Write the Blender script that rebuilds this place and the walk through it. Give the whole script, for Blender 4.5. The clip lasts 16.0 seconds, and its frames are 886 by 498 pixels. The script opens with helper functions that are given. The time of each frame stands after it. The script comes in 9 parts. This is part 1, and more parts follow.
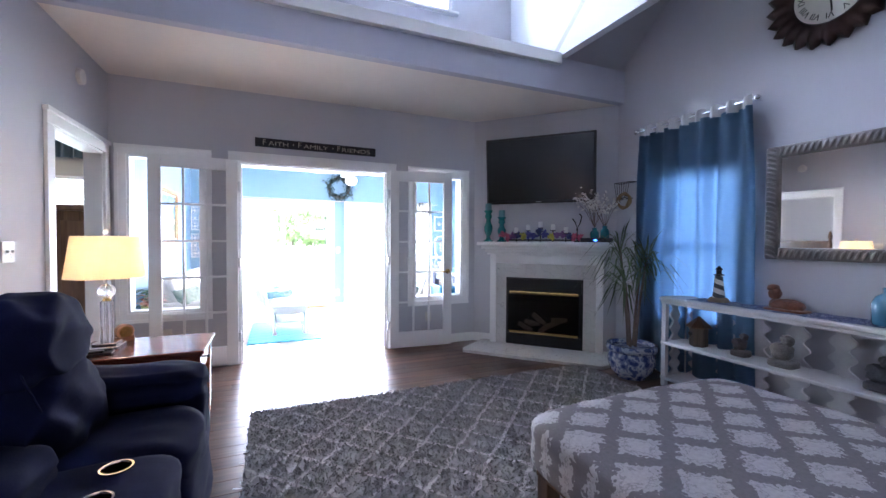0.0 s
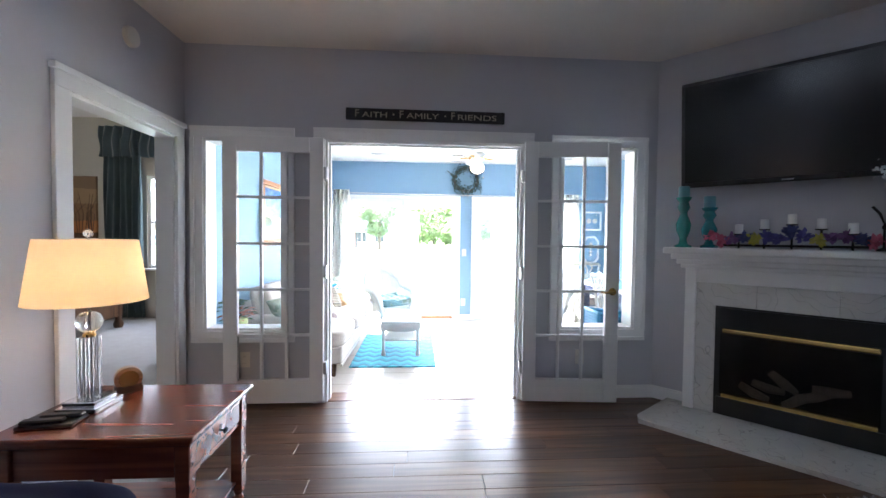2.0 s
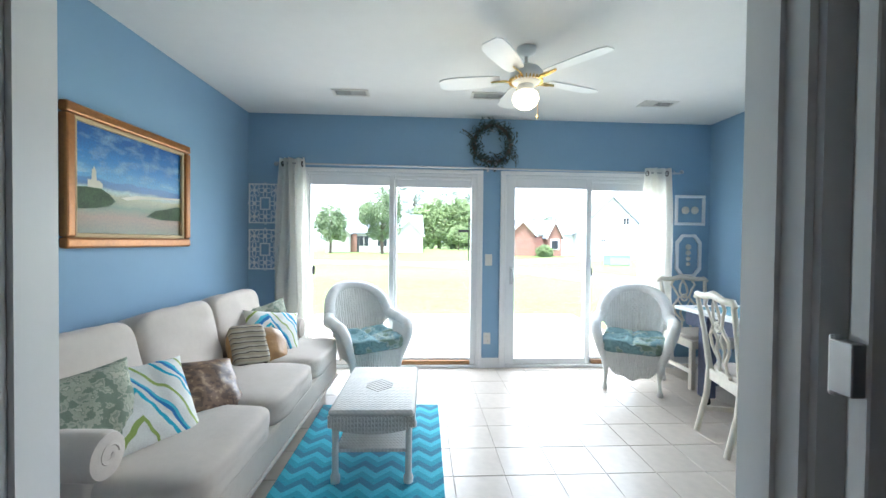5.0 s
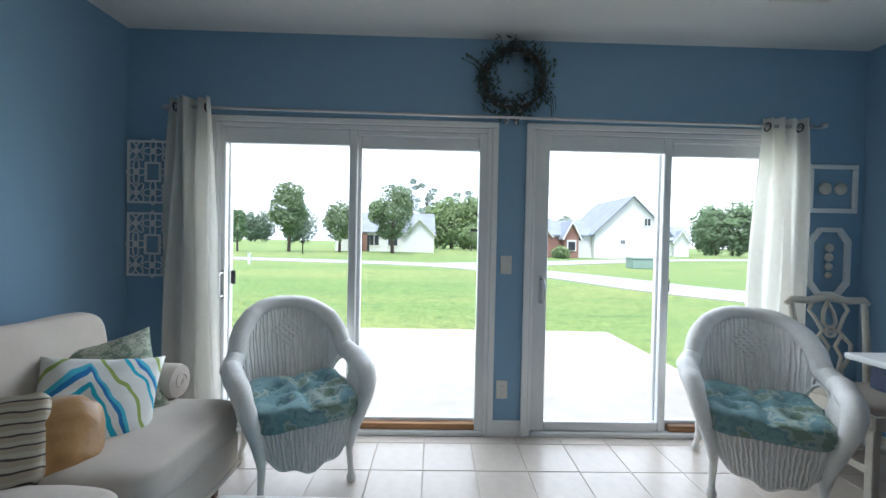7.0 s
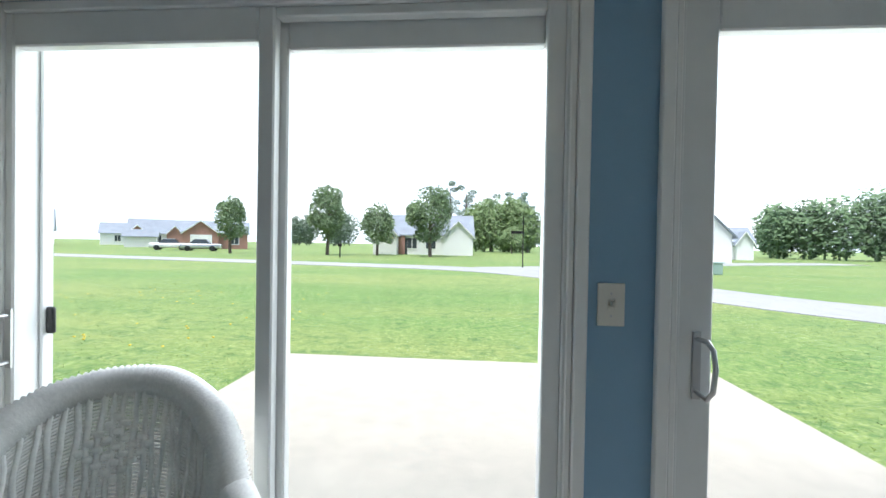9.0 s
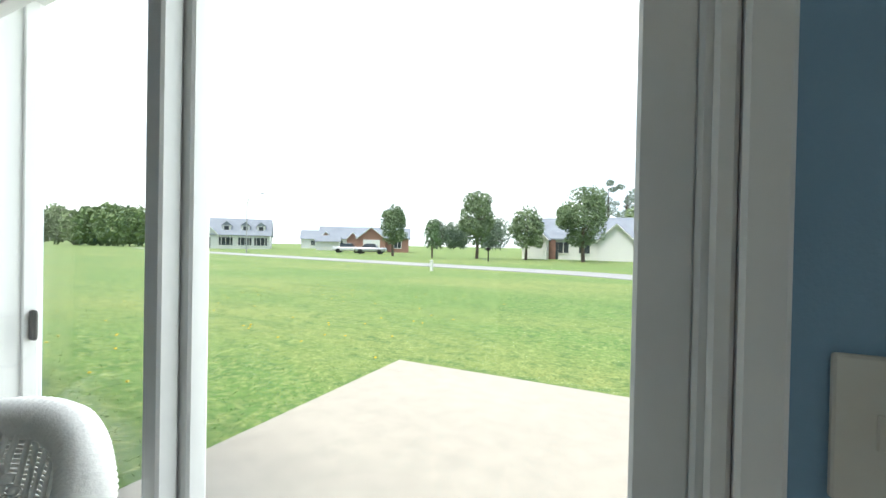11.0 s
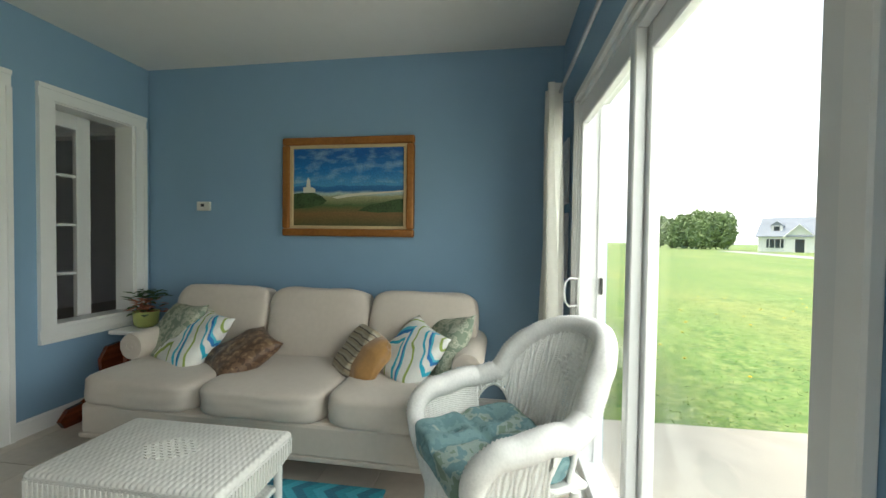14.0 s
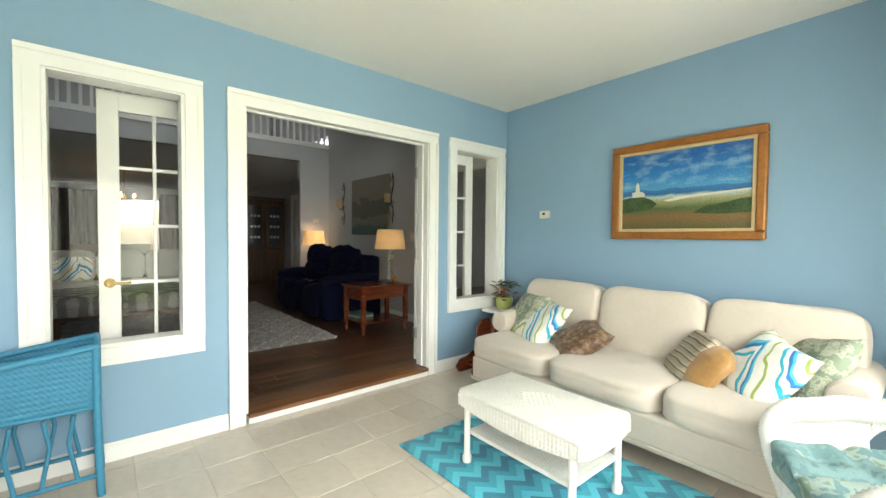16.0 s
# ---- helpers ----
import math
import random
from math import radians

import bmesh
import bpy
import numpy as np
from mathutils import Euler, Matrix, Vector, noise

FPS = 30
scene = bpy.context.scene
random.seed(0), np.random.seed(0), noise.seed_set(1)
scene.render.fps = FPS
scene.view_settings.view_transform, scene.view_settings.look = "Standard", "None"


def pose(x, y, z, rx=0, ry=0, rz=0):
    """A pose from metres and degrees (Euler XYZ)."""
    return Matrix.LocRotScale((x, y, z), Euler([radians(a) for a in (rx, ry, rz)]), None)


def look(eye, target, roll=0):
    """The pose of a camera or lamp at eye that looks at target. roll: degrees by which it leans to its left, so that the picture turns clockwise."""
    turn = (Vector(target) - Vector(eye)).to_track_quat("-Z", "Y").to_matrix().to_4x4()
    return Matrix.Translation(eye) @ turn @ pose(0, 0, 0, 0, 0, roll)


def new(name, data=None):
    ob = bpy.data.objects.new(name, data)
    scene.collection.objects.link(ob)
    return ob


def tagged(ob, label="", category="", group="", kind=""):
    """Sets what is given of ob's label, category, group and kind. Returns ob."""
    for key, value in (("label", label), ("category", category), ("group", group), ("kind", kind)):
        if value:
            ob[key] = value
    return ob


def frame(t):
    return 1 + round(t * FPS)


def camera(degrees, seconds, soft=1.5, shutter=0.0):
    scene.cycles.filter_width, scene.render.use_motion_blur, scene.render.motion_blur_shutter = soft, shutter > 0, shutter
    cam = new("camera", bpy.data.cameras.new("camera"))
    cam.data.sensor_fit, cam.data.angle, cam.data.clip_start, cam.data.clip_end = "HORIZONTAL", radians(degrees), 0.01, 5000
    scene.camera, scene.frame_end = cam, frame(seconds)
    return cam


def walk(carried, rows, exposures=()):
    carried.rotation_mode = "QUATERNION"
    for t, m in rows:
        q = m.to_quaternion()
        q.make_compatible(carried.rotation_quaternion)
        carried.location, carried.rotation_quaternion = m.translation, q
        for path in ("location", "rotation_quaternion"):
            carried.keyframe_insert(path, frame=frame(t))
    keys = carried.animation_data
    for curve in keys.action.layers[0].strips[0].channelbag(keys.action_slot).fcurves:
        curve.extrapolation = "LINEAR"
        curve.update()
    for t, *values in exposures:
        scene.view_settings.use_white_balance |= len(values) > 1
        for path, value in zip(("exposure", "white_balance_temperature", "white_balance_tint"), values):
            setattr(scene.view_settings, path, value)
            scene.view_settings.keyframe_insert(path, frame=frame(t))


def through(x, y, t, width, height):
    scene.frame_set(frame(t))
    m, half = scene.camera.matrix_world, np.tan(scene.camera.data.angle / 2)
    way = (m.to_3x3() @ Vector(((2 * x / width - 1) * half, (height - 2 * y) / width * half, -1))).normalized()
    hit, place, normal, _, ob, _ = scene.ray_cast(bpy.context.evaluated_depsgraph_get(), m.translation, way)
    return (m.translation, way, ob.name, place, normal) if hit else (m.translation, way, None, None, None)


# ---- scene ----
cam = camera(95.2, 16.0)
PATH = [
    (0, (0.267, -0.322, 1.229), (1.047, 1.519, 1.183), 0.3),
    (0.5, (0.413, -0.085, 1.205), (1.009, 1.824, 1.174), 0.3),
    (1, (0.524, 0.266, 1.235), (0.905, 2.229, 1.195), 0.3),
    (1.5, (0.615, 0.605, 1.223), (0.841, 2.592, 1.184), 0.4),
    (2, (0.657, 0.987, 1.261), (0.787, 2.982, 1.205), 0.6),
    (2.5, (0.682, 1.375, 1.28), (0.799, 3.371, 1.225), 0.6),
    (3, (0.678, 1.805, 1.266), (0.792, 3.801, 1.211), 0.7),
    (3.5, (0.666, 2.204, 1.251), (0.772, 4.2, 1.199), 0.7),
    (4, (0.667, 2.618, 1.24), (0.781, 4.614, 1.191), 0.6),
    (6.5, (0.92, 4.45, 1.16), (0.981, 6.449, 1.143), 1.0),
    (7, (0.959, 4.857, 1.164), (1.0, 6.856, 1.129), 1.2),
    (7.5, (0.996, 5.252, 1.174), (1.028, 7.251, 1.138), 1.1),
    (8, (1.008, 5.651, 1.183), (1.032, 7.65, 1.139), 1.1),
    (8.5, (1.034, 5.978, 1.193), (0.993, 7.977, 1.143), 1.2),
    (9, (1.044, 6.293, 1.181), (0.889, 8.287, 1.156), 1.0),
    (11.5, (1.333, 7.038, 1.162), (0.16, 8.659, 1.147), 1.2),
    (11.8, (1.395, 7.052, 1.163), (0.017, 8.502, 1.143), 1.1),
    (12, (1.428, 7.053, 1.161), (-0.084, 8.362, 1.141), 1.0),
    (12.5, (1.523, 7.026, 1.151), (-0.254, 7.945, 1.128), 0.8),
    (13, (1.634, 7.002, 1.136), (-0.297, 7.52, 1.106), 0.7),
    (13.5, (1.75, 6.993, 1.129), (-0.246, 7.124, 1.101), 0.7),
    (14, (1.846, 6.99, 1.14), (-0.136, 6.724, 1.092), 0.8),
    (14.5, (1.962, 6.96, 1.139), (0.071, 6.308, 1.094), 0.8),
    (15, (2.068, 6.962, 1.155), (0.352, 5.94, 1.094), 0.7),
    (15.5, (2.162, 6.968, 1.146), (0.645, 5.667, 1.09), 0.5),
    (16, (2.179, 7.009, 1.154), (0.881, 5.489, 1.094), 0.5),
]
# exposure of the clip's camera: stops over the walk
EXPOSURES = [(0.0, 4.6, 5450, 22), (1.5, 4.1, 5700, 18), (2.5, 3.7, 5700, 13), (3.0, 3.45, 5800, 11), (3.5, 3.1, 5800, 10), (4.2, 2.65, 5780, 8), (6.3, 1.32, 5680, 9), (7.0, 0.95, 5720, 9),
             (8.0, 0.8, 5750, 9), (9.0, 0.72, 5900, 7), (11.5, 0.6, 6250, 3), (13.0, 0.6, 6400, 0), (14.5, 1.45, 6900, 3), (16.0, 2.5, 7200, 3)]
walk(cam, [(t, look(eye, target, roll)) for t, eye, target, roll in PATH], EXPOSURES)

# ---- world and light ----
world = bpy.data.worlds.new("overcast_sky")
scene.world = world
world.use_nodes = True
_wn = world.node_tree.nodes
_sky = _wn.new("ShaderNodeTexSky")
_sky.sky_type, _sky.sun_disc = "NISHITA", False
_sky.sun_elevation, _sky.sun_rotation = radians(67), radians(200)
_sky.air_density, _sky.dust_density, _sky.ozone_density = 1.0, 4.0, 1.0
_wn["Background"].inputs["Strength"].default_value = 0.15
world.node_tree.links.new(_sky.outputs[0], _wn["Background"].inputs["Color"])


def sun_lamp():
    d = bpy.data.lights.new("sun", "SUN")
    d.energy, d.angle, d.color = 1.9, radians(16), (1.0, 0.96, 0.9)
    ob = new("sun", d)
    ob.matrix_world = look((0, 0, 30), (4.3, 12.0, 0))
    return tagged(ob, "pale sun behind thin cloud", "sun", kind="structure")


def sky_panel(name, x, y, z, sx, sz, watts, rz, colour=(0.86, 0.93, 1.0), tilt=0):
    """Daylight coming in through an opening."""
    d = bpy.data.lights.new(name, "AREA")
    d.shape, d.size, d.size_y, d.energy, d.color = "RECTANGLE", sx, sz, watts, colour
    ob = new(name, d)
    ob.matrix_world = pose(x, y, z, 90 + tilt, 0, rz)
    return tagged(ob, "daylight through the opening", "daylight", kind="structure")


def bulb(name, x, y, z, watts, colour=(1.0, 0.72, 0.42), r=0.03):
    d = bpy.data.lights.new(name, "POINT")
    d.energy, d.color, d.shadow_soft_size = watts, colour, r
    ob = new(name, d)
    ob.location = (x, y, z)
    return tagged(ob, "warm light bulb", "light bulb", kind="structure")


sun_lamp()
sky_panel("daylight_slider", 0.48, 8.12, 1.25, 1.75, 1.9, 15, 180, (1.0, 1.0, 0.97), -28)
sky_panel("daylight_slider", 2.42, 8.12, 1.25, 1.75, 1.9, 15, 180, (1.0, 1.0, 0.97), -28)
sky_panel("daylight_dormer", 1.1, 3.78, 4.15, 1.8, 0.9, 2.2, 180, (0.58, 0.74, 1.0))
sky_panel("daylight_side_window", 3.78, 2.05, 1.25, 0.8, 1.3, 0.8, 90, (0.55, 0.74, 1.0))
sky_panel("daylight_dining_window", 4.15, 5.7, 1.35, 1.7, 1.35, 4.5, 90, (1.0, 1.0, 0.97), -20)
sky_panel("daylight_bedroom", -2.8, 7.36, 1.45, 1.2, 1.4, 2.6, 180)
sky_panel("daylight_hall", 1.6, -6.9, 1.6, 2.4, 1.6, 0.35, 0, (0.72, 0.82, 1.0))
bulb("table_lamp_bulb", -0.64, 2.675, 1.10, 0.27, (1.0, 0.66, 0.42))
bulb("far_lamp_bulb", -0.72, 0.12, 1.12, 0.45, (1.0, 0.66, 0.42))
bulb("fan_bulb", 1.39, 5.93, 2.07, 0.9, (1.0, 0.82, 0.55), 0.05)
bulb("bedroom_fan_bulb", -3.3, 5.6, 2.42, 1.2, (1.0, 0.74, 0.45), 0.05)

# ---- helpers of this scene ----


def box(bm, x0, x1, y0, y1, z0, z1, m=None):
    vs = [bm.verts.new((x, y, z)) for x in (x0, x1) for y in (y0, y1) for z in (z0, z1)]
    for q in ((0, 1, 3, 2), (4, 6, 7, 5), (0, 4, 5, 1), (2, 3, 7, 6), (0, 2, 6, 4), (1, 5, 7, 3)):
        bm.faces.new([vs[i] for i in q])
    if m is not None:
        bmesh.ops.transform(bm, matrix=m, verts=vs)
    return vs


def bbox(x0, x1, y0, y1, z0, z1, r=0.0, seg=2):
    """A bmesh of one bevelled box."""
    bm = bmesh.new()
    box(bm, x0, x1, y0, y1, z0, z1)
    if r > 0:
        bmesh.ops.bevel(bm, geom=bm.edges[:], offset=r, segments=seg, profile=0.5, affect="EDGES")
    return bm


def lathe(bm, profile, seg=20, m=None):
    """Turn a profile of (radius, height) round z."""
    rings = []
    for r, z in profile:
        rings.append([bm.verts.new((r * math.cos(2 * math.pi * k / seg), r * math.sin(2 * math.pi * k / seg), z)) for k in range(seg)])
    for a, b in zip(rings, rings[1:]):
        for k in range(seg):
            bm.faces.new((a[k], a[(k + 1) % seg], b[(k + 1) % seg], b[k]))
    bm.faces.new(rings[0][::-1])
    bm.faces.new(rings[-1])
    vs = [v for ring in rings for v in ring]
    if m is not None:
        bmesh.ops.transform(bm, matrix=m, verts=vs)
    return vs


def tube(bm, pts, r, seg=8, closed=False, flat=1.0):
    """Sweep a round section along points; r is one radius or one for each point."""
    pts = [Vector(p) for p in pts]
    n, rings, up = len(pts), [], None
    for i, p in enumerate(pts):
        a = pts[(i - 1) % n] if closed or i else p
        b = pts[(i + 1) % n] if closed or i < n - 1 else p
        d = (b - a).normalized()
        if up is None:
            up = d.orthogonal().normalized()
        up = (up - d * up.dot(d)).normalized()
        side = d.cross(up)
        rad = r[i] if isinstance(r, (list, tuple)) else r
        rings.append([bm.verts.new(p + up * rad * flat * math.cos(2 * math.pi * k / seg) + side * rad * math.sin(2 * math.pi * k / seg)) for k in range(seg)])
    pairs = list(zip(rings, rings[1:])) + ([(rings[-1], rings[0])] if closed else [])
    for a, b in pairs:
        for k in range(seg):
            bm.faces.new((a[k], a[(k + 1) % seg], b[(k + 1) % seg], b[k]))
    if not closed:
        bm.faces.new(rings[0][::-1])
        bm.faces.new(rings[-1])


def puff(bm, sx, sy, sz, m=None, e=3.5, seg=14, sag=0.0, pinch=0.0, wrinkle=0.0, seed=0):
    """A stuffed cushion: a rounded box with full faces, pinched corners and soft wrinkles."""
    g = [[None] * (seg + 1) for _ in range(6)]
    vs, cache = [], {}

    def v(a, b, c):
        key = (round(a, 5), round(b, 5), round(c, 5))
        if key not in cache:
            n = (abs(a) ** e + abs(b) ** e + abs(c) ** e) ** (1 / e)
            x, y, z = a / n, b / n, c / n
            k = 1 - pinch * (1 - max(abs(x), abs(y))) if pinch else 1
            rim = max(abs(x), abs(y))
            z2 = z * (1 - pinch * rim ** 6)
            p = Vector((x * sx / 2 * k, y * sy / 2 * k, z2 * sz / 2))
            if wrinkle:
                q = noise.noise_vector(Vector((x * 2.2 + seed, y * 2.2, z * 2.2))) * wrinkle
                p += q
            p.z -= sag * (1 - x * x) * (1 - y * y) * (1 if z > 0 else 0)
            cache[key] = bm.verts.new(p)
            vs.append(cache[key])
        return cache[key]

    st = [-1 + 2 * i / seg for i in range(seg + 1)]
    for ax in range(3):
        for s in (-1, 1):
            for i in range(seg):
                for j in range(seg):
                    q = []
                    for a, b in ((st[i], st[j]), (st[i + 1], st[j]), (st[i + 1], st[j + 1]), (st[i], st[j + 1])):
                        c = [a, b]
                        c.insert(ax, s)
                        q.append(v(*c))
                    bm.faces.new(q if (s > 0) == (ax != 1) else q[::-1])
    if m is not None:
        bmesh.ops.transform(bm, matrix=m, verts=vs)
    return vs


def mesh_of(name, bm, material, smooth=None):
    me = bpy.data.meshes.new(name)
    bm.normal_update()
    bm.to_mesh(me)
    bm.free()
    for mt in material if isinstance(material, (list, tuple)) else [material]:
        me.materials.append(mt)
    if smooth is not None:
        for p in me.polygons:
            p.use_smooth = True
        if smooth < 180:
            me.set_sharp_from_angle(angle=radians(smooth))
    return me


def part(name, bm, material, parent=None, label="", smooth=None, kind=""):
    ob = new(name, mesh_of(name, bm, material, smooth))
    if parent is not None:
        ob.parent = parent
    if label or kind:
        tagged(ob, label, kind=kind)
    return ob


def thing(name, label, category, m=None, group="", kind=""):
    ob = new(name)
    ob.empty_display_size = 0.1
    if m is not None:
        ob.matrix_world = m
    return tagged(ob, label, category, group, kind)


def solid(name, bm, material, label, category, m=None, group="", kind="", smooth=None):
    ob = part(name, bm, material, None, smooth=smooth)
    if m is not None:
        ob.matrix_world = m
    return tagged(ob, label, category, group, kind)


def ink(text, size, depth=0.002, align="CENTER"):
    """Letters of the built-in font as a mesh, standing in the x-z plane."""
    cu = bpy.data.curves.new("letters", "FONT")
    cu.body, cu.size, cu.extrude, cu.align_x, cu.align_y = text, size, depth, align, "CENTER"
    tmp = bpy.data.objects.new("letters", cu)
    me = bpy.data.meshes.new_from_object(tmp)
    bm = bmesh.new()
    bm.from_mesh(me)
    bpy.data.objects.remove(tmp)
    bpy.data.meshes.remove(me)
    bmesh.ops.rotate(bm, verts=bm.verts, matrix=Matrix.Rotation(math.pi / 2, 3, "X"))
    return bm


# ---- materials ----


def material(name, colour, rough=0.6, metal=0.0, vary=0.08, scale=6.0, bump=0.0, bscale=60.0, coat=0.0, sheen=0.0, rand=0.0, stretch=None):
    """A plain surface with variation at two scales and fine relief."""
    mt = bpy.data.materials.new(name)
    mt.use_nodes = True
    nt = mt.node_tree
    n, l = nt.nodes, nt.links
    b = n["Principled BSDF"]
    b.inputs["Roughness"].default_value, b.inputs["Metallic"].default_value = rough, metal
    b.inputs["Coat Weight"].default_value, b.inputs["Sheen Weight"].default_value = coat, sheen
    co = n.new("ShaderNodeTexCoord")
    mp = n.new("ShaderNodeMapping")
    if stretch:
        mp.inputs["Scale"].default_value = stretch
    l.new(co.outputs["Object"], mp.inputs["Vector"])
    big, fine = n.new("ShaderNodeTexNoise"), n.new("ShaderNodeTexNoise")
    big.inputs["Scale"].default_value, fine.inputs["Scale"].default_value = scale * 0.3, scale * 4
    for t in (big, fine):
        t.inputs["Detail"].default_value = 4
        l.new(mp.outputs[0], t.inputs["Vector"])
    mix = n.new("ShaderNodeMath")
    mix.operation = "ADD"
    l.new(big.outputs["Fac"], mix.inputs[0])
    l.new(fine.outputs["Fac"], mix.inputs[1])
    rng = n.new("ShaderNodeMapRange")
    rng.inputs["From Min"].default_value, rng.inputs["From Max"].default_value = 0.6, 1.4
    rng.inputs["To Min"].default_value, rng.inputs["To Max"].default_value = 1 - vary, 1 + vary
    l.new(mix.outputs[0], rng.inputs["Value"])
    fac = rng.outputs[0]
    if rand:
        oi = n.new("ShaderNodeObjectInfo")
        r2 = n.new("ShaderNodeMapRange")
        r2.inputs["To Min"].default_value, r2.inputs["To Max"].default_value = 1 - rand, 1 + rand
        l.new(oi.outputs["Random"], r2.inputs["Value"])
        m2 = n.new("ShaderNodeMath")
        m2.operation = "MULTIPLY"
        l.new(fac, m2.inputs[0])
        l.new(r2.outputs[0], m2.inputs[1])
        fac = m2.outputs[0]
    sc = n.new("ShaderNodeVectorMath")
    sc.operation = "SCALE"
    sc.inputs[0].default_value = colour
    l.new(fac, sc.inputs["Scale"])
    l.new(sc.outputs[0], b.inputs["Base Color"])
    if bump:
        bn, bp = n.new("ShaderNodeTexNoise"), n.new("ShaderNodeBump")
        bn.inputs["Scale"].default_value, bn.inputs["Detail"].default_value = bscale, 3
        l.new(mp.outputs[0], bn.inputs["Vector"])
        l.new(bn.outputs["Fac"], bp.inputs["Height"])
        bp.inputs["Strength"].default_value, bp.inputs["Distance"].default_value = bump, 0.004
        l.new(bp.outputs[0], b.inputs["Normal"])
    return mt


def wood(name, dark, light, rough=0.4, axis=0, coat=0.0, scale=5.0, rand=0.25):
    """Wood with grain along one axis."""
    mt = bpy.data.materials.new(name)
    mt.use_nodes = True
    nt = mt.node_tree
    n, l = nt.nodes, nt.links
    b = n["Principled BSDF"]
    b.inputs["Roughness"].default_value, b.inputs["Coat Weight"].default_value = rough, coat
    b.inputs["Coat Roughness"].default_value = 0.15
    co, mp = n.new("ShaderNodeTexCoord"), n.new("ShaderNodeMapping")
    s = [scale * 6] * 3
    s[axis] = scale * 0.35
    mp.inputs["Scale"].default_value = s
    l.new(co.outputs["Object"], mp.inputs["Vector"])
    oi = n.new("ShaderNodeObjectInfo")
    off = n.new("ShaderNodeVectorMath")
    off.operation = "MULTIPLY_ADD"
    off.inputs[1].default_value = (37.0, 51.0, 23.0)
    cb = n.new("ShaderNodeCombineXYZ")
    for i in range(3):
        l.new(oi.outputs["Random"], cb.inputs[i])
    l.new(cb.outputs[0], off.inputs[0])
    l.new(mp.outputs[0], off.inputs[2])
    t = n.new("ShaderNodeTexNoise")
    t.inputs["Scale"].default_value, t.inputs["Detail"].default_value, t.inputs["Distortion"].default_value = 1.0, 6, 1.2
    l.new(off.outputs[0], t.inputs["Vector"])
    cr = n.new("ShaderNodeValToRGB")
    cr.color_ramp.elements[0].position, cr.color_ramp.elements[1].position = 0.3, 0.72
    cr.color_ramp.elements[0].color, cr.color_ramp.elements[1].color = (*dark, 1), (*light, 1)
    l.new(t.outputs["Fac"], cr.inputs["Fac"])
    r2, sc = n.new("ShaderNodeMapRange"), n.new("ShaderNodeVectorMath")
    r2.inputs["To Min"].default_value, r2.inputs["To Max"].default_value = 1 - rand, 1 + rand
    l.new(oi.outputs["Random"], r2.inputs["Value"])
    sc.operation = "SCALE"
    l.new(cr.outputs["Color"], sc.inputs[0])
    l.new(r2.outputs[0], sc.inputs["Scale"])
    l.new(sc.outputs[0], b.inputs["Base Color"])
    bp = n.new("ShaderNodeBump")
    bp.inputs["Strength"].default_value, bp.inputs["Distance"].default_value = 0.15, 0.002
    l.new(t.outputs["Fac"], bp.inputs["Height"])
    l.new(bp.outputs[0], b.inputs["Normal"])
    return mt


def glass(name, tint=(1, 1, 1), gloss=1.0):
    mt = bpy.data.materials.new(name)
    mt.use_nodes = True
    n, l = mt.node_tree.nodes, mt.node_tree.links
    n.remove(n["Principled BSDF"])
    tr, gl, fr, mx = n.new("ShaderNodeBsdfTransparent"), n.new("ShaderNodeBsdfGlossy"), n.new("ShaderNodeLayerWeight"), n.new("ShaderNodeMixShader")
    tr.inputs["Color"].default_value = (*tint, 1)
    gl.inputs["Roughness"].default_value = 0.02
    pw = n.new("ShaderNodeMath")
    pw.operation = "POWER"
    pw.inputs[1].default_value = 4.0
    l.new(fr.outputs["Facing"], pw.inputs[0])
    ma = n.new("ShaderNodeMath")
    ma.operation = "MULTIPLY_ADD"
    ma.inputs[1].default_value, ma.inputs[2].default_value = 0.28 * gloss, 0.012 * gloss
    l.new(pw.outputs[0], ma.inputs[0])
    l.new(ma.outputs[0], mx.inputs[0])
    l.new(tr.outputs[0], mx.inputs[1])
    l.new(gl.outputs[0], mx.inputs[2])
    l.new(mx.outputs[0], n["Material Output"].inputs["Surface"])
    return mt


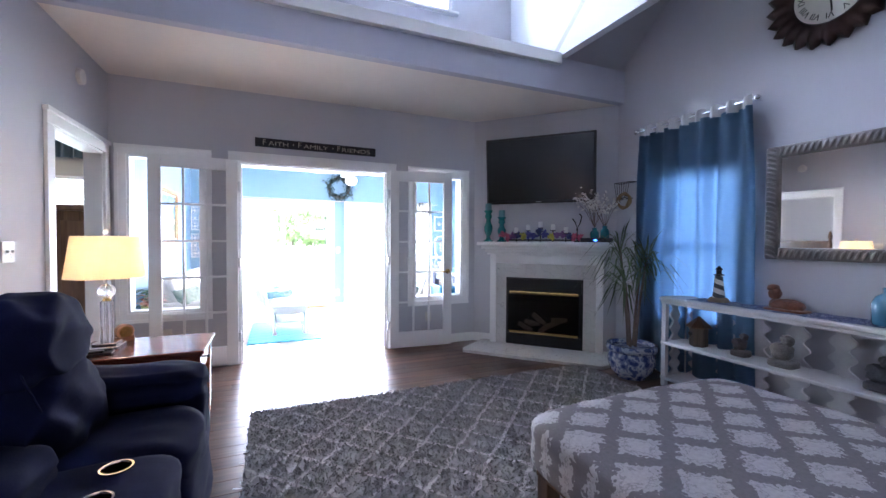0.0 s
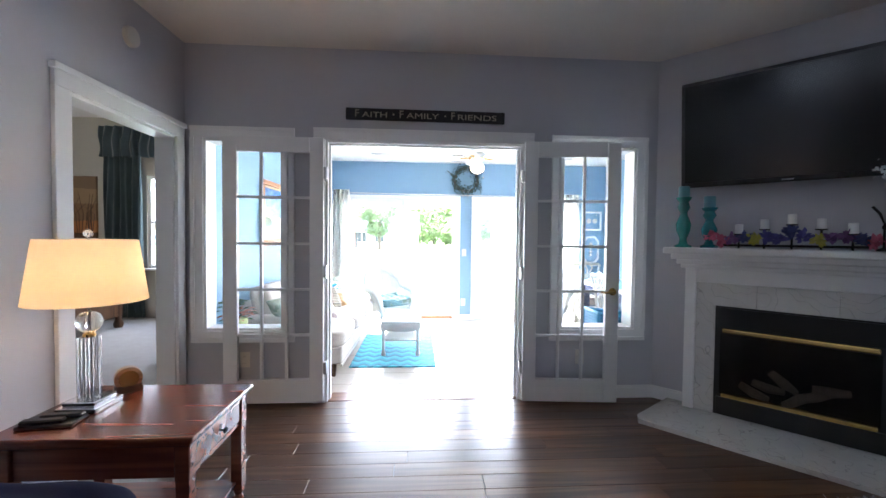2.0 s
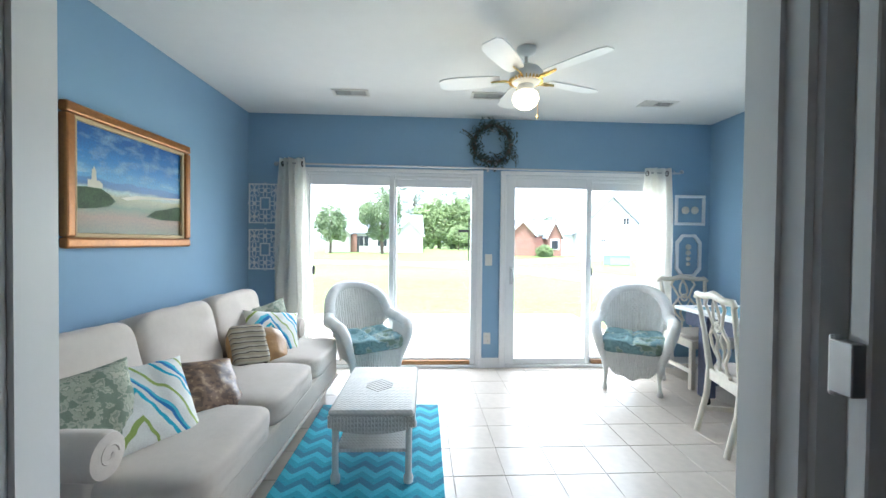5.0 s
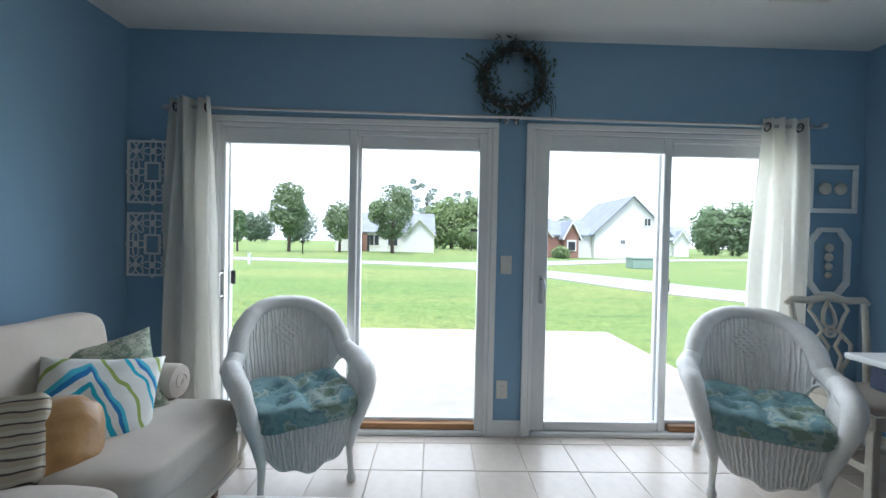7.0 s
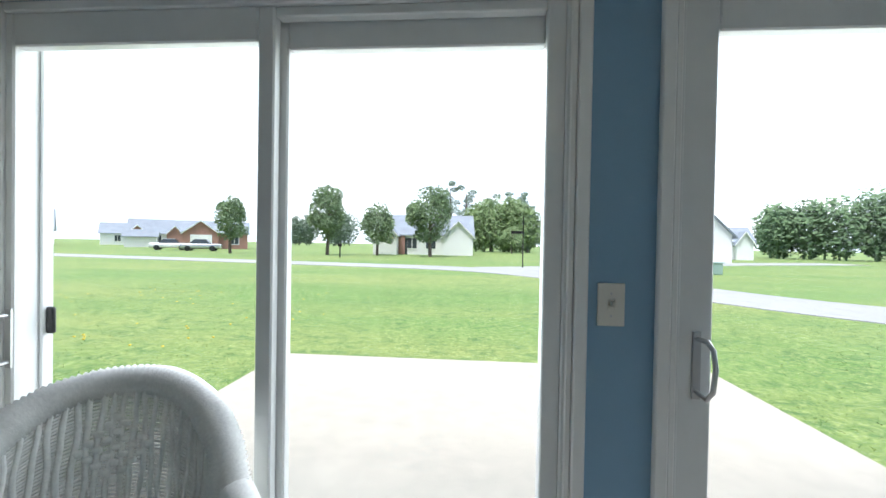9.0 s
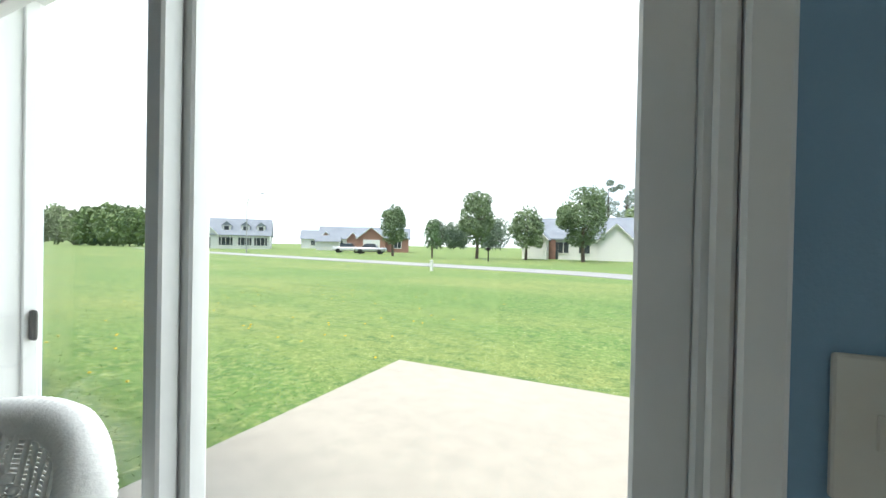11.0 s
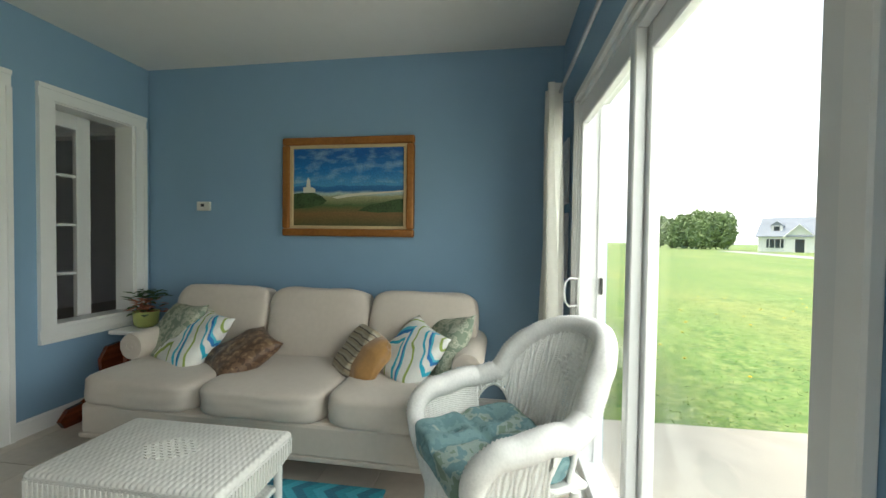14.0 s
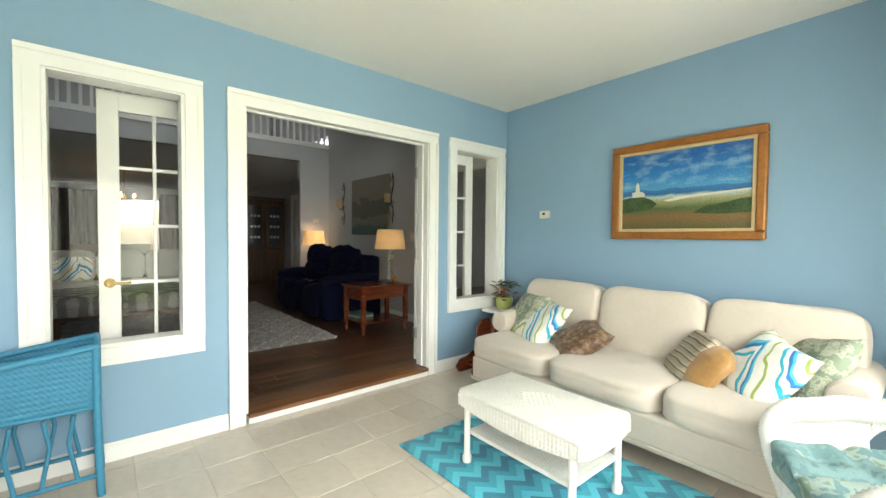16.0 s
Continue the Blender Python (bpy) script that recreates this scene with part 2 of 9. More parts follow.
def ramp_cloth(name, stops, coord, rough=0.85, bump=0.3):
    """Cloth with a printed pattern; coord(nodes, links) gives the value that picks the colour."""
    mt = bpy.data.materials.new(name)
    mt.use_nodes = True
    n, l = mt.node_tree.nodes, mt.node_tree.links
    b = n["Principled BSDF"]
    b.inputs["Roughness"].default_value = rough
    cr = n.new("ShaderNodeValToRGB")
    cr.color_ramp.interpolation = "CONSTANT"
    els = cr.color_ramp.elements
    while len(els) < len(stops):
        els.new(0.5)
    for e, (p, c) in zip(els, stops):
        e.position, e.color = p, (*c, 1)
    l.new(coord(n, l), cr.inputs["Fac"])
    nz = n.new("ShaderNodeTexNoise")
    nz.inputs["Scale"].default_value, nz.inputs["Detail"].default_value = 90, 3
    mr, sc = n.new("ShaderNodeMapRange"), n.new("ShaderNodeVectorMath")
    mr.inputs["To Min"].default_value, mr.inputs["To Max"].default_value = 0.75, 1.2
    sc.operation = "SCALE"
    l.new(nz.outputs["Fac"], mr.inputs["Value"])
    l.new(cr.outputs["Color"], sc.inputs[0])
    l.new(mr.outputs[0], sc.inputs["Scale"])
    l.new(sc.outputs[0], b.inputs["Base Color"])
    bp = n.new("ShaderNodeBump")
    bp.inputs["Strength"].default_value, bp.inputs["Distance"].default_value = bump, 0.003
    l.new(nz.outputs["Fac"], bp.inputs["Height"])
    l.new(bp.outputs[0], b.inputs["Normal"])
    return mt


def calc(n, l, op, a, b=None, c=None):
    m = n.new("ShaderNodeMath")
    m.operation = op
    for i, x in enumerate((a, b, c)):
        if x is None:
            continue
        if isinstance(x, (int, float)):
            m.inputs[i].default_value = x
        else:
            l.new(x, m.inputs[i])
    return m.outputs[0]


def xyz(n, l, scale=(1, 1, 1), warp=0.0, wscale=3.0):
    co, mp, sp = n.new("ShaderNodeTexCoord"), n.new("ShaderNodeMapping"), n.new("ShaderNodeSeparateXYZ")
    mp.inputs["Scale"].default_value = scale
    l.new(co.outputs["Object"], mp.inputs["Vector"])
    src = mp.outputs[0]
    if warp:
        nz, ad = n.new("ShaderNodeTexNoise"), n.new("ShaderNodeVectorMath")
        nz.inputs["Scale"].default_value = wscale
        l.new(src, nz.inputs["Vector"])
        ad.operation = "MULTIPLY_ADD"
        ad.inputs[1].default_value = (warp, warp, warp)
        l.new(nz.outputs["Color"], ad.inputs[0])
        l.new(src, ad.inputs[2])
        src = ad.outputs[0]
    l.new(src, sp.inputs[0])
    return sp.outputs


def glow(name, colour, strength, base=(0.9, 0.85, 0.75)):
    mt = bpy.data.materials.new(name)
    mt.use_nodes = True
    b = mt.node_tree.nodes["Principled BSDF"]
    b.inputs["Base Color"].default_value = (*base, 1)
    b.inputs["Emission Color"].default_value = (*colour, 1)
    b.inputs["Emission Strength"].default_value = strength
    return mt


def thin_cloth(name, colour, through=0.4, vary=0.06):
    mt = material(name, colour, 0.9, vary=vary, scale=8, bump=0.2, bscale=250)
    n, l = mt.node_tree.nodes, mt.node_tree.links
    tl, mx = n.new("ShaderNodeBsdfTranslucent"), n.new("ShaderNodeMixShader")
    tl.inputs["Color"].default_value = (*colour, 1)
    mx.inputs[0].default_value = through
    l.new(n["Principled BSDF"].outputs[0], mx.inputs[1])
    l.new(tl.outputs[0], mx.inputs[2])
    l.new(mx.outputs[0], n["Material Output"].inputs["Surface"])
    return mt


M_GREY = material("living_wall_paint", (0.50, 0.50, 0.53), 0.75, vary=0.02, scale=2, bump=0.12, bscale=220)
M_BLUE = material("sunroom_wall_paint", (0.235, 0.375, 0.52), 0.7, vary=0.02, scale=2, bump=0.12, bscale=220)
M_CEIL = material("ceiling_paint", (0.76, 0.75, 0.72), 0.85, vary=0.02, scale=3, bump=0.25, bscale=120)
M_TRIM = material("white_trim_paint", (0.80, 0.80, 0.79), 0.35, vary=0.02, scale=5, bump=0.04, bscale=80)
M_VINYL = material("white_vinyl", (0.74, 0.75, 0.75), 0.35, vary=0.03, scale=5)
M_PLANK = wood("floor_plank", (0.055, 0.026, 0.015), (0.17, 0.088, 0.05), 0.3, 0, 0.25, 3.0, 0.3)
M_CHERRY = wood("cherry_wood", (0.10, 0.022, 0.01), (0.27, 0.07, 0.03), 0.25, 0, 0.5, 3.0, 0.1)
M_OAK = wood("dark_oak", (0.05, 0.022, 0.01), (0.14, 0.07, 0.03), 0.4, 2, 0.1, 3.0, 0.1)
M_TILE = material("floor_tile", (0.56, 0.50, 0.435), 0.3, vary=0.10, scale=5, bump=0.05, bscale=30, rand=0.05)
M_GROUT = material("tile_grout", (0.52, 0.46, 0.40), 0.9, vary=0.1, scale=20)
M_GLASS = glass("window_glass")
M_BRASS = material("brass", (0.75, 0.52, 0.18), 0.25, 1.0, vary=0.05)
M_STEEL = material("brushed_steel", (0.55, 0.55, 0.56), 0.35, 1.0, vary=0.05)
M_CHROME = material("chrome", (0.8, 0.8, 0.82), 0.12, 1.0, vary=0.02)
M_BLACK = material("black_plastic", (0.012, 0.012, 0.014), 0.35, vary=0.1)
M_IRON = material("dark_iron", (0.02, 0.018, 0.017), 0.5, 0.6, vary=0.15, bump=0.1)
M_CARPET = material("bedroom_carpet", (0.33, 0.31, 0.30), 0.95, vary=0.1, scale=30, bump=0.6, bscale=300)

# ---- setting: living room, sunroom, bedroom, hall ----


def wall(name, p0, p1, thick, z0, z1, holes, mat, label):
    """A wall from p0 to p1, its visible face on that line, thickness to the left of the way; holes are (u0, u1, z0, z1)."""
    a, b = Vector((*p0, 0)), Vector((*p1, 0))
    length = (b - a).length
    ang = math.atan2(b.y - a.y, b.x - a.x)
    bm = bmesh.new()
    us = sorted({0.0, length, *[h[0] for h in holes], *[h[1] for h in holes]})
    for u0, u1 in zip(us, us[1:]):
        cuts = sorted([(h[2], h[3]) for h in holes if h[0] < u1 - 1e-6 and h[1] > u0 + 1e-6])
        z = z0
        for c0, c1 in cuts:
            if c0 > z + 1e-6:
                box(bm, u0, u1, 0, thick, z, c0)
            z = c1
        if z < z1 - 1e-6:
            box(bm, u0, u1, 0, thick, z, z1)
    bmesh.ops.remove_doubles(bm, verts=bm.verts, dist=1e-5)
    ob = part(name, bm, mat)
    ob.matrix_world = Matrix.Translation(a) @ Matrix.Rotation(ang, 4, "Z")
    return tagged(ob, label, "wall", kind="structure")


WX, EX = -1.045, 3.65          # living room, west and east faces
LY, SY, NY = 4.09, 4.23, 7.412  # dividing wall, both faces; sunroom's north face
SF, SC, LC = -0.065, 2.44, 2.66  # sunroom floor and ceiling, living room's low ceiling
NWX, NEX = -0.955, 3.71
OPEN = (-0.03, 1.47, 0.0, 1.985)
SLL = (-0.915, -0.34, 0.55, 1.975)
SLR = (1.785, 2.38, 0.55, 1.975)


def div_holes(x0):
    return [(a - x0, b - x0, c, d) for a, b, c, d in ((OPEN[0], OPEN[1], -1, OPEN[3]), SLL, SLR)]


wall("wall_divider_living", (WX, LY), (2.62, LY), 0.07, 0, LC, [(a, b, max(c, 0), d) for a, b, c, d in div_holes(WX)], M_GREY, "grey painted living room wall with french door opening")
wall("wall_divider_sunroom", (3.80, SY), (-1.16, SY), 0.07, SF, SC, [(3.80 - b, 3.80 - a, max(c, SF), d) for a, b, c, d in ((OPEN[0], OPEN[1], -1, OPEN[3]), SLL, SLR)], M_BLUE, "light blue sunroom wall with cased opening and sidelights")
wall("wall_west_sunroom", (-1.045, 4.235), (NWX, NY), 0.12, SF, SC, [], M_BLUE, "light blue painted sunroom wall")
wall("wall_north_sunroom", (NWX - 0.15, NY), (NEX + 0.15, NY), 0.16, SF, SC, [(-0.41 + 1.105, 1.312 + 1.105, SF + 0.0, 1.885), (1.56 + 1.105, 3.24 + 1.105, SF + 0.0, 1.885)], M_BLUE, "light blue sunroom wall with two sliding glass doors")
wall("wall_east_sunroom", (NEX, NY), (NEX, SY), 0.14, SF, SC, [(NY - 6.62, NY - 4.85, 0.50, 1.90)], M_BLUE, "light blue sunroom wall with blinded window")
wall("wall_west_living", (WX, -0.02), (WX, LY), 0.12, 0, 5.4, [(3.09 + 0.02, 3.96 + 0.02, 0, 1.955)], M_GREY, "grey painted wall with bedroom doorway")
wall("wall_diagonal_chimney", (2.55, LY), (EX, 2.92), 0.10, 0, LC, [], M_GREY, "grey painted corner wall behind the fireplace")
wall("wall_east_living", (EX, 2.93), (EX, -7.0), 0.14, 0, 5.4, [(2.93 - 2.38, 2.93 - 1.68, 0.55, 1.90)], M_GREY, "grey painted living room wall with curtained window")
wall("wall_pillar_hall", (-0.52, 0.0), (-1.16, 0.0), 0.12, 0, 2.46, [], M_GREY, "grey painted wall beside the hall opening")
wall("wall_loft_face", (EX, 0.0), (-1.16, 0.0), 0.12, 2.46, 2.74, [], M_GREY, "grey painted loft edge above the hall")
wall("wall_hall_west", (-1.35, -7.0), (-1.35, -0.12), 0.12, 0, 2.46, [(7.0 - 2.6, 7.0 - 1.75, 0, 2.02)], M_GREY, "grey hall wall with white door")
wall("wall_hall_south", (EX, -7.0), (-1.5, -7.0), 0.12, 0, 2.46, [(1.0, 3.4, 0.7, 2.1)], M_GREY, "grey hall end wall with window")
wall("wall_loft_back", (EX, -3.6), (-1.16, -3.6), 0.12, 2.6, 5.4, [], M_GREY, "grey wall behind the loft")
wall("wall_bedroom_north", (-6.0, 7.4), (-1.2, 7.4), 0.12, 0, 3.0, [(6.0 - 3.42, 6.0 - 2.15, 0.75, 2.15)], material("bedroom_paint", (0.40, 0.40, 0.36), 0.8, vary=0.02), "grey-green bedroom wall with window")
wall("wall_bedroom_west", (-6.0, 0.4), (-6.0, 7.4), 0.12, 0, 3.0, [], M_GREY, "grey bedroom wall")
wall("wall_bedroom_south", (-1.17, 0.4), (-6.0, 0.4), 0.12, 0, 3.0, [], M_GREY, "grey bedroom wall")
wall("wall_bedroom_east", (-1.19, 7.4), (-1.19, 4.1), 0.02, 0, 3.0, [], M_GREY, "grey bedroom wall")


def slab(name, x0, x1, y0, y1, z0, z1, mat, label, category):
    bm = bmesh.new()
    box(bm, x0, x1, y0, y1, z0, z1)
    return tagged(part(name, bm, mat), label, category, kind="structure")


slab("ceiling_sunroom", -1.16, 3.85, 4.10, 7.55, SC, SC + 0.1, M_CEIL, "white sunroom ceiling", "ceiling")
slab("ceiling_low", -1.16, 3.8, 2.93, LY + 0.05, LC, LC + 0.06, material("low_ceiling_paint", (0.76, 0.71, 0.65), 0.85, vary=0.02, scale=3, bump=0.2, bscale=120), "low flat ceiling before the french doors", "ceiling")
slab("ceiling_bedroom", -6.1, -1.16, 0.3, 7.5, 3.0, 3.1, M_CEIL, "white bedroom ceiling", "ceiling")
slab("ceiling_hall", -1.5, EX, -7.1, -0.12, 2.46, 2.6, M_CEIL, "white hall ceiling under the loft", "ceiling")
slab("floor_living_base", -1.5, EX + 0.1, -7.1, 4.20, -0.2, -0.016, M_OAK, "dark subfloor under the planks", "floor")
slab("floor_bedroom", -6.1, -1.04, 0.3, 7.5, -0.2, -0.002, M_CARPET, "grey wall-to-wall bedroom carpet", "floor")
floor_sunroom = slab("floor_sunroom", -1.1, 3.8, 4.20, 7.6, -0.25, SF - 0.003, M_GROUT, "grout bed under beige floor tiles", "floor")

# beam, ledge and dormer over the low ceiling
BEAM = material("beam_paint", (0.47, 0.48, 0.55), 0.75, vary=0.02, scale=2, bump=0.1, bscale=220)
slab("beam_face", -1.045, EX, 2.85, 2.93, LC - 0.004, 2.98, BEAM, "blue-grey painted beam face", "beam")
slab("trim_ledge", -1.04, 2.80, 2.80, 2.93, 2.90, 3.0, M_TRIM, "white ledge trim under the dormer", "trim")
slab("ledge_shelf", -0.35, 2.78, 2.93, 3.72, 2.95, 3.0, M_TRIM, "white dormer ledge", "shelf")
DX0, DX1, DY = -0.35, 2.80, 3.70
wall("wall_dormer_back", (DX0 - 0.1, DY), (DX1 + 0.1, DY), 0.1, 2.95, 5.2, [(0.65, 2.52, 3.66, 4.6)], M_GREY, "pale dormer wall with high window")
# the east cheek's sunlit brightness is put into its paler colour
wall("wall_dormer_east", (DX1, DY), (DX1, 1.2), 0.08, 2.98, 4.9, [], material("dormer_cheek_sunlit", (0.70, 0.72, 0.74), 0.7, vary=0.02), "dormer side wall")
wall("wall_dormer_west", (DX0, 1.2), (DX0, DY), 0.08, 2.98, 4.9, [], M_GREY, "dormer side wall")
slab("ceiling_dormer", DX0 - 0.1, DX1 + 0.1, 0.9, DY + 0.1, 4.85, 4.95, M_CEIL, "white dormer ceiling", "ceiling")


def vault():
    """The sloped ceiling that rises to the south, open where the dormer stands."""
    bm = bmesh.new()
    rise = 0.80

    def z(y):
        return 2.97 + (2.93 - y) * rise

    def strip(x0, x1, ya, yb):
        q = [bm.verts.new(p) for p in ((x0, ya, z(ya)), (x1, ya, z(ya)), (x1, yb, z(yb)), (x0, yb, z(yb)), (x0, ya, z(ya) + 0.08), (x1, ya, z(ya) + 0.08), (x1, yb, z(yb) + 0.08), (x0, yb, z(yb) + 0.08))]
        for f in ((0, 1, 2, 3), (7, 6, 5, 4), (0, 4, 5, 1), (1, 5, 6, 2), (2, 6, 7, 3), (3, 7, 4, 0)):
            bm.faces.new([q[i] for i in f])

    strip(-1.16, DX0, 2.93, 0.0)
    strip(DX1, EX + 0.1, 2.93, 0.0)
    strip(DX0, DX1, 0.42, 0.0)
    return tagged(part("ceiling_vault", bm, M_GREY), "sloped grey living room ceiling", "ceiling", kind="structure")


vault()
# unseen outer shell, added to stop sun and sky leaking in from above
slab("roof_upper", -1.40, EX + 0.30, -7.25, 3.80, 5.50, 5.62, M_CEIL, "unseen roof added to keep daylight out of the living room and loft", "roof")
slab("wall_upper_west", -1.40, -1.28, -7.25, 3.80, 3.11, 5.50, M_GREY, "unseen upper wall added to keep daylight out", "wall")
slab("wall_upper_east", EX + 0.18, EX + 0.30, -7.25, 3.80, 2.4, 5.50, M_GREY, "unseen upper wall added to keep daylight out", "wall")
slab("wall_upper_south", -1.40, EX + 0.30, -7.37, -7.25, 2.4, 5.62, M_GREY, "unseen upper wall added to keep daylight out", "wall")
slab("wall_upper_north", -1.40, DX0 - 0.1, 3.80, 3.92, 2.75, 5.62, M_GREY, "unseen wall added beside the dormer to keep daylight out", "wall")
slab("wall_upper_north", DX1 + 0.1, EX + 0.30, 3.80, 3.92, 2.75, 5.62, M_GREY, "unseen wall added beside the dormer to keep daylight out", "wall")
slab("ceiling_loft", -1.16, EX + 0.1, -3.7, 0.05, 5.2, 5.3, M_CEIL, "white ceiling over the loft", "ceiling")


def casing(name, x0, x1, z0, z1, y, d, w, mat, label, bottom=True, wb=None):
    """Moulded casing round an opening in the dividing wall; d is the way it stands out (-1 living side, 1 sunroom)."""
    ob = thing(name, label, "casing", kind="structure")
    t = 0.02

    def pc(nm, a, b, c, e):
        bm = bmesh.new()
        ya, yb = sorted((y, y + d * t))
        box(bm, a, b, ya, yb, c, e)
        # raised outer band
        ya, yb = sorted((y + d * t, y + d * (t + 0.008)))
        if b - a > e - c:
            hi = (e - 0.028, e) if c > (z0 + z1) / 2 else (c, c + 0.028)
            box(bm, a, b, ya, yb, *hi)
        else:
            hi = (a, a + 0.028) if a < (x0 + x1) / 2 else (b - 0.028, b)
            box(bm, *hi, ya, yb, c, e)
        part(nm, bm, mat, ob)

    pc("casing_head", x0 - w, x1 + w, z1, z1 + w)
    pc("casing_side", x0 - w, x0, z0, z1)
    pc("casing_side", x1, x1 + w, z0, z1)
    if bottom:
        pc("casing_sill", x0 - w, x1 + w, z0 - (wb or w), z0)
    return ob


casing("trim_opening_living", OPEN[0], OPEN[1], 0, OPEN[3], LY, -1, 0.085, M_TRIM, "white casing round the french door opening", False)
casing("trim_opening_sunroom", OPEN[0] + 0.01, OPEN[1], SF, OPEN[3] - 0.02, SY, 1, 0.095, M_TRIM, "white casing round the sunroom opening", False)
for _n, _s in (("trim_sidelight_west", SLL), ("trim_sidelight_east", SLR)):
    casing(_n + "_living", *_s, LY, -1, 0.085, M_TRIM, "white casing round a fixed sidelight")
    casing(_n + "_sunroom", _s[0], _s[1], _s[2], _s[3] - 0.01, SY, 1, 0.09, M_TRIM, "white casing round a fixed sidelight")


def jamb(name, x0, x1, z0, z1, sill, label):
    ob = thing(name, label, "jamb", kind="structure")
    for nm, b in (("jamb_side", (x0 - 0.001, x0 + 0.018, LY - 0.004, SY + 0.004, z0, z1)), ("jamb_side", (x1 - 0.018, x1 + 0.001, LY - 0.004, SY + 0.004, z0, z1)), ("jamb_head", (x0 + 0.018, x1 - 0.018, LY - 0.004, SY + 0.004, z1 - 0.018, z1 + 0.001))):
        part(nm, bbox(*b), M_TRIM, ob)
    if sill:
        g = part("pane", bbox(x0 + 0.01, x1 - 0.01, LY + 0.068, LY + 0.072, z0 + 0.01, z1 - 0.01), M_GLASS, ob)
        g.visible_shadow = False
        part("sill_board", bbox(x0 + 0.018, x1 - 0.018, LY - 0.004, SY + 0.004, z0, z0 + 0.018), M_TRIM, ob)
    else:
        for nm, b in (("stop", (x0 + 0.018, x0 + 0.03, LY + 0.045, LY + 0.08, z0, z1 - 0.03)), ("stop", (x1 - 0.03, x1 - 0.018, LY + 0.045, LY + 0.08, z0, z1 - 0.03)), ("stop", (x0 + 0.018, x1 - 0.018, LY + 0.045, LY + 0.08, z1 - 0.03, z1 - 0.018))):
            part(nm, bbox(*b), M_TRIM, ob)
    return ob


jamb("trim_jamb_opening", OPEN[0], OPEN[1], 0, OPEN[3], False, "white door jamb with stops")
jamb("trim_jamb_sidelight", *SLL, True, "white sidelight jamb")
jamb("trim_jamb_sidelight", *SLR, True, "white sidelight jamb")
# threshold: wood nosing and white riser
slab("threshold_nosing", OPEN[0] + 0.019, OPEN[1] - 0.019, 4.10, SY + 0.035, -0.022, 0.004, wood("nosing_wood", (0.14, 0.05, 0.02), (0.30, 0.13, 0.05), 0.35, 0, 0.3), "reddish wood threshold nosing", "threshold")
slab("threshold_riser", OPEN[0] + 0.019, OPEN[1] - 0.019, 4.15, SY + 0.02, SF - 0.01, -0.022, M_TRIM, "white riser under the threshold", "threshold")


def baseboard(name, p0, p1, z, h=0.10, t=0.014):
    a, b = Vector((*p0, 0)), Vector((*p1, 0))
    bm = bmesh.new()
    L = (b - a).length
    box(bm, 0, L, -t, 0.0, z, z + h - 0.018)
    box(bm, 0, L, -t * 0.6, 0.0, z + h - 0.018, z + h)
    ob = part(name, bm, M_TRIM)
    ob.matrix_world = Matrix.Translation(a) @ Matrix.Rotation(math.atan2(b.y - a.y, b.x - a.x), 4, "Z")
    return tagged(ob, "white baseboard", "baseboard", kind="structure")


for _p, _q, _z in (((WX, LY), (OPEN[0] - 0.085, LY), 0), ((OPEN[1] + 0.085, LY), (2.55, LY), 0), ((2.55, LY), (2.74, 3.885), 0), ((WX, -0.0), (WX, 2.99), 0), ((EX, 2.9), (EX, -0.1), 0),
                   ((3.70, SY), (OPEN[1] + 0.10, SY), SF), ((OPEN[0] - 0.09, SY), (-1.04, SY), SF), ((-1.045, 4.25), (NWX, NY), SF), ((1.347, NY), (1.525, NY), SF), ((NWX, NY), (-0.41, NY), SF), ((3.28, NY), (NEX, NY), SF), ((NEX, NY), (NEX, SY), SF)):
    baseboard("baseboard", _p, _q, _z)

# bedroom doorway in the west wall
_bd = thing("trim_bedroom_doorway", "white casing and jamb of the bedroom doorway", "casing", kind="structure")
for _nm, _b in (("casing_side", (WX, WX + 0.022, 2.995, 3.09, 0, 1.955)), ("casing_side", (WX, WX + 0.022, 3.96, 4.05, 0, 1.955)), ("casing_head", (WX, WX + 0.022, 2.995, 4.05, 1.955, 2.05)), ("casing_head_cap", (WX, WX + 0.034, 2.985, 4.06, 2.03, 2.062)),
                ("jamb_side", (WX - 0.125, WX + 0.003, 3.088, 3.108, 0, 1.955)), ("jamb_side", (WX - 0.125, WX + 0.003, 3.942, 3.962, 0, 1.955)), ("jamb_head", (WX - 0.125, WX + 0.003, 3.108, 3.942, 1.937, 1.957))):
    part(_nm, bbox(*_b, 0.004), M_TRIM, _bd)


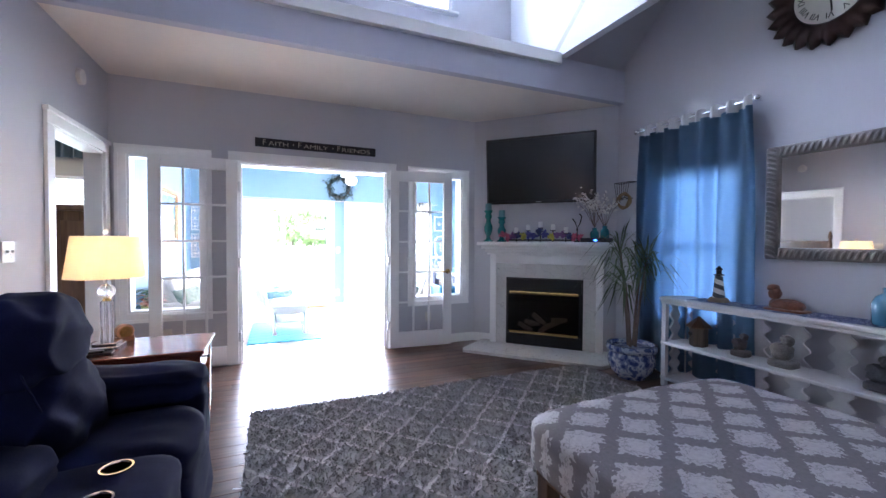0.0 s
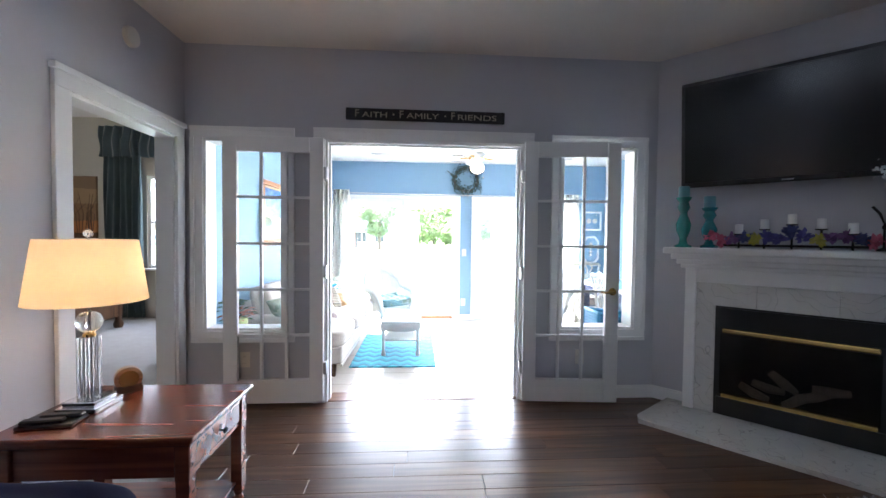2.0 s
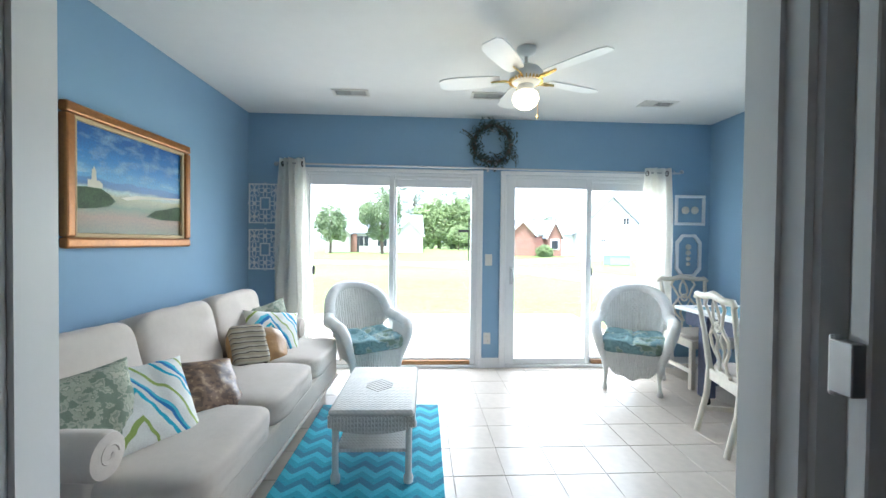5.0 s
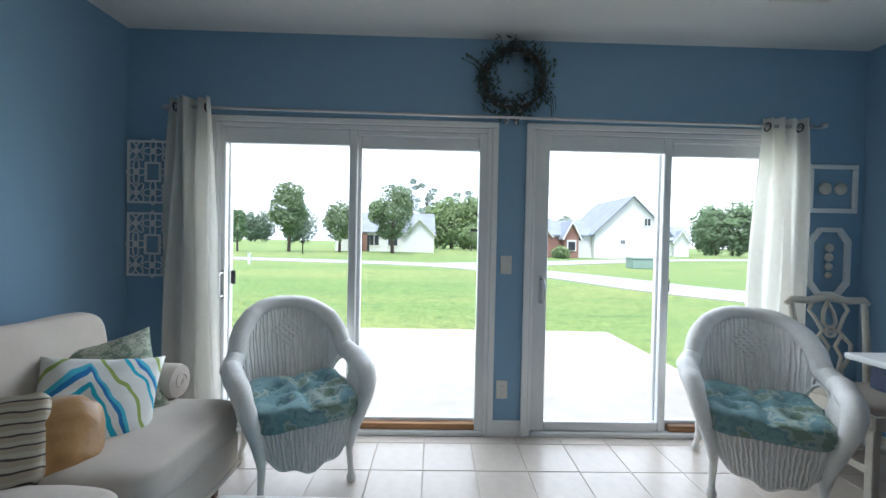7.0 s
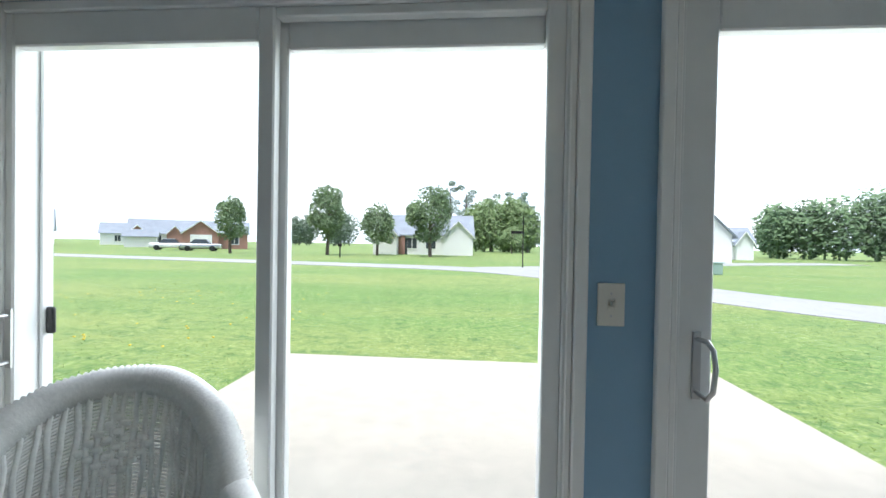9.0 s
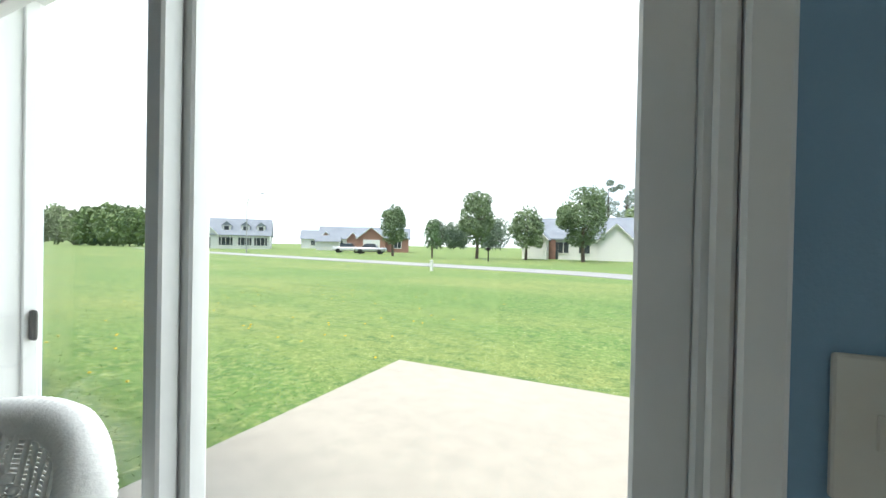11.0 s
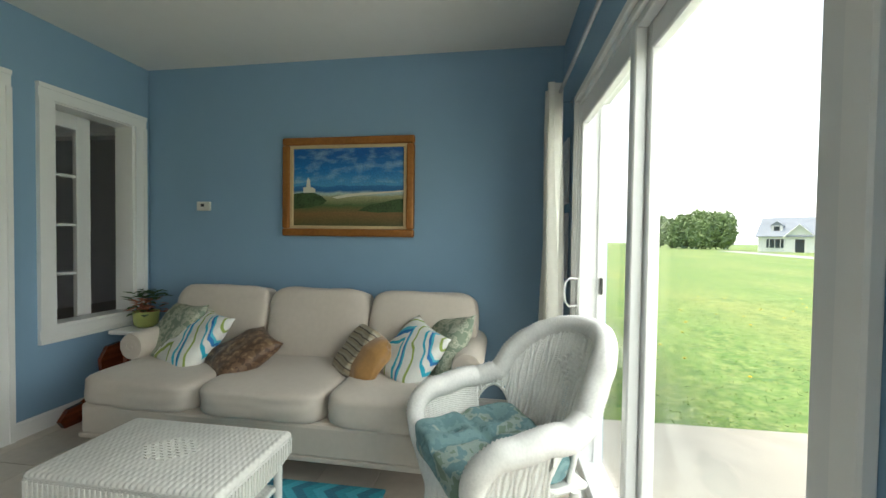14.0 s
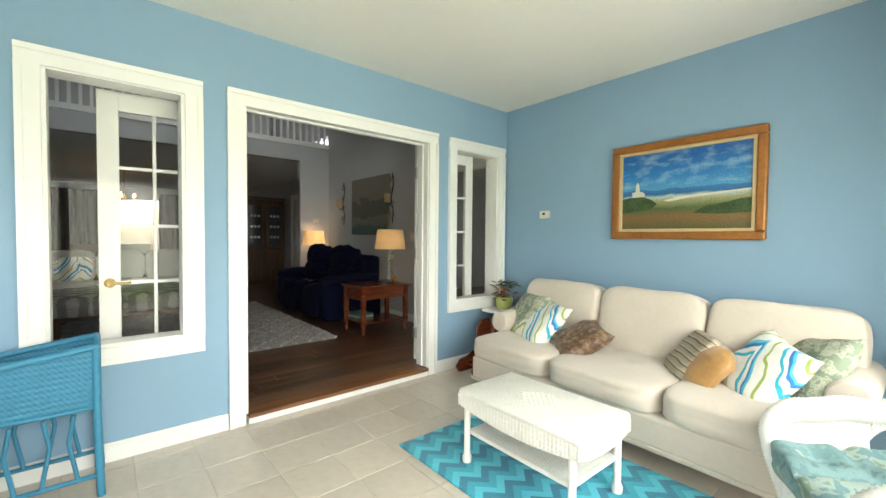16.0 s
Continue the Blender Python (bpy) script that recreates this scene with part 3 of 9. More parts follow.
def french_door(name, hinge_x, side, y, turn, label):
    """A fifteen-light door, folded back flat before the wall; side is the way it lies from its hinge."""
    w, h, t = 0.715, 1.955, 0.036
    ob = thing(name, label, "door", pose(hinge_x, y, 0.028, 0, 0, turn), "french doors", kind="structure")
    sx = (lambda a, b: (min(side * a, side * b), max(side * a, side * b)))
    st, top, bot = 0.10, 0.112, 0.172
    part("stile", bbox(*sx(0, st), -t / 2, t / 2, 0, h, 0.003, 1), M_TRIM, ob)
    part("stile", bbox(*sx(w - st, w), -t / 2, t / 2, 0, h, 0.003, 1), M_TRIM, ob)
    part("rail", bbox(*sx(st, w - st), -t / 2, t / 2, h - top, h, 0.002, 1), M_TRIM, ob)
    part("rail", bbox(*sx(st, w - st), -t / 2, t / 2, 0, bot, 0.002, 1), M_TRIM, ob)
    gw, gh, mb = w - 2 * st, h - top - bot, 0.02
    pw, ph = (gw - 2 * mb) / 3, (gh - 4 * mb) / 5
    for i in (1, 2):
        u = st + i * pw + (i - 0.5) * mb
        part("muntin", bbox(*sx(u - mb / 2, u + mb / 2), -t / 2 + 0.004, t / 2 - 0.004, bot, h - top, 0.003, 1), M_TRIM, ob)
    for j in (1, 2, 3, 4):
        v = bot + j * ph + (j - 0.5) * mb
        part("muntin", bbox(*sx(st, w - st), -t / 2 + 0.005, t / 2 - 0.005, v - mb / 2, v + mb / 2, 0.003, 1), M_TRIM, ob)
    for i in range(3):
        for j in range(5):
            u, v = st + i * (pw + mb), bot + j * (ph + mb)
            p = part("pane", bbox(*sx(u, u + pw), -0.002, 0.002, v, v + ph), M_GLASS, ob)
            p.visible_shadow = False
    for z in (0.25, 0.97, 1.70):
        bm = bbox(*sx(-0.022, 0.004), t / 2 - 0.03, t / 2 + 0.012, z - 0.045, z + 0.045, 0.002, 1)
        lathe(bm, [(0.007, z - 0.052), (0.009, z - 0.048), (0.009, z + 0.048), (0.007, z + 0.052)], 8, Matrix.Translation((side * -0.012, t / 2 + 0.01, 0)))
        part("hinge", bm, M_STEEL, ob, "steel butt hinge")
    return ob, w


_dl, _w = french_door("door_1", -0.03, -1, 4.035, 0.8, "white glazed french door standing open against the wall")
_dr, _w = french_door("door_2", 1.463, 1, 3.995, -4.6, "white glazed french door standing open, with brass lever")


def lever(parent, x, z, side):
    bm = bmesh.new()
    for d in (-1, 1):
        r = Matrix.Translation((x, d * 0.018, z)) @ Matrix.Rotation(-d * math.pi / 2, 4, "X")
        lathe(bm, [(0.028, 0.0), (0.028, 0.006), (0.02, 0.01), (0.011, 0.014), (0.011, 0.05)], 16, r)
        tube(bm, [(x, d * 0.064, z), (x - side * 0.03, d * 0.068, z + 0.002), (x - side * 0.07, d * 0.066, z - 0.004), (x - side * 0.10, d * 0.062, z + 0.004)], [0.011, 0.010, 0.008, 0.006], 8)
    part("lever_handle", bm, M_BRASS, parent, "brass lever handle", 40)


lever(_dr, 0.665, 0.84, 1)


M_SILL = wood("sill_wood", (0.20, 0.09, 0.03), (0.42, 0.22, 0.09), 0.5, 0)


def slider(name, x0, x1, edges, screen, label):
    """A white vinyl two-panel sliding glass door; the inner panel slides."""
    z0, z1 = SF, 1.885
    y0 = NY
    ob = thing(name, label, "sliding door", Matrix.Translation((0, 0, 0)), "sliding glass doors", kind="structure")
    f = 0.03
    for nm, b in (("frame_side", (x0, x0 + f, y0 - 0.005, y0 + 0.15, z0, z1)), ("frame_side", (x1 - f, x1, y0 - 0.005, y0 + 0.15, z0, z1)), ("frame_head", (x0 + f, x1 - f, y0 - 0.005, y0 + 0.15, z1 - f, z1)), ("frame_track", (x0 + f, x1 - f, y0 - 0.02, y0 + 0.15, z0, z0 + 0.03))):
        part(nm, bbox(*b, 0.004, 1), M_VINYL, ob)
    g0, g1, g2, g3 = edges
    for k, (a, ga, gb, b) in enumerate(((x0 + 0.012, g0, g1, g1 + 0.05), (g2 - 0.05, g2, g3, x1 - 0.012))):
        y, r = (y0 + 0.006, 0.101) if k == 0 else (y0 + 0.048, 0.108)
        p = new("panel")
        p.parent = ob
        za, zb = z0 + 0.03, z1 - 0.028
        for nm, bb in (("stile", (a, ga, y, y + 0.04, za, zb)), ("stile", (gb, b, y, y + 0.04, za, zb)), ("rail", (ga, gb, y, y + 0.04, zb - r, zb)), ("rail", (ga, gb, y, y + 0.04, za, za + 0.06))):
            part(nm, bbox(*bb, 0.005, 1), M_VINYL, p)
        g = part("pane", bbox(ga - 0.004, gb + 0.004, y + 0.016, y + 0.021, za + 0.055, zb - r + 0.004), M_GLASS, p)
        g.visible_shadow = False
        if k == 0:
            hx = (a + ga) / 2 + 0.012
            bm = bmesh.new()
            tube(bm, [(hx, y - 0.002, 0.94), (hx + 0.004, y - 0.045, 0.943), (hx + 0.008, y - 0.066, 0.925), (hx + 0.01, y - 0.074, 0.88), (hx + 0.008, y - 0.068, 0.82), (hx + 0.004, y - 0.05, 0.795), (hx, y - 0.002, 0.80)], 0.0065, 8)
            box(bm, hx - 0.01, hx + 0.01, y - 0.006, y, 0.78, 0.96)
            part("pull_handle", bm, M_STEEL, p, "curved steel pull handle", 40)
    part("wood_sill", bbox(edges[2], edges[3] - 0.004, y0 + 0.004, y0 + 0.046, z0 + 0.031, z0 + 0.07, 0.003, 1), M_SILL, ob, "brown wooden sill strip")
    part("jamb_cover", bbox(edges[3] - 0.004, x1 - f + 0.002, y0 + 0.004, y0 + 0.046, z0 + 0.031, z1 - f, 0.004, 1), M_VINYL, ob)
    part("head_cover", bbox(edges[1] + 0.052, edges[3] - 0.004, y0 + 0.01, y0 + 0.046, z1 - f - 0.03, z1 - f, 0.004, 1), M_VINYL, ob)
    sc = part("screen_stile", bbox(screen[0], screen[1], y0 + 0.10, y0 + 0.135, z0 + 0.03, z1 - f, 0.003, 1), M_VINYL, ob, "white stile of the insect screen")
    part("screen_latch", bbox(screen[1] - 0.004, screen[1] + 0.026, y0 + 0.112, y0 + 0.128, 0.86, 0.95, 0.008, 2), M_BLACK, sc, "black screen latch")
    # flat casing on the wall round the door
    for nm, b in (("casing_head", (x0 - 0.035, x1 + 0.035, y0 - 0.022, y0, z1, z1 + 0.035)), ("casing_side", (x0 - 0.035, x0, y0 - 0.022, y0, z0, z1)), ("casing_side", (x1, x1 + 0.035, y0 - 0.022, y0, z0, z1)), ("casing_step", (x0 + 0.001, x0 + 0.02, y0 - 0.014, y0 - 0.004, z0, z1)), ("casing_step", (x1 - 0.02, x1 - 0.001, y0 - 0.014, y0 - 0.004, z0, z1))):
        part(nm, bbox(*b, 0.004, 1), M_TRIM, ob)
    return ob


slider("door_3", -0.41, 1.312, (-0.356, 0.412, 0.484, 1.236), (-0.378, -0.368), "white vinyl sliding glass door onto the patio")
slider("door_4", 1.56, 3.24, (1.679, 2.415, 2.49, 3.17), (2.43, 2.51), "white vinyl sliding glass door with steel pull handle")


def window(name, m, w, h, label, cols=2, rows=3, sill=True):
    """A white sash window with grilles, in a frame standing on its local x-z plane."""
    ob = thing(name, label, "window", m, kind="structure")
    f = 0.05
    for nm, b in (("window_frame", (0, f, -0.03, 0.03, 0, h)), ("window_frame", (w - f, w, -0.03, 0.03, 0, h)), ("window_frame", (f, w - f, -0.03, 0.03, h - f, h)), ("window_frame", (f, w - f, -0.03, 0.03, 0, f)), ("meeting_rail", (f, w - f, -0.025, 0.025, h / 2 - 0.02, h / 2 + 0.02))):
        part(nm, bbox(*b, 0.004, 1), M_VINYL, ob)
    for i in range(1, cols):
        u = w * i / cols
        part("muntin", bbox(u - 0.008, u + 0.008, -0.012, 0.012, f, h - f), M_VINYL, ob)
    for z0, z1 in ((f, h / 2 - 0.02), (h / 2 + 0.02, h - f)):
        for j in range(1, rows):
            z = z0 + (z1 - z0) * j / rows
            part("muntin", bbox(f, w - f, -0.011, 0.011, z - 0.008, z + 0.008), M_VINYL, ob)
        p = part("pane", bbox(f, w - f, -0.003, 0.003, z0, z1), M_GLASS, ob)
        p.visible_shadow = False
    if sill:
        part("window_sill", bbox(-0.05, w + 0.05, -0.11, -0.03, -0.03, 0.0, 0.004, 1), M_TRIM, ob)
    return ob


window("window_1", pose(0.2, DY + 0.05, 3.66), 1.87, 0.94, "high white dormer window", 2, 2)
window("window_2", pose(EX + 0.07, 2.38, 0.55, 0, 0, -90), 0.70, 1.35, "white sash window behind the blue curtain")
window("window_3", pose(NEX + 0.07, 6.62, 0.50, 0, 0, -90), 1.77, 1.40, "wide white sunroom window behind blinds", 2, 2)
window("window_4", pose(-3.42, 7.45, 0.75), 1.27, 1.40, "white bedroom sash window", 2, 2)

# casing of the sunroom's side window
_wc = thing("trim_window_sunroom", "white casing round the sunroom window", "casing", kind="structure")
for _nm, _b in (("casing_side", (NEX - 0.02, NEX, 6.62, 6.71, 0.42, 1.90)), ("casing_side", (NEX - 0.02, NEX, 4.76, 4.85, 0.42, 1.90)), ("casing_head", (NEX - 0.02, NEX, 4.76, 6.71, 1.90, 1.99)), ("casing_cap", (NEX - 0.04, NEX, 4.74, 6.73, 1.985, 2.01)), ("casing_sill", (NEX - 0.05, NEX, 4.74, 6.73, 0.47, 0.50))):
    part(_nm, bbox(*_b, 0.004, 1), M_TRIM, _wc)

# white wainscot ledge of the loft and its balusters
slab("trim_loft", -1.045, EX, -0.04, 0.03, 2.72, 2.80, M_TRIM, "white trim along the loft edge", "trim")
_lr = thing("loft_railing", "white loft railing with square balusters", "railing", Matrix.Translation((0, -0.03, 2.80)))
part("handrail", bbox(WX + 0.01, EX - 0.01, -0.035, 0.035, 0.86, 0.91, 0.01), M_TRIM, _lr)
_bal = mesh_of("baluster", bbox(-0.018, 0.018, -0.018, 0.018, 0, 0.86, 0.003, 1), M_TRIM)
for _i in range(42):
    _o = new("baluster", _bal)
    _o.parent, _o.location = _lr, (WX + 0.07 + _i * 0.11, 0, 0)

# ---- outdoors ----
M_GRASS = None


def grass_material():
    """Mown lawn: broad yellowish bands, clover-dark streaks and fine blades."""
    mt = material("lawn_grass", (0.15, 0.23, 0.045), 0.9, bump=0.8, bscale=40)
    n, l = mt.node_tree.nodes, mt.node_tree.links
    co = n.new("ShaderNodeTexCoord")

    def patch(scale, detail, lo, hi):
        mp, nz, mr = n.new("ShaderNodeMapping"), n.new("ShaderNodeTexNoise"), n.new("ShaderNodeMapRange")
        mp.inputs["Scale"].default_value = scale
        nz.inputs["Scale"].default_value, nz.inputs["Detail"].default_value = 1.0, detail
        mr.inputs["From Min"].default_value, mr.inputs["From Max"].default_value = lo, hi
        l.new(co.outputs["Object"], mp.inputs["Vector"])
        l.new(mp.outputs[0], nz.inputs["Vector"])
        l.new(nz.outputs["Fac"], mr.inputs["Value"])
        return mr.outputs[0]

    def blend(fac, a, b):
        mx = n.new("ShaderNodeMix")
        mx.data_type = "RGBA"
        l.new(fac, mx.inputs["Factor"])
        for k, c in ((6, a), (7, b)):
            if isinstance(c, tuple):
                mx.inputs[k].default_value = (*c, 1)
            else:
                l.new(c, mx.inputs[k])
        return mx.outputs[2]

    band = blend(patch((0.10, 0.32, 1), 4, 0.38, 0.64), (0.135, 0.25, 0.05), (0.28, 0.315, 0.09))
    streak = blend(patch((0.35, 2.2, 1), 5, 0.58, 0.72), band, (0.09, 0.18, 0.04))
    clump = blend(patch((3.2, 5.0, 3), 4, 0.50, 0.70), streak, (0.085, 0.17, 0.04))
    tuft = blend(patch((14, 14, 14), 3, 0.46, 0.70), clump, (0.33, 0.39, 0.13))
    blade = blend(patch((45, 60, 60), 2, 0.46, 0.66), tuft, (0.085, 0.16, 0.035))
    l.new(blade, n["Principled BSDF"].inputs["Base Color"])
    return mt


GZ = -0.24
M_GRASS = grass_material()


def ground():
    bm = bmesh.new()
    box(bm, -600, 600, NY + 0.16, 900, GZ - 0.3, GZ)
    return tagged(part("ground", bm, M_GRASS), "mown green lawn reaching to the houses", "lawn", kind="structure")


ground()
M_CONC = material("patio_concrete", (0.47, 0.43, 0.36), 0.85, vary=0.12, scale=1.5, bump=0.3, bscale=90)
slab("patio", -1.19, 3.6, NY + 0.165, 10.93, GZ - 0.1, GZ + 0.09, M_CONC, "pale concrete patio slab", "patio")
M_ROAD = material("pale_asphalt", (0.36, 0.36, 0.36), 0.9, vary=0.1, scale=0.6, bump=0.3, bscale=60)


def strip_road(name, pts, w, z, mat, label, kind="structure"):
    bm = bmesh.new()
    rows = []
    for i, p in enumerate(pts):
        a, b = Vector(pts[max(i - 1, 0)]), Vector(pts[min(i + 1, len(pts) - 1)])
        d = (b - a).normalized()
        nrm = Vector((-d.y, d.x))
        c = Vector(p)
        rows.append([bm.verts.new((*(c + nrm * s * w / 2), zz)) for s, zz in ((-1, z - 0.15), (-1, z), (1, z), (1, z - 0.15))])
    for a, b in zip(rows, rows[1:]):
        for k in range(3):
            bm.faces.new((a[k], b[k], b[k + 1], a[k + 1]))
    bm.normal_update()
    bmesh.ops.recalc_face_normals(bm, faces=bm.faces)
    return tagged(part(name, bm, mat), label, "road", kind=kind)


def arc_pts(pts, n=10):
    """A smooth line through points (Catmull-Rom)."""
    p = [Vector(q) for q in (pts[0], *pts, pts[-1])]
    out = []
    for i in range(1, len(p) - 2):
        for k in range(n):
            t = k / n
            out.append(0.5 * ((2 * p[i]) + (p[i + 1] - p[i - 1]) * t + (2 * p[i - 1] - 5 * p[i] + 4 * p[i + 1] - p[i + 2]) * t * t + (3 * p[i] - p[i - 1] - 3 * p[i + 1] + p[i + 2]) * t ** 3))
    return [tuple(q) for q in out] + [tuple(p[-1])]


strip_road("road_side", arc_pts([(17, 10), (9.8, 16.6), (6.4, 23.5), (0.5, 29.5), (-12, 32.5), (-40, 38), (-75, 47)]), 3.4, GZ + 0.02, M_ROAD, "pale asphalt street curving past the lawn")
strip_road("road_cross", arc_pts([(2, 29.8), (9, 34), (22, 44), (40, 52)]), 4.0, GZ + 0.024, M_ROAD, "pale asphalt street running to the far houses")

M_LEAF = [material("leaf_spring_green", (0.21, 0.29, 0.12), 0.7, vary=0.4, scale=1.5), material("leaf_deep_green", (0.16, 0.25, 0.12), 0.7, vary=0.4, scale=1.2), material("pine_needle", (0.17, 0.23, 0.16), 0.8, vary=0.35, scale=1.0), material("leaf_street_tree", (0.18, 0.25, 0.125), 0.7, vary=0.4, scale=1.2)]
M_BARK = material("tree_bark", (0.13, 0.10, 0.08), 0.9, vary=0.3, scale=6, bump=0.6, bscale=25)


def leaf_cloud(bm, rng, centre, rad, count, size):
    c = Vector(centre)
    for _ in range(count):
        while True:
            v = Vector((rng.uniform(-1, 1), rng.uniform(-1, 1), rng.uniform(-1, 1)))
            if 0.05 < v.length < 1:
                break
        v = v.normalized() * (0.45 + 0.55 * rng.random() ** 0.5)
        p = c + Vector((v.x * rad[0], v.y * rad[1], v.z * rad[2]))
        p += Vector([noise.noise(p * 0.9 + Vector((k * 9, 0, 0))) for k in range(3)]) * 0.25 * rad[0]
        a = Vector((rng.uniform(-1, 1), rng.uniform(-1, 1), rng.uniform(-1, 1))).normalized()
        b = a.orthogonal().normalized()
        s = size * rng.uniform(0.6, 1.4)
        bm.faces.new([bm.verts.new(p + d) for d in (-a * s, b * s * 0.55, a * s, -b * s * 0.55)])


def tree(name, x, y, h, w, leaf, label, seed, slim=False, count=2400):
    rng = random.Random(seed)
    ob = thing(name, label, "tree", Matrix.Translation((x, y, GZ - 0.02)), "trees beyond the lawn")
    bm = bmesh.new()
    r = 0.022 * h
    tube(bm, [(0, 0, 0), (0.02 * h * rng.uniform(-1, 1), 0, h * 0.3), (0.02 * h * rng.uniform(-1, 1), 0.01 * h, h * 0.6), (0, 0, h * 0.9)], [r * 1.2, r * 0.9, r * 0.55, r * 0.12], 8)
    for k in range(9):
        a, z = k * 2.4 + rng.random(), h * (0.24 + 0.055 * k)
        L = w * 0.42 * (1 - 0.05 * k)
        tube(bm, [(0, 0, z), (L * 0.5 * math.cos(a), L * 0.5 * math.sin(a), z + L * 0.45), (L * math.cos(a), L * math.sin(a), z + L * 0.9)], [r * 0.4, r * 0.25, r * 0.08], 5)
    part("trunk", bm, M_BARK, ob)
    bm = bmesh.new()
    if slim:
        for k in range(7):
            z = h * (0.55 + 0.068 * k)
            leaf_cloud(bm, rng, (rng.uniform(-0.3, 0.3) * w, rng.uniform(-0.3, 0.3) * w, z), (w * 0.32 * (1.1 - 0.1 * k), w * 0.32, h * 0.035), count // 7, 0.16)
    else:
        leaf_cloud(bm, rng, (0, 0, h * 0.58), (w * 0.43, w * 0.43, h * 0.38), int(count * 0.9), 0.13)
        for k in range(11):
            a, zz = rng.uniform(0, 6.28), rng.uniform(0.3, 0.85)
            rr = w * (0.34 if zz < 0.65 else 0.2)
            leaf_cloud(bm, rng, (rr * math.cos(a), rr * math.sin(a), h * zz), (w * 0.2, w * 0.2, h * 0.12), count // 9, 0.13)
    part("crown", bm, leaf, ob)
    return ob


tree("ornamental_tree", -3.76, 50.0, 7.9, 5.3, M_LEAF[3], "rounded green street tree with a short trunk", 3, count=4200)
tree("ornamental_tree", -9.85, 51.0, 6.2, 3.9, M_LEAF[3], "rounded green street tree with sparse leaves", 5, count=2200)
tree("ornamental_tree", -15.0, 49.4, 7.9, 4.3, M_LEAF[3], "tall rounded green street tree", 6, count=3400)
tree("ornamental_tree", 7.2, 74.0, 4.6, 4.2, M_LEAF[0], "small bright green tree before the woods", 8, count=2000)
tree("young_maple", -25.6, 48.6, 6.5, 3.6, M_LEAF[3], "young narrow tree at the street", 7, count=2000)
tree("young_maple", -19.6, 47.4, 4.6, 2.0, M_LEAF[1], "thin young tree with few leaves", 9, count=500)
for _i, (_x, _y, _h, _w) in enumerate(((-4.5, 96, 15.4, 5), (-1.0, 96, 14.6, 5), (4.5, 93, 12.5, 6), (8.5, 95, 13, 6), (12.0, 92, 12.5, 5))):
    tree("pine_tree", _x, _y, _h, _w, M_LEAF[2], "tall pine with a bare trunk behind the houses", 20 + _i, True, 1700)


def woods(name, x0, y0, x1, y1, h, n, leaf, label, seed):
    rng = random.Random(seed)
    bm = bmesh.new()
    for k in range(n):
        t = rng.random()
        x, y, hh = x0 + (x1 - x0) * t + rng.uniform(-2, 2), y0 + (y1 - y0) * t + rng.uniform(-3, 3), h * rng.uniform(0.65, 1.1)
        leaf_cloud(bm, rng, (x, y, GZ + hh * 0.55), (hh * 0.3, hh * 0.3, hh * 0.5), 1300, 0.30)
        tube(bm, [(x, y, GZ), (x, y, GZ + hh * 0.8)], [0.16, 0.05], 5)
    return solid(name, bm, leaf, label, "woods", kind="stuff")


woods("far_woods", 0.5, 88, 14, 86, 9.5, 18, M_LEAF[0], "bright spring woods beyond the street", 41)
woods("far_woods", 48.5, 77, 78, 56, 9.5, 46, M_LEAF[1], "dark green woods behind the houses", 42)
woods("far_woods", -116, 50, -86, 53, 8, 22, M_LEAF[0], "pale green woods behind the white house", 43)
woods("far_woods", -70, 150, 60, 150, 11, 46, M_LEAF[2], "distant tree line", 44)

M_SIDING = material("white_siding", (0.78, 0.78, 0.77), 0.6, vary=0.04, scale=2)
M_ROOF = material("grey_shingles", (0.27, 0.30, 0.34), 0.9, vary=0.2, scale=3, bump=0.4, bscale=20)
M_BRICK = material("red_brick", (0.36, 0.20, 0.16), 0.9, vary=0.25, scale=8, bump=0.4, bscale=30)
M_DARKGLASS = material("dark_window_glass", (0.05, 0.06, 0.07), 0.1, vary=0.1)


def gable(bm, x0, x1, y0, y1, z0, z1, over=0.3, along="x"):
    """A pitched roof slab pair over a rectangle; the ridge runs along x or y."""
    t = 0.14
    if along == "x":
        m = (y0 + y1) / 2
        k = over * (z1 - z0) / (m - y0)
        a = [(x0 - over, y0 - over, z0 - k), (x1 + over, y0 - over, z0 - k), (x1 + over, m, z1), (x0 - over, m, z1), (x1 + over, y1 + over, z0 - k), (x0 - over, y1 + over, z0 - k)]
    else:
        m = (x0 + x1) / 2
        k = over * (z1 - z0) / (m - x0)
        a = [(x0 - over, y0 - over, z0 - k), (x0 - over, y1 + over, z0 - k), (m, y1 + over, z1), (m, y0 - over, z1), (x1 + over, y1 + over, z0 - k), (x1 + over, y0 - over, z0 - k)]
    lo = [bm.verts.new(p) for p in a]
    hi = [bm.verts.new((p[0], p[1], p[2] + t)) for p in a]
    for q in ((0, 1, 2, 3), (3, 2, 4, 5)):
        bm.faces.new([hi[i] for i in q])
        bm.faces.new([lo[i] for i in q[::-1]])
    for i, j in ((0, 1), (1, 2), (2, 4), (4, 5), (5, 3), (3, 0)):
        bm.faces.new((lo[i], lo[j], hi[j], hi[i]))


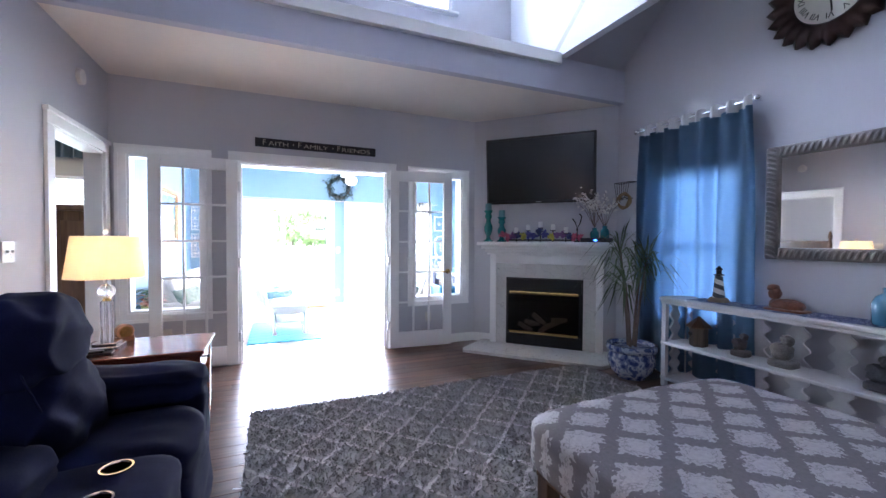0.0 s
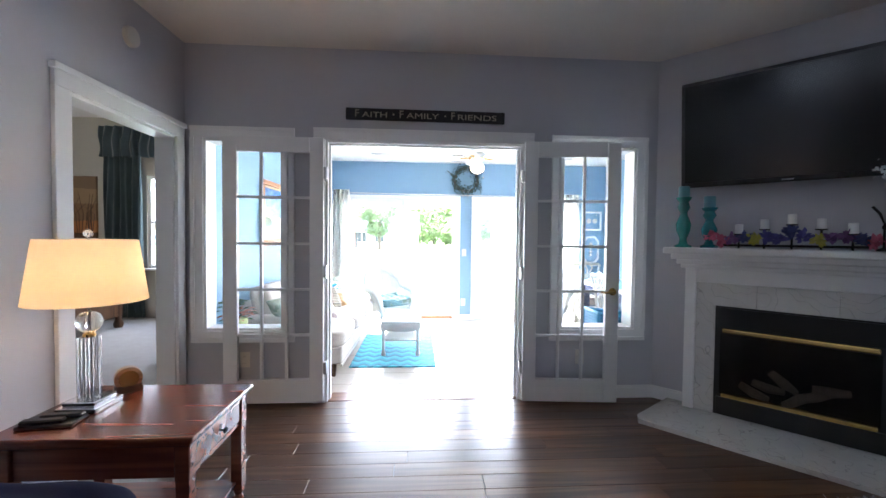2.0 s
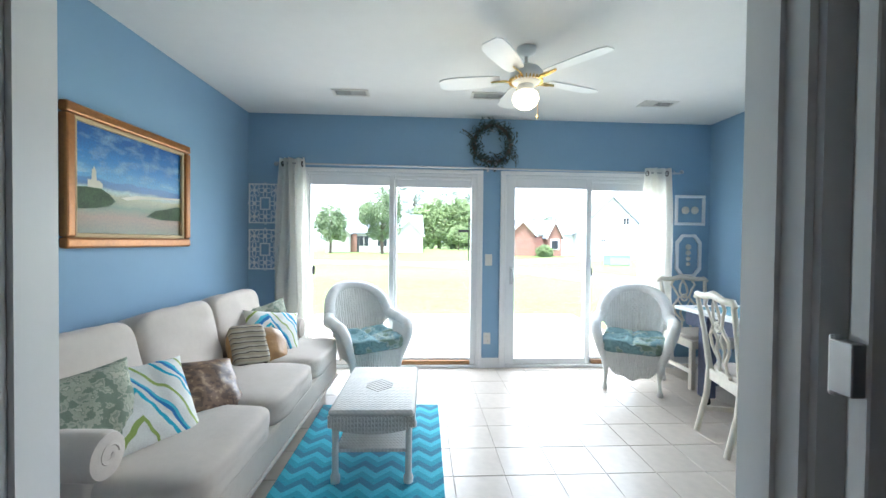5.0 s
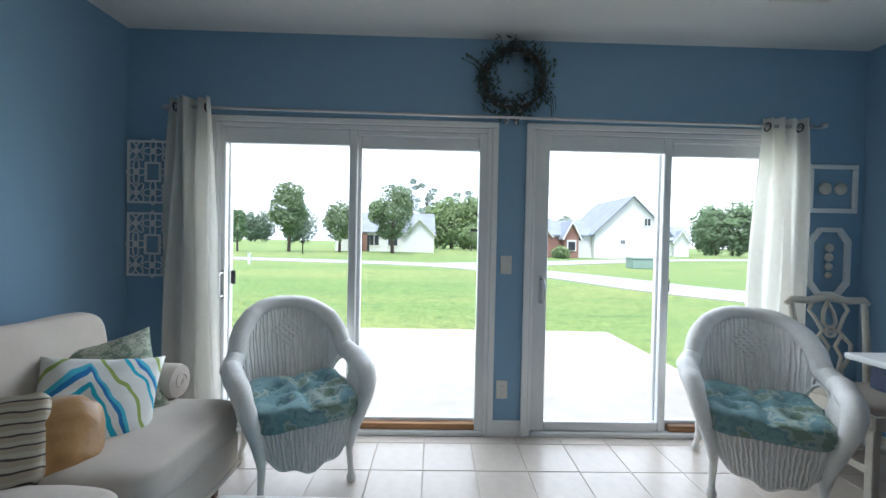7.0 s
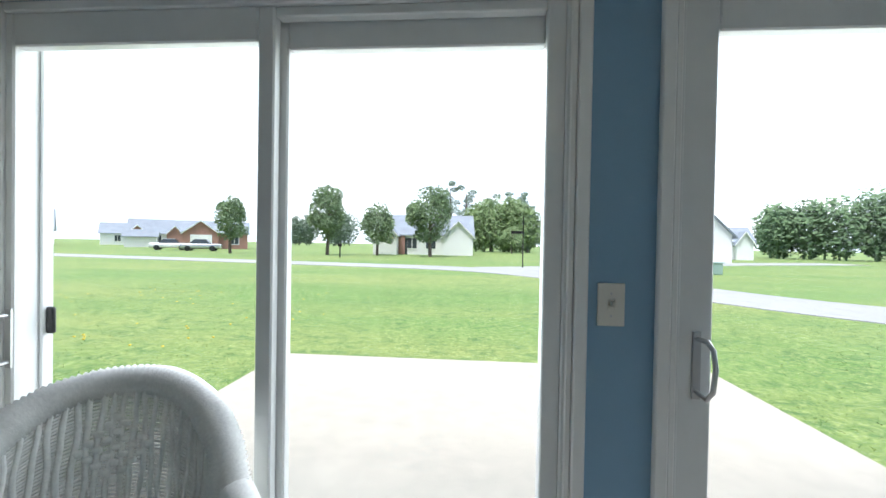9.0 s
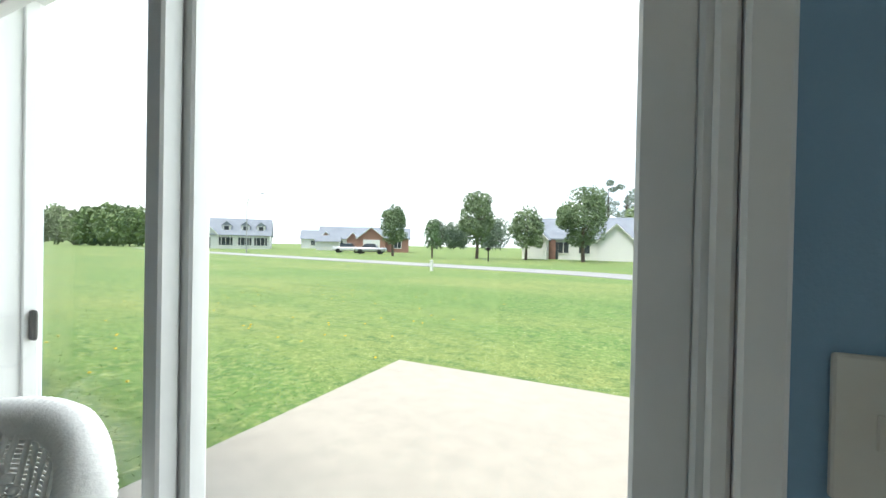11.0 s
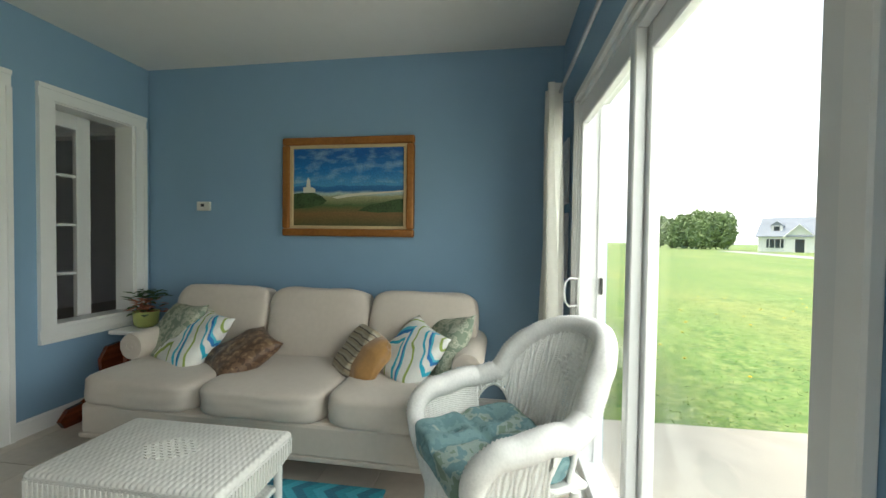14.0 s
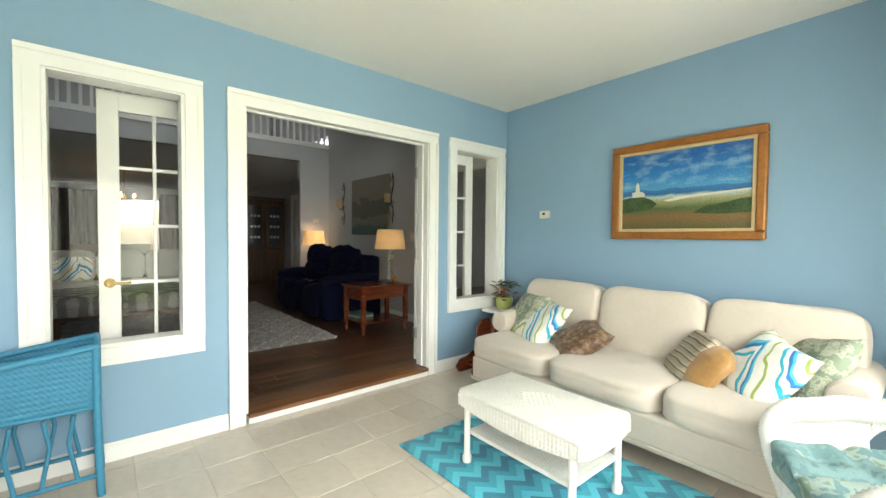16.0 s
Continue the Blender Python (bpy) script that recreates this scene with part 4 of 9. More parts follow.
def house(name, m, w, d, hw, hr, wallmat, label, windows=(), doors=(), dormers=(), along="x", wings=(), porches=()):
    """A one-storey house; its front looks along local -y."""
    ob = thing(name, label, "house", m, "houses across the lawn")
    bm = bmesh.new()
    box(bm, -w / 2, w / 2, 0, d, -0.3, hw)
    if along == "x":
        for x in (-w / 2, w / 2):
            q = [bm.verts.new((x, y, z)) for y, z in ((0, hw), (d, hw), (d / 2, hr))]
            bm.faces.new(q)
    else:
        for y in (0, d):
            q = [bm.verts.new((x, y, z)) for x, z in ((-w / 2, hw), (w / 2, hw), (0, hr))]
            bm.faces.new(q)
    part("wall", bm, wallmat, ob)
    bm = bmesh.new()
    gable(bm, -w / 2, w / 2, 0, d, hw, hr, 0.35, along)
    part("roof", bm, M_ROOF, ob)
    for x, z, ww, wh in windows:
        g = part("window", bbox(x - ww / 2 - 0.1, x + ww / 2 + 0.1, -0.09, 0.0, z - 0.1, z + wh + 0.1), M_TRIM, ob)
        part("pane", bbox(x - ww / 2, x - 0.04, -0.10, -0.07, z, z + wh), M_DARKGLASS, g)
        part("pane", bbox(x + 0.04, x + ww / 2, -0.10, -0.07, z, z + wh), M_DARKGLASS, g)
    for x, ww, wh, mat in doors:
        part("door", bbox(x - ww / 2, x + ww / 2, -0.1, 0.0, 0, wh, 0.02, 1), mat, ob)
    for x in dormers:
        dm = part("dormer", bbox(x - 0.75, x + 0.75, d * 0.12, d * 0.45, hw + 0.5, hw + 1.75), wallmat, ob)
        bm = bmesh.new()
        gable(bm, x - 0.75, x + 0.75, d * 0.12, d * 0.5, hw + 1.75, hw + 2.4, 0.15, "y")
        q = [bm.verts.new(p) for p in ((x - 0.75, d * 0.12, hw + 1.75), (x + 0.75, d * 0.12, hw + 1.75), (x, d * 0.12, hw + 2.38))]
        bm.faces.new(q)
        part("dormer_roof", bm, M_ROOF, dm)
        part("pane", bbox(x - 0.4, x + 0.4, d * 0.12 - 0.06, d * 0.12, hw + 0.75, hw + 1.6), M_DARKGLASS, dm)
    for x0, x1, y0, y1, wh, wr, mat, run in wings:
        bm = bmesh.new()
        box(bm, x0, x1, y0, y1, -0.3, wh)
        if run == "y":
            for y in (y0, y1):
                bm.faces.new([bm.verts.new((x, y, z)) for x, z in ((x0, wh), (x1, wh), ((x0 + x1) / 2, wr))])
        else:
            for x in (x0, x1):
                bm.faces.new([bm.verts.new((x, y, z)) for y, z in ((y0, wh), (y1, wh), ((y0 + y1) / 2, wr))])
        wg = part("wing", bm, mat, ob)
        bm = bmesh.new()
        gable(bm, x0, x1, y0, y1, wh, wr, 0.25, run)
        part("wing_roof", bm, M_ROOF, wg)
        if run == "y":
            mid = (x0 + x1) / 2
            bm = bmesh.new()
            for xa in (x0 - 0.25, x1 + 0.25):
                tube(bm, [(xa, y0 - 0.3, wh - 0.25 * (wr - wh) / (mid - x0)), (mid, y0 - 0.3, wr + 0.02)], 0.09, 4)
            part("bargeboard", bm, M_TRIM, wg)
    for x, ww, zb, zh, mat in porches:
        part("front_panel", bbox(x - ww / 2, x + ww / 2, mat[1] - 0.06, mat[1], zb, zh, 0.01, 1), mat[0], ob)
    return ob


def shutters(ob, xs, z, h):
    for x in xs:
        for e in (-0.95, 0.95):
            part("shutter", bbox(x + e - 0.2, x + e + 0.2, -0.07, -0.002, z, z + h), M_DARKGLASS, ob, "dark shutter")


# large white gabled house beyond the side street, low brick wing beside it
house("side_house", pose(21.9, 47.5, GZ, 0, 0, 0), 8.0, 9.5, 2.75, 6.6, M_SIDING, "white-sided house with grey gable roof and brick wing", [(1.6, 3.6, 0.6, 0.7), (-1.0, 1.6, 0.4, 0.4)], along="y",
      wings=((-11.5, -3.9, 0.8, 6.5, 2.45, 4.0, M_SIDING, "x"), (-7.4, -5.9, -0.6, 3.5, 2.35, 3.75, M_BRICK, "y"), (-11.6, -8.8, -0.4, 3.5, 2.35, 3.75, M_BRICK, "y")),
      porches=((-8.1, 1.3, 0.0, 2.2, (M_BRICK, 0.79)), (-6.65, 1.0, 0.7, 1.9, (M_TRIM, -0.61)), (-6.65, 0.7, 0.8, 1.7, (M_DARKGLASS, -0.68))))
_wh = house("white_long_house", pose(-70.2, 58.3, GZ, 0, 0, 47), 16.5, 8, 2.8, 5.9, M_SIDING, "long white house with four dormers and grey roof", [(x, 0.7, 1.4, 1.5) for x in (-5.9, 0.5, 3.8, 6.6)], [(-2.65, 1.2, 2.2, M_DARKGLASS)], (-5.9, 0.5, 3.8, 6.6),
            wings=((-4.5, -0.9, -0.09, 3.5, 2.75, 4.6, M_SIDING, "y"),))
shutters(_wh, (-5.9, 0.5, 3.8, 6.6), 0.7, 1.5)
house("brick_house", pose(-5.3, 57.5, GZ, 0, 0, 3), 12, 9, 2.6, 5.2, M_SIDING, "white house with brick porch and gables behind the street trees", [(-1.6, 0.8, 1.2, 1.3), (0.8, 0.8, 1.2, 1.3)], [(-2.7, 1.0, 2.1, M_DARKGLASS)],
      wings=((2.4, 6.1, -1.0, 5, 2.4, 4.2, M_SIDING, "y"), (-6.2, -3.3, -2.0, 5, 2.5, 4.0, M_SIDING, "y")), porches=((-4.75, 2.3, 0.05, 2.15, (M_TRIM, -2.01)), (-2.9, 0.8, 0.0, 2.5, (M_BRICK, -0.15))))
house("grey_house", pose(-59.6, 79.4, GZ, 0, 0, 37), 9, 8, 2.6, 5.2, M_SIDING, "pale house with grey roof at the street end", [(0.1, 0.8, 1.0, 1.3)], [], wings=((-4.4, -1.6, -1.2, 4, 2.5, 3.9, M_BRICK, "y"), (1.5, 4.2, -1.2, 4, 2.5, 3.9, M_BRICK, "y")))
house("grey_house", pose(-75, 90, GZ, 0, 0, 40), 10, 8, 2.6, 4.8, M_SIDING, "pale house with grey roof far down the street", [(-2, 0.8, 1.0, 1.3)])
house("brick_cottage", pose(-39.8, 67.4, GZ, 0, 0, 30), 9, 8, 2.6, 4.4, M_BRICK, "small brick house with a white garage door", [(2.6, 0.8, 1.2, 1.3)], [], wings=((-4.3, 0.4, -1.2, 5, 2.5, 4.3, M_BRICK, "y"),), porches=((-1.9, 2.9, 0.05, 2.2, (M_TRIM, -1.21)),))
house("garden_shed", pose(-55, 70.2, GZ, 0, 0, 37), 4.4, 3, 1.9, 2.9, M_SIDING, "white garden shed on the lawn")
house("far_white_house", pose(-84, 74, GZ, 0, 0, 50), 12, 8, 2.8, 5.2, M_SIDING, "white house with a porch near the woods", [(-3, 0.8, 1.2, 1.3), (3, 0.8, 1.2, 1.3)], [(0, 1.1, 2.1, M_DARKGLASS)])
house("far_white_house", pose(34.6, 62.5, GZ, 0, 0, -20), 5, 8, 2.4, 4.3, M_SIDING, "white house with grey roof near the dark woods", [(1.2, 0.8, 0.9, 1.2)], along="x", wings=((0.6, 2.4, -1.0, 3, 2.2, 3.6, M_SIDING, "y"),))


def car(name, x, y, rz, mat, label):
    ob = thing(name, label, "car", pose(x, y, GZ + 0.02, 0, 0, rz), "parked cars")
    bm = bbox(-2.2, 2.2, -0.88, 0.88, 0.3, 0.92, 0.18, 3)
    part("body", bm, mat, ob, smooth=40)
    bm = bmesh.new()
    box(bm, -1.2, 1.0, -0.76, 0.76, 0.9, 1.45)
    for v in bm.verts:
        if v.co.z > 1.2:
            v.co.x *= 0.62
            v.co.y *= 0.85
    bmesh.ops.bevel(bm, geom=bm.edges[:], offset=0.08, segments=2, affect="EDGES")
    part("cabin", bm, M_DARKGLASS, ob)
    part("car_roof", bbox(-0.66, 0.54, -0.6, 0.6, 1.42, 1.48, 0.02), mat, ob)
    for sx in (-1.35, 1.35):
        for sy in (-0.86, 0.86):
            bm = bmesh.new()
            lathe(bm, [(0.2, -0.1), (0.33, -0.09), (0.33, 0.09), (0.2, 0.1)], 16, pose(sx, sy, 0.33, 90))
            part("wheel", bm, M_BLACK, ob)
    return ob


M_CARW = material("white_car_paint", (0.7, 0.7, 0.72), 0.2, vary=0.03, coat=0.6)
car("sedan", -38.2, 55.8, 28, M_CARW, "pale sedan parked at the street end")
car("sedan", -33.0, 54.4, 24, material("silver_car_paint", (0.45, 0.47, 0.5), 0.25, 0.5, coat=0.5), "silver sedan parked at the street end")
car("sedan", 12.0, 49.5, 60, M_CARW, "white sedan parked beside the brick wing")

# yard things
_mb = thing("mailbox", "white mailbox post at the street edge", "mailbox", Matrix.Translation((-8.9, 26.6, GZ)))
part("post", bbox(-0.06, 0.06, -0.06, 0.06, -0.1, 0.55, 0.01), M_TRIM, _mb)
part("cap", bbox(-0.09, 0.09, -0.09, 0.09, 0.55, 0.6, 0.01), M_TRIM, _mb)
_mb = thing("mailbox", "dark mailbox on a post by the street", "mailbox", Matrix.Translation((-11.4, 43, GZ)))
part("post", bbox(-0.05, 0.05, -0.05, 0.05, -0.1, 1.0, 0.01), M_IRON, _mb)
part("letter_box", bbox(-0.15, 0.15, -0.28, 0.28, 1.0, 1.3, 0.1, 3), M_IRON, _mb)
_ub = thing("utility_box", "pale green utility box on the lawn", "utility box", Matrix.Translation((13.85, 29.9, GZ)))
_ug = material("utility_green", (0.30, 0.40, 0.36), 0.6)
part("cabinet", bbox(-0.7, 0.7, -0.5, 0.5, 0.0, 0.6, 0.04), _ug, _ub)
part("lid", bbox(-0.74, 0.74, -0.54, 0.54, 0.6, 0.68, 0.02), _ug, _ub)
_bm = bmesh.new()
leaf_cloud(_bm, random.Random(9), (0, 0, 0.6), (1.0, 0.9, 0.65), 1500, 0.10)
leaf_cloud(_bm, random.Random(10), (0, 0, 0.3), (0.8, 0.75, 0.35), 500, 0.09)
solid("round_bush", _bm, M_LEAF[0], "clipped round green bush before the brick wing", "bush", Matrix.Translation((13.6, 45.0, GZ)))
_sl = thing("street_lamp", "thin grey street lamp with a curved arm", "street lamp", Matrix.Translation((-43.4, 42.3, GZ)))
_bm = bmesh.new()
tube(_bm, [(0, 0, 0), (0, 0, 6.2), (0.3, 0.12, 7.1), (1.7, 0.7, 7.5)], [0.09, 0.06, 0.05, 0.04], 6)
part("pole", _bm, M_STEEL, _sl)
part("lamp_head", bbox(1.6, 2.2, 0.55, 0.85, 7.42, 7.55, 0.04), M_STEEL, _sl)


_sg = thing("street_sign", "thin dark street sign post at the junction", "street sign", Matrix.Translation((4.1, 32.2, GZ)))
_bm = bmesh.new()
tube(_bm, [(0, 0, 0), (0, 0, 3.3)], 0.035, 6)
part("post", _bm, M_IRON, _sg)
part("sign_board", bbox(-0.75, 0.0, -0.012, 0.012, 2.15, 2.32), M_IRON, _sg)


def lawn_blades():
    """Grass blades on the near lawn beside the patio."""
    rng = random.Random(5)
    vs, fs = [], []
    for _ in range(34000):
        y = 7.8 + 11 * rng.random() ** 1.6
        x = rng.uniform(-9, 9)
        if -1.18 < x < 3.59 and y < 10.95:
            continue
        a, h = rng.uniform(0, 6.28), rng.uniform(0.007, 0.02)
        dx, dy = math.cos(a) * 0.006, math.sin(a) * 0.006
        lx, ly = rng.uniform(-0.05, 0.05), rng.uniform(-0.05, 0.05)
        k = len(vs)
        vs += [(x - dx, y - dy, GZ), (x + dx, y + dy, GZ), (x + lx, y + ly, GZ + h)]
        fs.append((k, k + 1, k + 2))
    me = bpy.data.meshes.new("grass_blades")
    me.from_pydata(vs, [], fs)
    me.materials.append(M_GRASS)
    return tagged(new("grass_blades", me), "short mown grass blades beside the patio", "grass", kind="stuff")


lawn_blades()


def dandelions():
    rng = random.Random(6)
    bm = bmesh.new()
    for _ in range(70):
        x, y = rng.uniform(-9, -1.4), rng.uniform(9, 17)
        lathe(bm, [(0.005, 0), (0.02, 0.01), (0.01, 0.018)], 6, Matrix.Translation((x, y, GZ + 0.05)))
    return solid("dandelions", bm, material("dandelion_yellow", (0.7, 0.5, 0.03), 0.8), "scattered yellow dandelion heads in the lawn", "flowers", kind="stuff")


dandelions()


def cloud_backdrop():
    """Bright overcast low on the sky, far beyond the houses."""
    mt = bpy.data.materials.new("overcast_backdrop")
    mt.use_nodes = True
    n, l = mt.node_tree.nodes, mt.node_tree.links
    n.remove(n["Principled BSDF"])
    em, nz, cr, co = n.new("ShaderNodeEmission"), n.new("ShaderNodeTexNoise"), n.new("ShaderNodeValToRGB"), n.new("ShaderNodeTexCoord")
    nz.inputs["Scale"].default_value, nz.inputs["Detail"].default_value = 0.006, 5
    cr.color_ramp.elements[0].color, cr.color_ramp.elements[1].color = (0.66, 0.76, 0.88, 1), (1, 1, 1, 1)
    cr.color_ramp.elements[0].position, cr.color_ramp.elements[1].position = 0.35, 0.6
    em.inputs["Strength"].default_value = 1.3
    l.new(co.outputs["Object"], nz.inputs["Vector"])
    l.new(nz.outputs["Fac"], cr.inputs["Fac"])
    l.new(cr.outputs["Color"], em.inputs["Color"])
    l.new(em.outputs[0], n["Material Output"].inputs["Surface"])
    bm = bmesh.new()
    seg, rows = 48, [(560, -30), (560, 60), (540, 180), (480, 320), (380, 440)]
    grid = [[bm.verts.new((r * math.cos(math.pi * k / seg), NY + 1 + r * math.sin(math.pi * k / seg), z)) for k in range(seg + 1)] for r, z in rows]
    for a, b in zip(grid, grid[1:]):
        for k in range(seg):
            bm.faces.new((a[k], a[k + 1], b[k + 1], b[k]))
    return solid("backdrop", bm, mt, "bright overcast sky beyond the houses", "sky", kind="structure", smooth=180)


cloud_backdrop()

# ---- sunroom things ----
M_LINEN = material("oatmeal_upholstery", (0.56, 0.50, 0.44), 0.9, vary=0.05, scale=8, bump=0.35, bscale=320, sheen=0.2)
M_WICKER = None


def wicker_material(name, colour, scale=75.0):
    mt = material(name, colour, 0.55, vary=0.12, scale=20)
    n, l = mt.node_tree.nodes, mt.node_tree.links
    co = n.new("ShaderNodeTexCoord")
    b = n["Principled BSDF"]
    s = n.new("ShaderNodeSeparateXYZ")
    l.new(co.outputs["UV"], s.inputs[0])
    a = calc(n, l, "SINE", calc(n, l, "MULTIPLY", s.outputs[0], 6.2832))
    c = calc(n, l, "SINE", calc(n, l, "MULTIPLY", s.outputs[1], 6.2832))
    rows = calc(n, l, "ABSOLUTE", calc(n, l, "SINE", calc(n, l, "MULTIPLY", s.outputs[1], 3.1416)))
    h = calc(n, l, "MULTIPLY_ADD", calc(n, l, "MULTIPLY", a, c), 0.45, rows)
    bp = n.new("ShaderNodeBump")
    bp.inputs["Strength"].default_value, bp.inputs["Distance"].default_value = 0.55, 0.004
    l.new(h, bp.inputs["Height"])
    l.new(bp.outputs[0], b.inputs["Normal"])
    return mt


M_WICKER = wicker_material("white_wicker", (0.74, 0.73, 0.70))
M_WHITEPAINT = material("white_painted_rattan", (0.76, 0.75, 0.72), 0.5, vary=0.06, scale=15, bump=0.2, bscale=120)


def uv_by(me, fn):
    """UV coordinates from the vertex positions."""
    uv = me.uv_layers.new(name="uv")
    for lp in me.loops:
        uv.data[lp.index].uv = fn(me.vertices[lp.vertex_index].co)


def sofa():
    ob = thing("sofa", "oatmeal beige three-seat sofa with low rolled arms", "sofa", pose(-1.0, 4.78, SF, 0, 0, -1.6))
    W, D = 2.11, 1.0
    part("base", bbox(0.04, D - 0.03, 0.03, W - 0.03, 0.13, 0.30, 0.02), M_LINEN, ob)
    part("skirt", bbox(D - 0.04, D - 0.025, 0.02, W - 0.02, 0.115, 0.14, 0.006), M_LINEN, ob)
    part("back_frame", bbox(0.02, 0.24, 0.02, W - 0.02, 0.13, 0.72, 0.06, 3), M_LINEN, ob, smooth=50)
    for y in (0.10, W - 0.10):
        for x in (0.10, D - 0.12):
            bm = bmesh.new()
            lathe(bm, [(0.022, -0.001), (0.034, 0.13)], 4, Matrix.Translation((x, y, 0)) @ Matrix.Rotation(math.pi / 4, 4, "Z"))
            part("leg", bm, M_OAK, ob, "dark tapered wood leg")
    cw = W / 3
    for k in range(3):
        bm = bmesh.new()
        puff(bm, 0.77, cw - 0.006, 0.17, Matrix.Translation((0.605, cw * (k + 0.5), 0.365)), 7.0, 18, wrinkle=0.006, seed=k)
        part("seat_cushion", bm, M_LINEN, ob, smooth=180)
        bm = bmesh.new()
        puff(bm, 0.21, cw - 0.012, 0.50, pose(0.25, cw * (k + 0.5), 0.612, 0, -13, 0), 6.5, 18, wrinkle=0.01, seed=k + 5)
        part("back_cushion", bm, M_LINEN, ob, smooth=180)
    for y in (0.03, W - 0.03):
        bm = bbox(0.10, 0.64, y - 0.045, y + 0.045, 0.28, 0.50, 0.02)
        tube(bm, [(0.08, y, 0.525), (0.3, y, 0.53), (0.655, y, 0.525), (0.675, y, 0.525), (0.68, y, 0.525)], [0.078, 0.082, 0.084, 0.076, 0.05], 20)
        tube(bm, [(0.672, y + 0.045 * math.cos(a) * (1 - a / 9), 0.525 + 0.045 * math.sin(a) * (1 - a / 9)) for a in [0.4 * k for k in range(18)]], 0.012, 6)
        part("arm", bm, M_LINEN, ob, smooth=50)
    return ob


sofa()


def leafy(n, l):
    o = xyz(n, l, (1, 1, 1), 0.10, 5.0)
    fan = calc(n, l, "MULTIPLY_ADD", calc(n, l, "ABSOLUTE", o[0]), 1.3, o[1])
    return calc(n, l, "FRACT", calc(n, l, "MULTIPLY_ADD", fan, 3.1, calc(n, l, "MULTIPLY", o[0], 1.1)))


def damask(n, l, scale=26):
    o = n.new("ShaderNodeTexNoise")
    o.inputs["Scale"].default_value, o.inputs["Detail"].default_value = scale, 3
    co = n.new("ShaderNodeTexCoord")
    l.new(co.outputs["Object"], o.inputs["Vector"])
    return o.outputs["Fac"]


def stripes(n, l):
    o = xyz(n, l, (1, 1, 1), 0.03, 9.0)
    return calc(n, l, "FRACT", calc(n, l, "MULTIPLY", o[1], 26.0))


M_PLEAF = ramp_cloth("leaf_print", [(0, (0.76, 0.77, 0.73)), (0.27, (0.03, 0.42, 0.58)), (0.36, (0.76, 0.77, 0.73)), (0.47, (0.03, 0.20, 0.50)), (0.54, (0.09, 0.50, 0.66)), (0.61, (0.76, 0.77, 0.73)), (0.84, (0.32, 0.42, 0.11)), (0.92, (0.76, 0.77, 0.73))], leafy)
M_PDAM = ramp_cloth("green_damask", [(0, (0.20, 0.25, 0.19)), (0.47, (0.40, 0.42, 0.33)), (0.56, (0.28, 0.32, 0.25)), (0.62, (0.48, 0.48, 0.38))], damask)
M_PBROWN = ramp_cloth("brown_satin", [(0, (0.09, 0.05, 0.03)), (0.45, (0.17, 0.10, 0.06)), (0.58, (0.30, 0.20, 0.12))], damask, 0.35)
M_PGOLD = material("gold_satin", (0.36, 0.19, 0.06), 0.35, vary=0.2, scale=9, bump=0.5, bscale=30, sheen=0.4)
M_PSTRIPE = ramp_cloth("striped_satin", [(0, (0.33, 0.28, 0.20)), (0.45, (0.05, 0.035, 0.03)), (0.62, (0.40, 0.36, 0.28))], stripes, 0.5)


def pillow(label, mat, m, sx=0.44, sy=0.44, sz=0.15, seed=0):
    bm = bmesh.new()
    n = 18
    faces = {}
    for s in (1, -1):
        for i in range(n + 1):
            for j in range(n + 1):
                u, v = 2 * i / n - 1, 2 * j / n - 1
                edge = i in (0, n) or j in (0, n)
                if edge and s < 0:
                    faces[s, i, j] = faces[1, i, j]
                    continue
                x, y = sx / 2 * u * (1 - 0.09 * (1 - v * v) * u * u), sy / 2 * v * (1 - 0.09 * (1 - u * u) * v * v)
                z = s * sz / 2 * ((1 - u ** 4) * (1 - v ** 4)) ** 0.55 * (1 - 0.12 * (u * u + v * v))
                z += 0.012 * noise.noise(Vector((3 * u, 3 * v, seed * 3.1 + s))) * (0 if edge else 1)
                z += 0.02 * u * v
                faces[s, i, j] = bm.verts.new((x, y, z))
        for i in range(n):
            for j in range(n):
                q = [faces[s, i, j], faces[s, i + 1, j], faces[s, i + 1, j + 1], faces[s, i, j + 1]]
                bm.faces.new(q if s > 0 else q[::-1])
    return solid("throw_pillow", bm, mat, label, "pillow", m, "pillows on the sofa", smooth=180)


pillow("square pillow in grey-green damask", M_PDAM, pose(-0.52, 4.92, 0.50, 58, 0, 66), seed=1)
pillow("square white pillow with blue and green leaves", M_PLEAF, pose(-0.44, 5.13, 0.485, 46, 6, 60), seed=2)
pillow("square brown satin pillow lying on the seat", M_PBROWN, pose(-0.38, 5.49, 0.435, 30, 10, 50), 0.40, 0.40, seed=3)
pillow("square pillow in grey-green damask leaning at the arm", M_PDAM, pose(-0.50, 6.68, 0.50, 54, -10, 42), 0.42, 0.42, seed=4)
pillow("square white pillow with blue bird and leaves", M_PLEAF, pose(-0.39, 6.51, 0.48, 50, 12, 40), 0.42, 0.42, seed=5)
_rp = thing("throw_pillow", "oblong pillow with gold ends and striped band", "pillow", pose(-0.40, 6.24, 0.455, 50, 4, 42), "pillows on the sofa")
_bm = bmesh.new()
puff(_bm, 0.40, 0.30, 0.14, None, 4.0, 14, pinch=0.6, wrinkle=0.008, seed=9)
part("gold_cover", _bm, M_PGOLD, _rp, "gold satin ends", 180)
_bm = bmesh.new()
puff(_bm, 0.235, 0.306, 0.152, Matrix.Translation((-0.065, 0, 0)), 7.0, 14, wrinkle=0.006, seed=9)
part("band", _bm, M_PSTRIPE, _rp, "striped gathered band", 180)

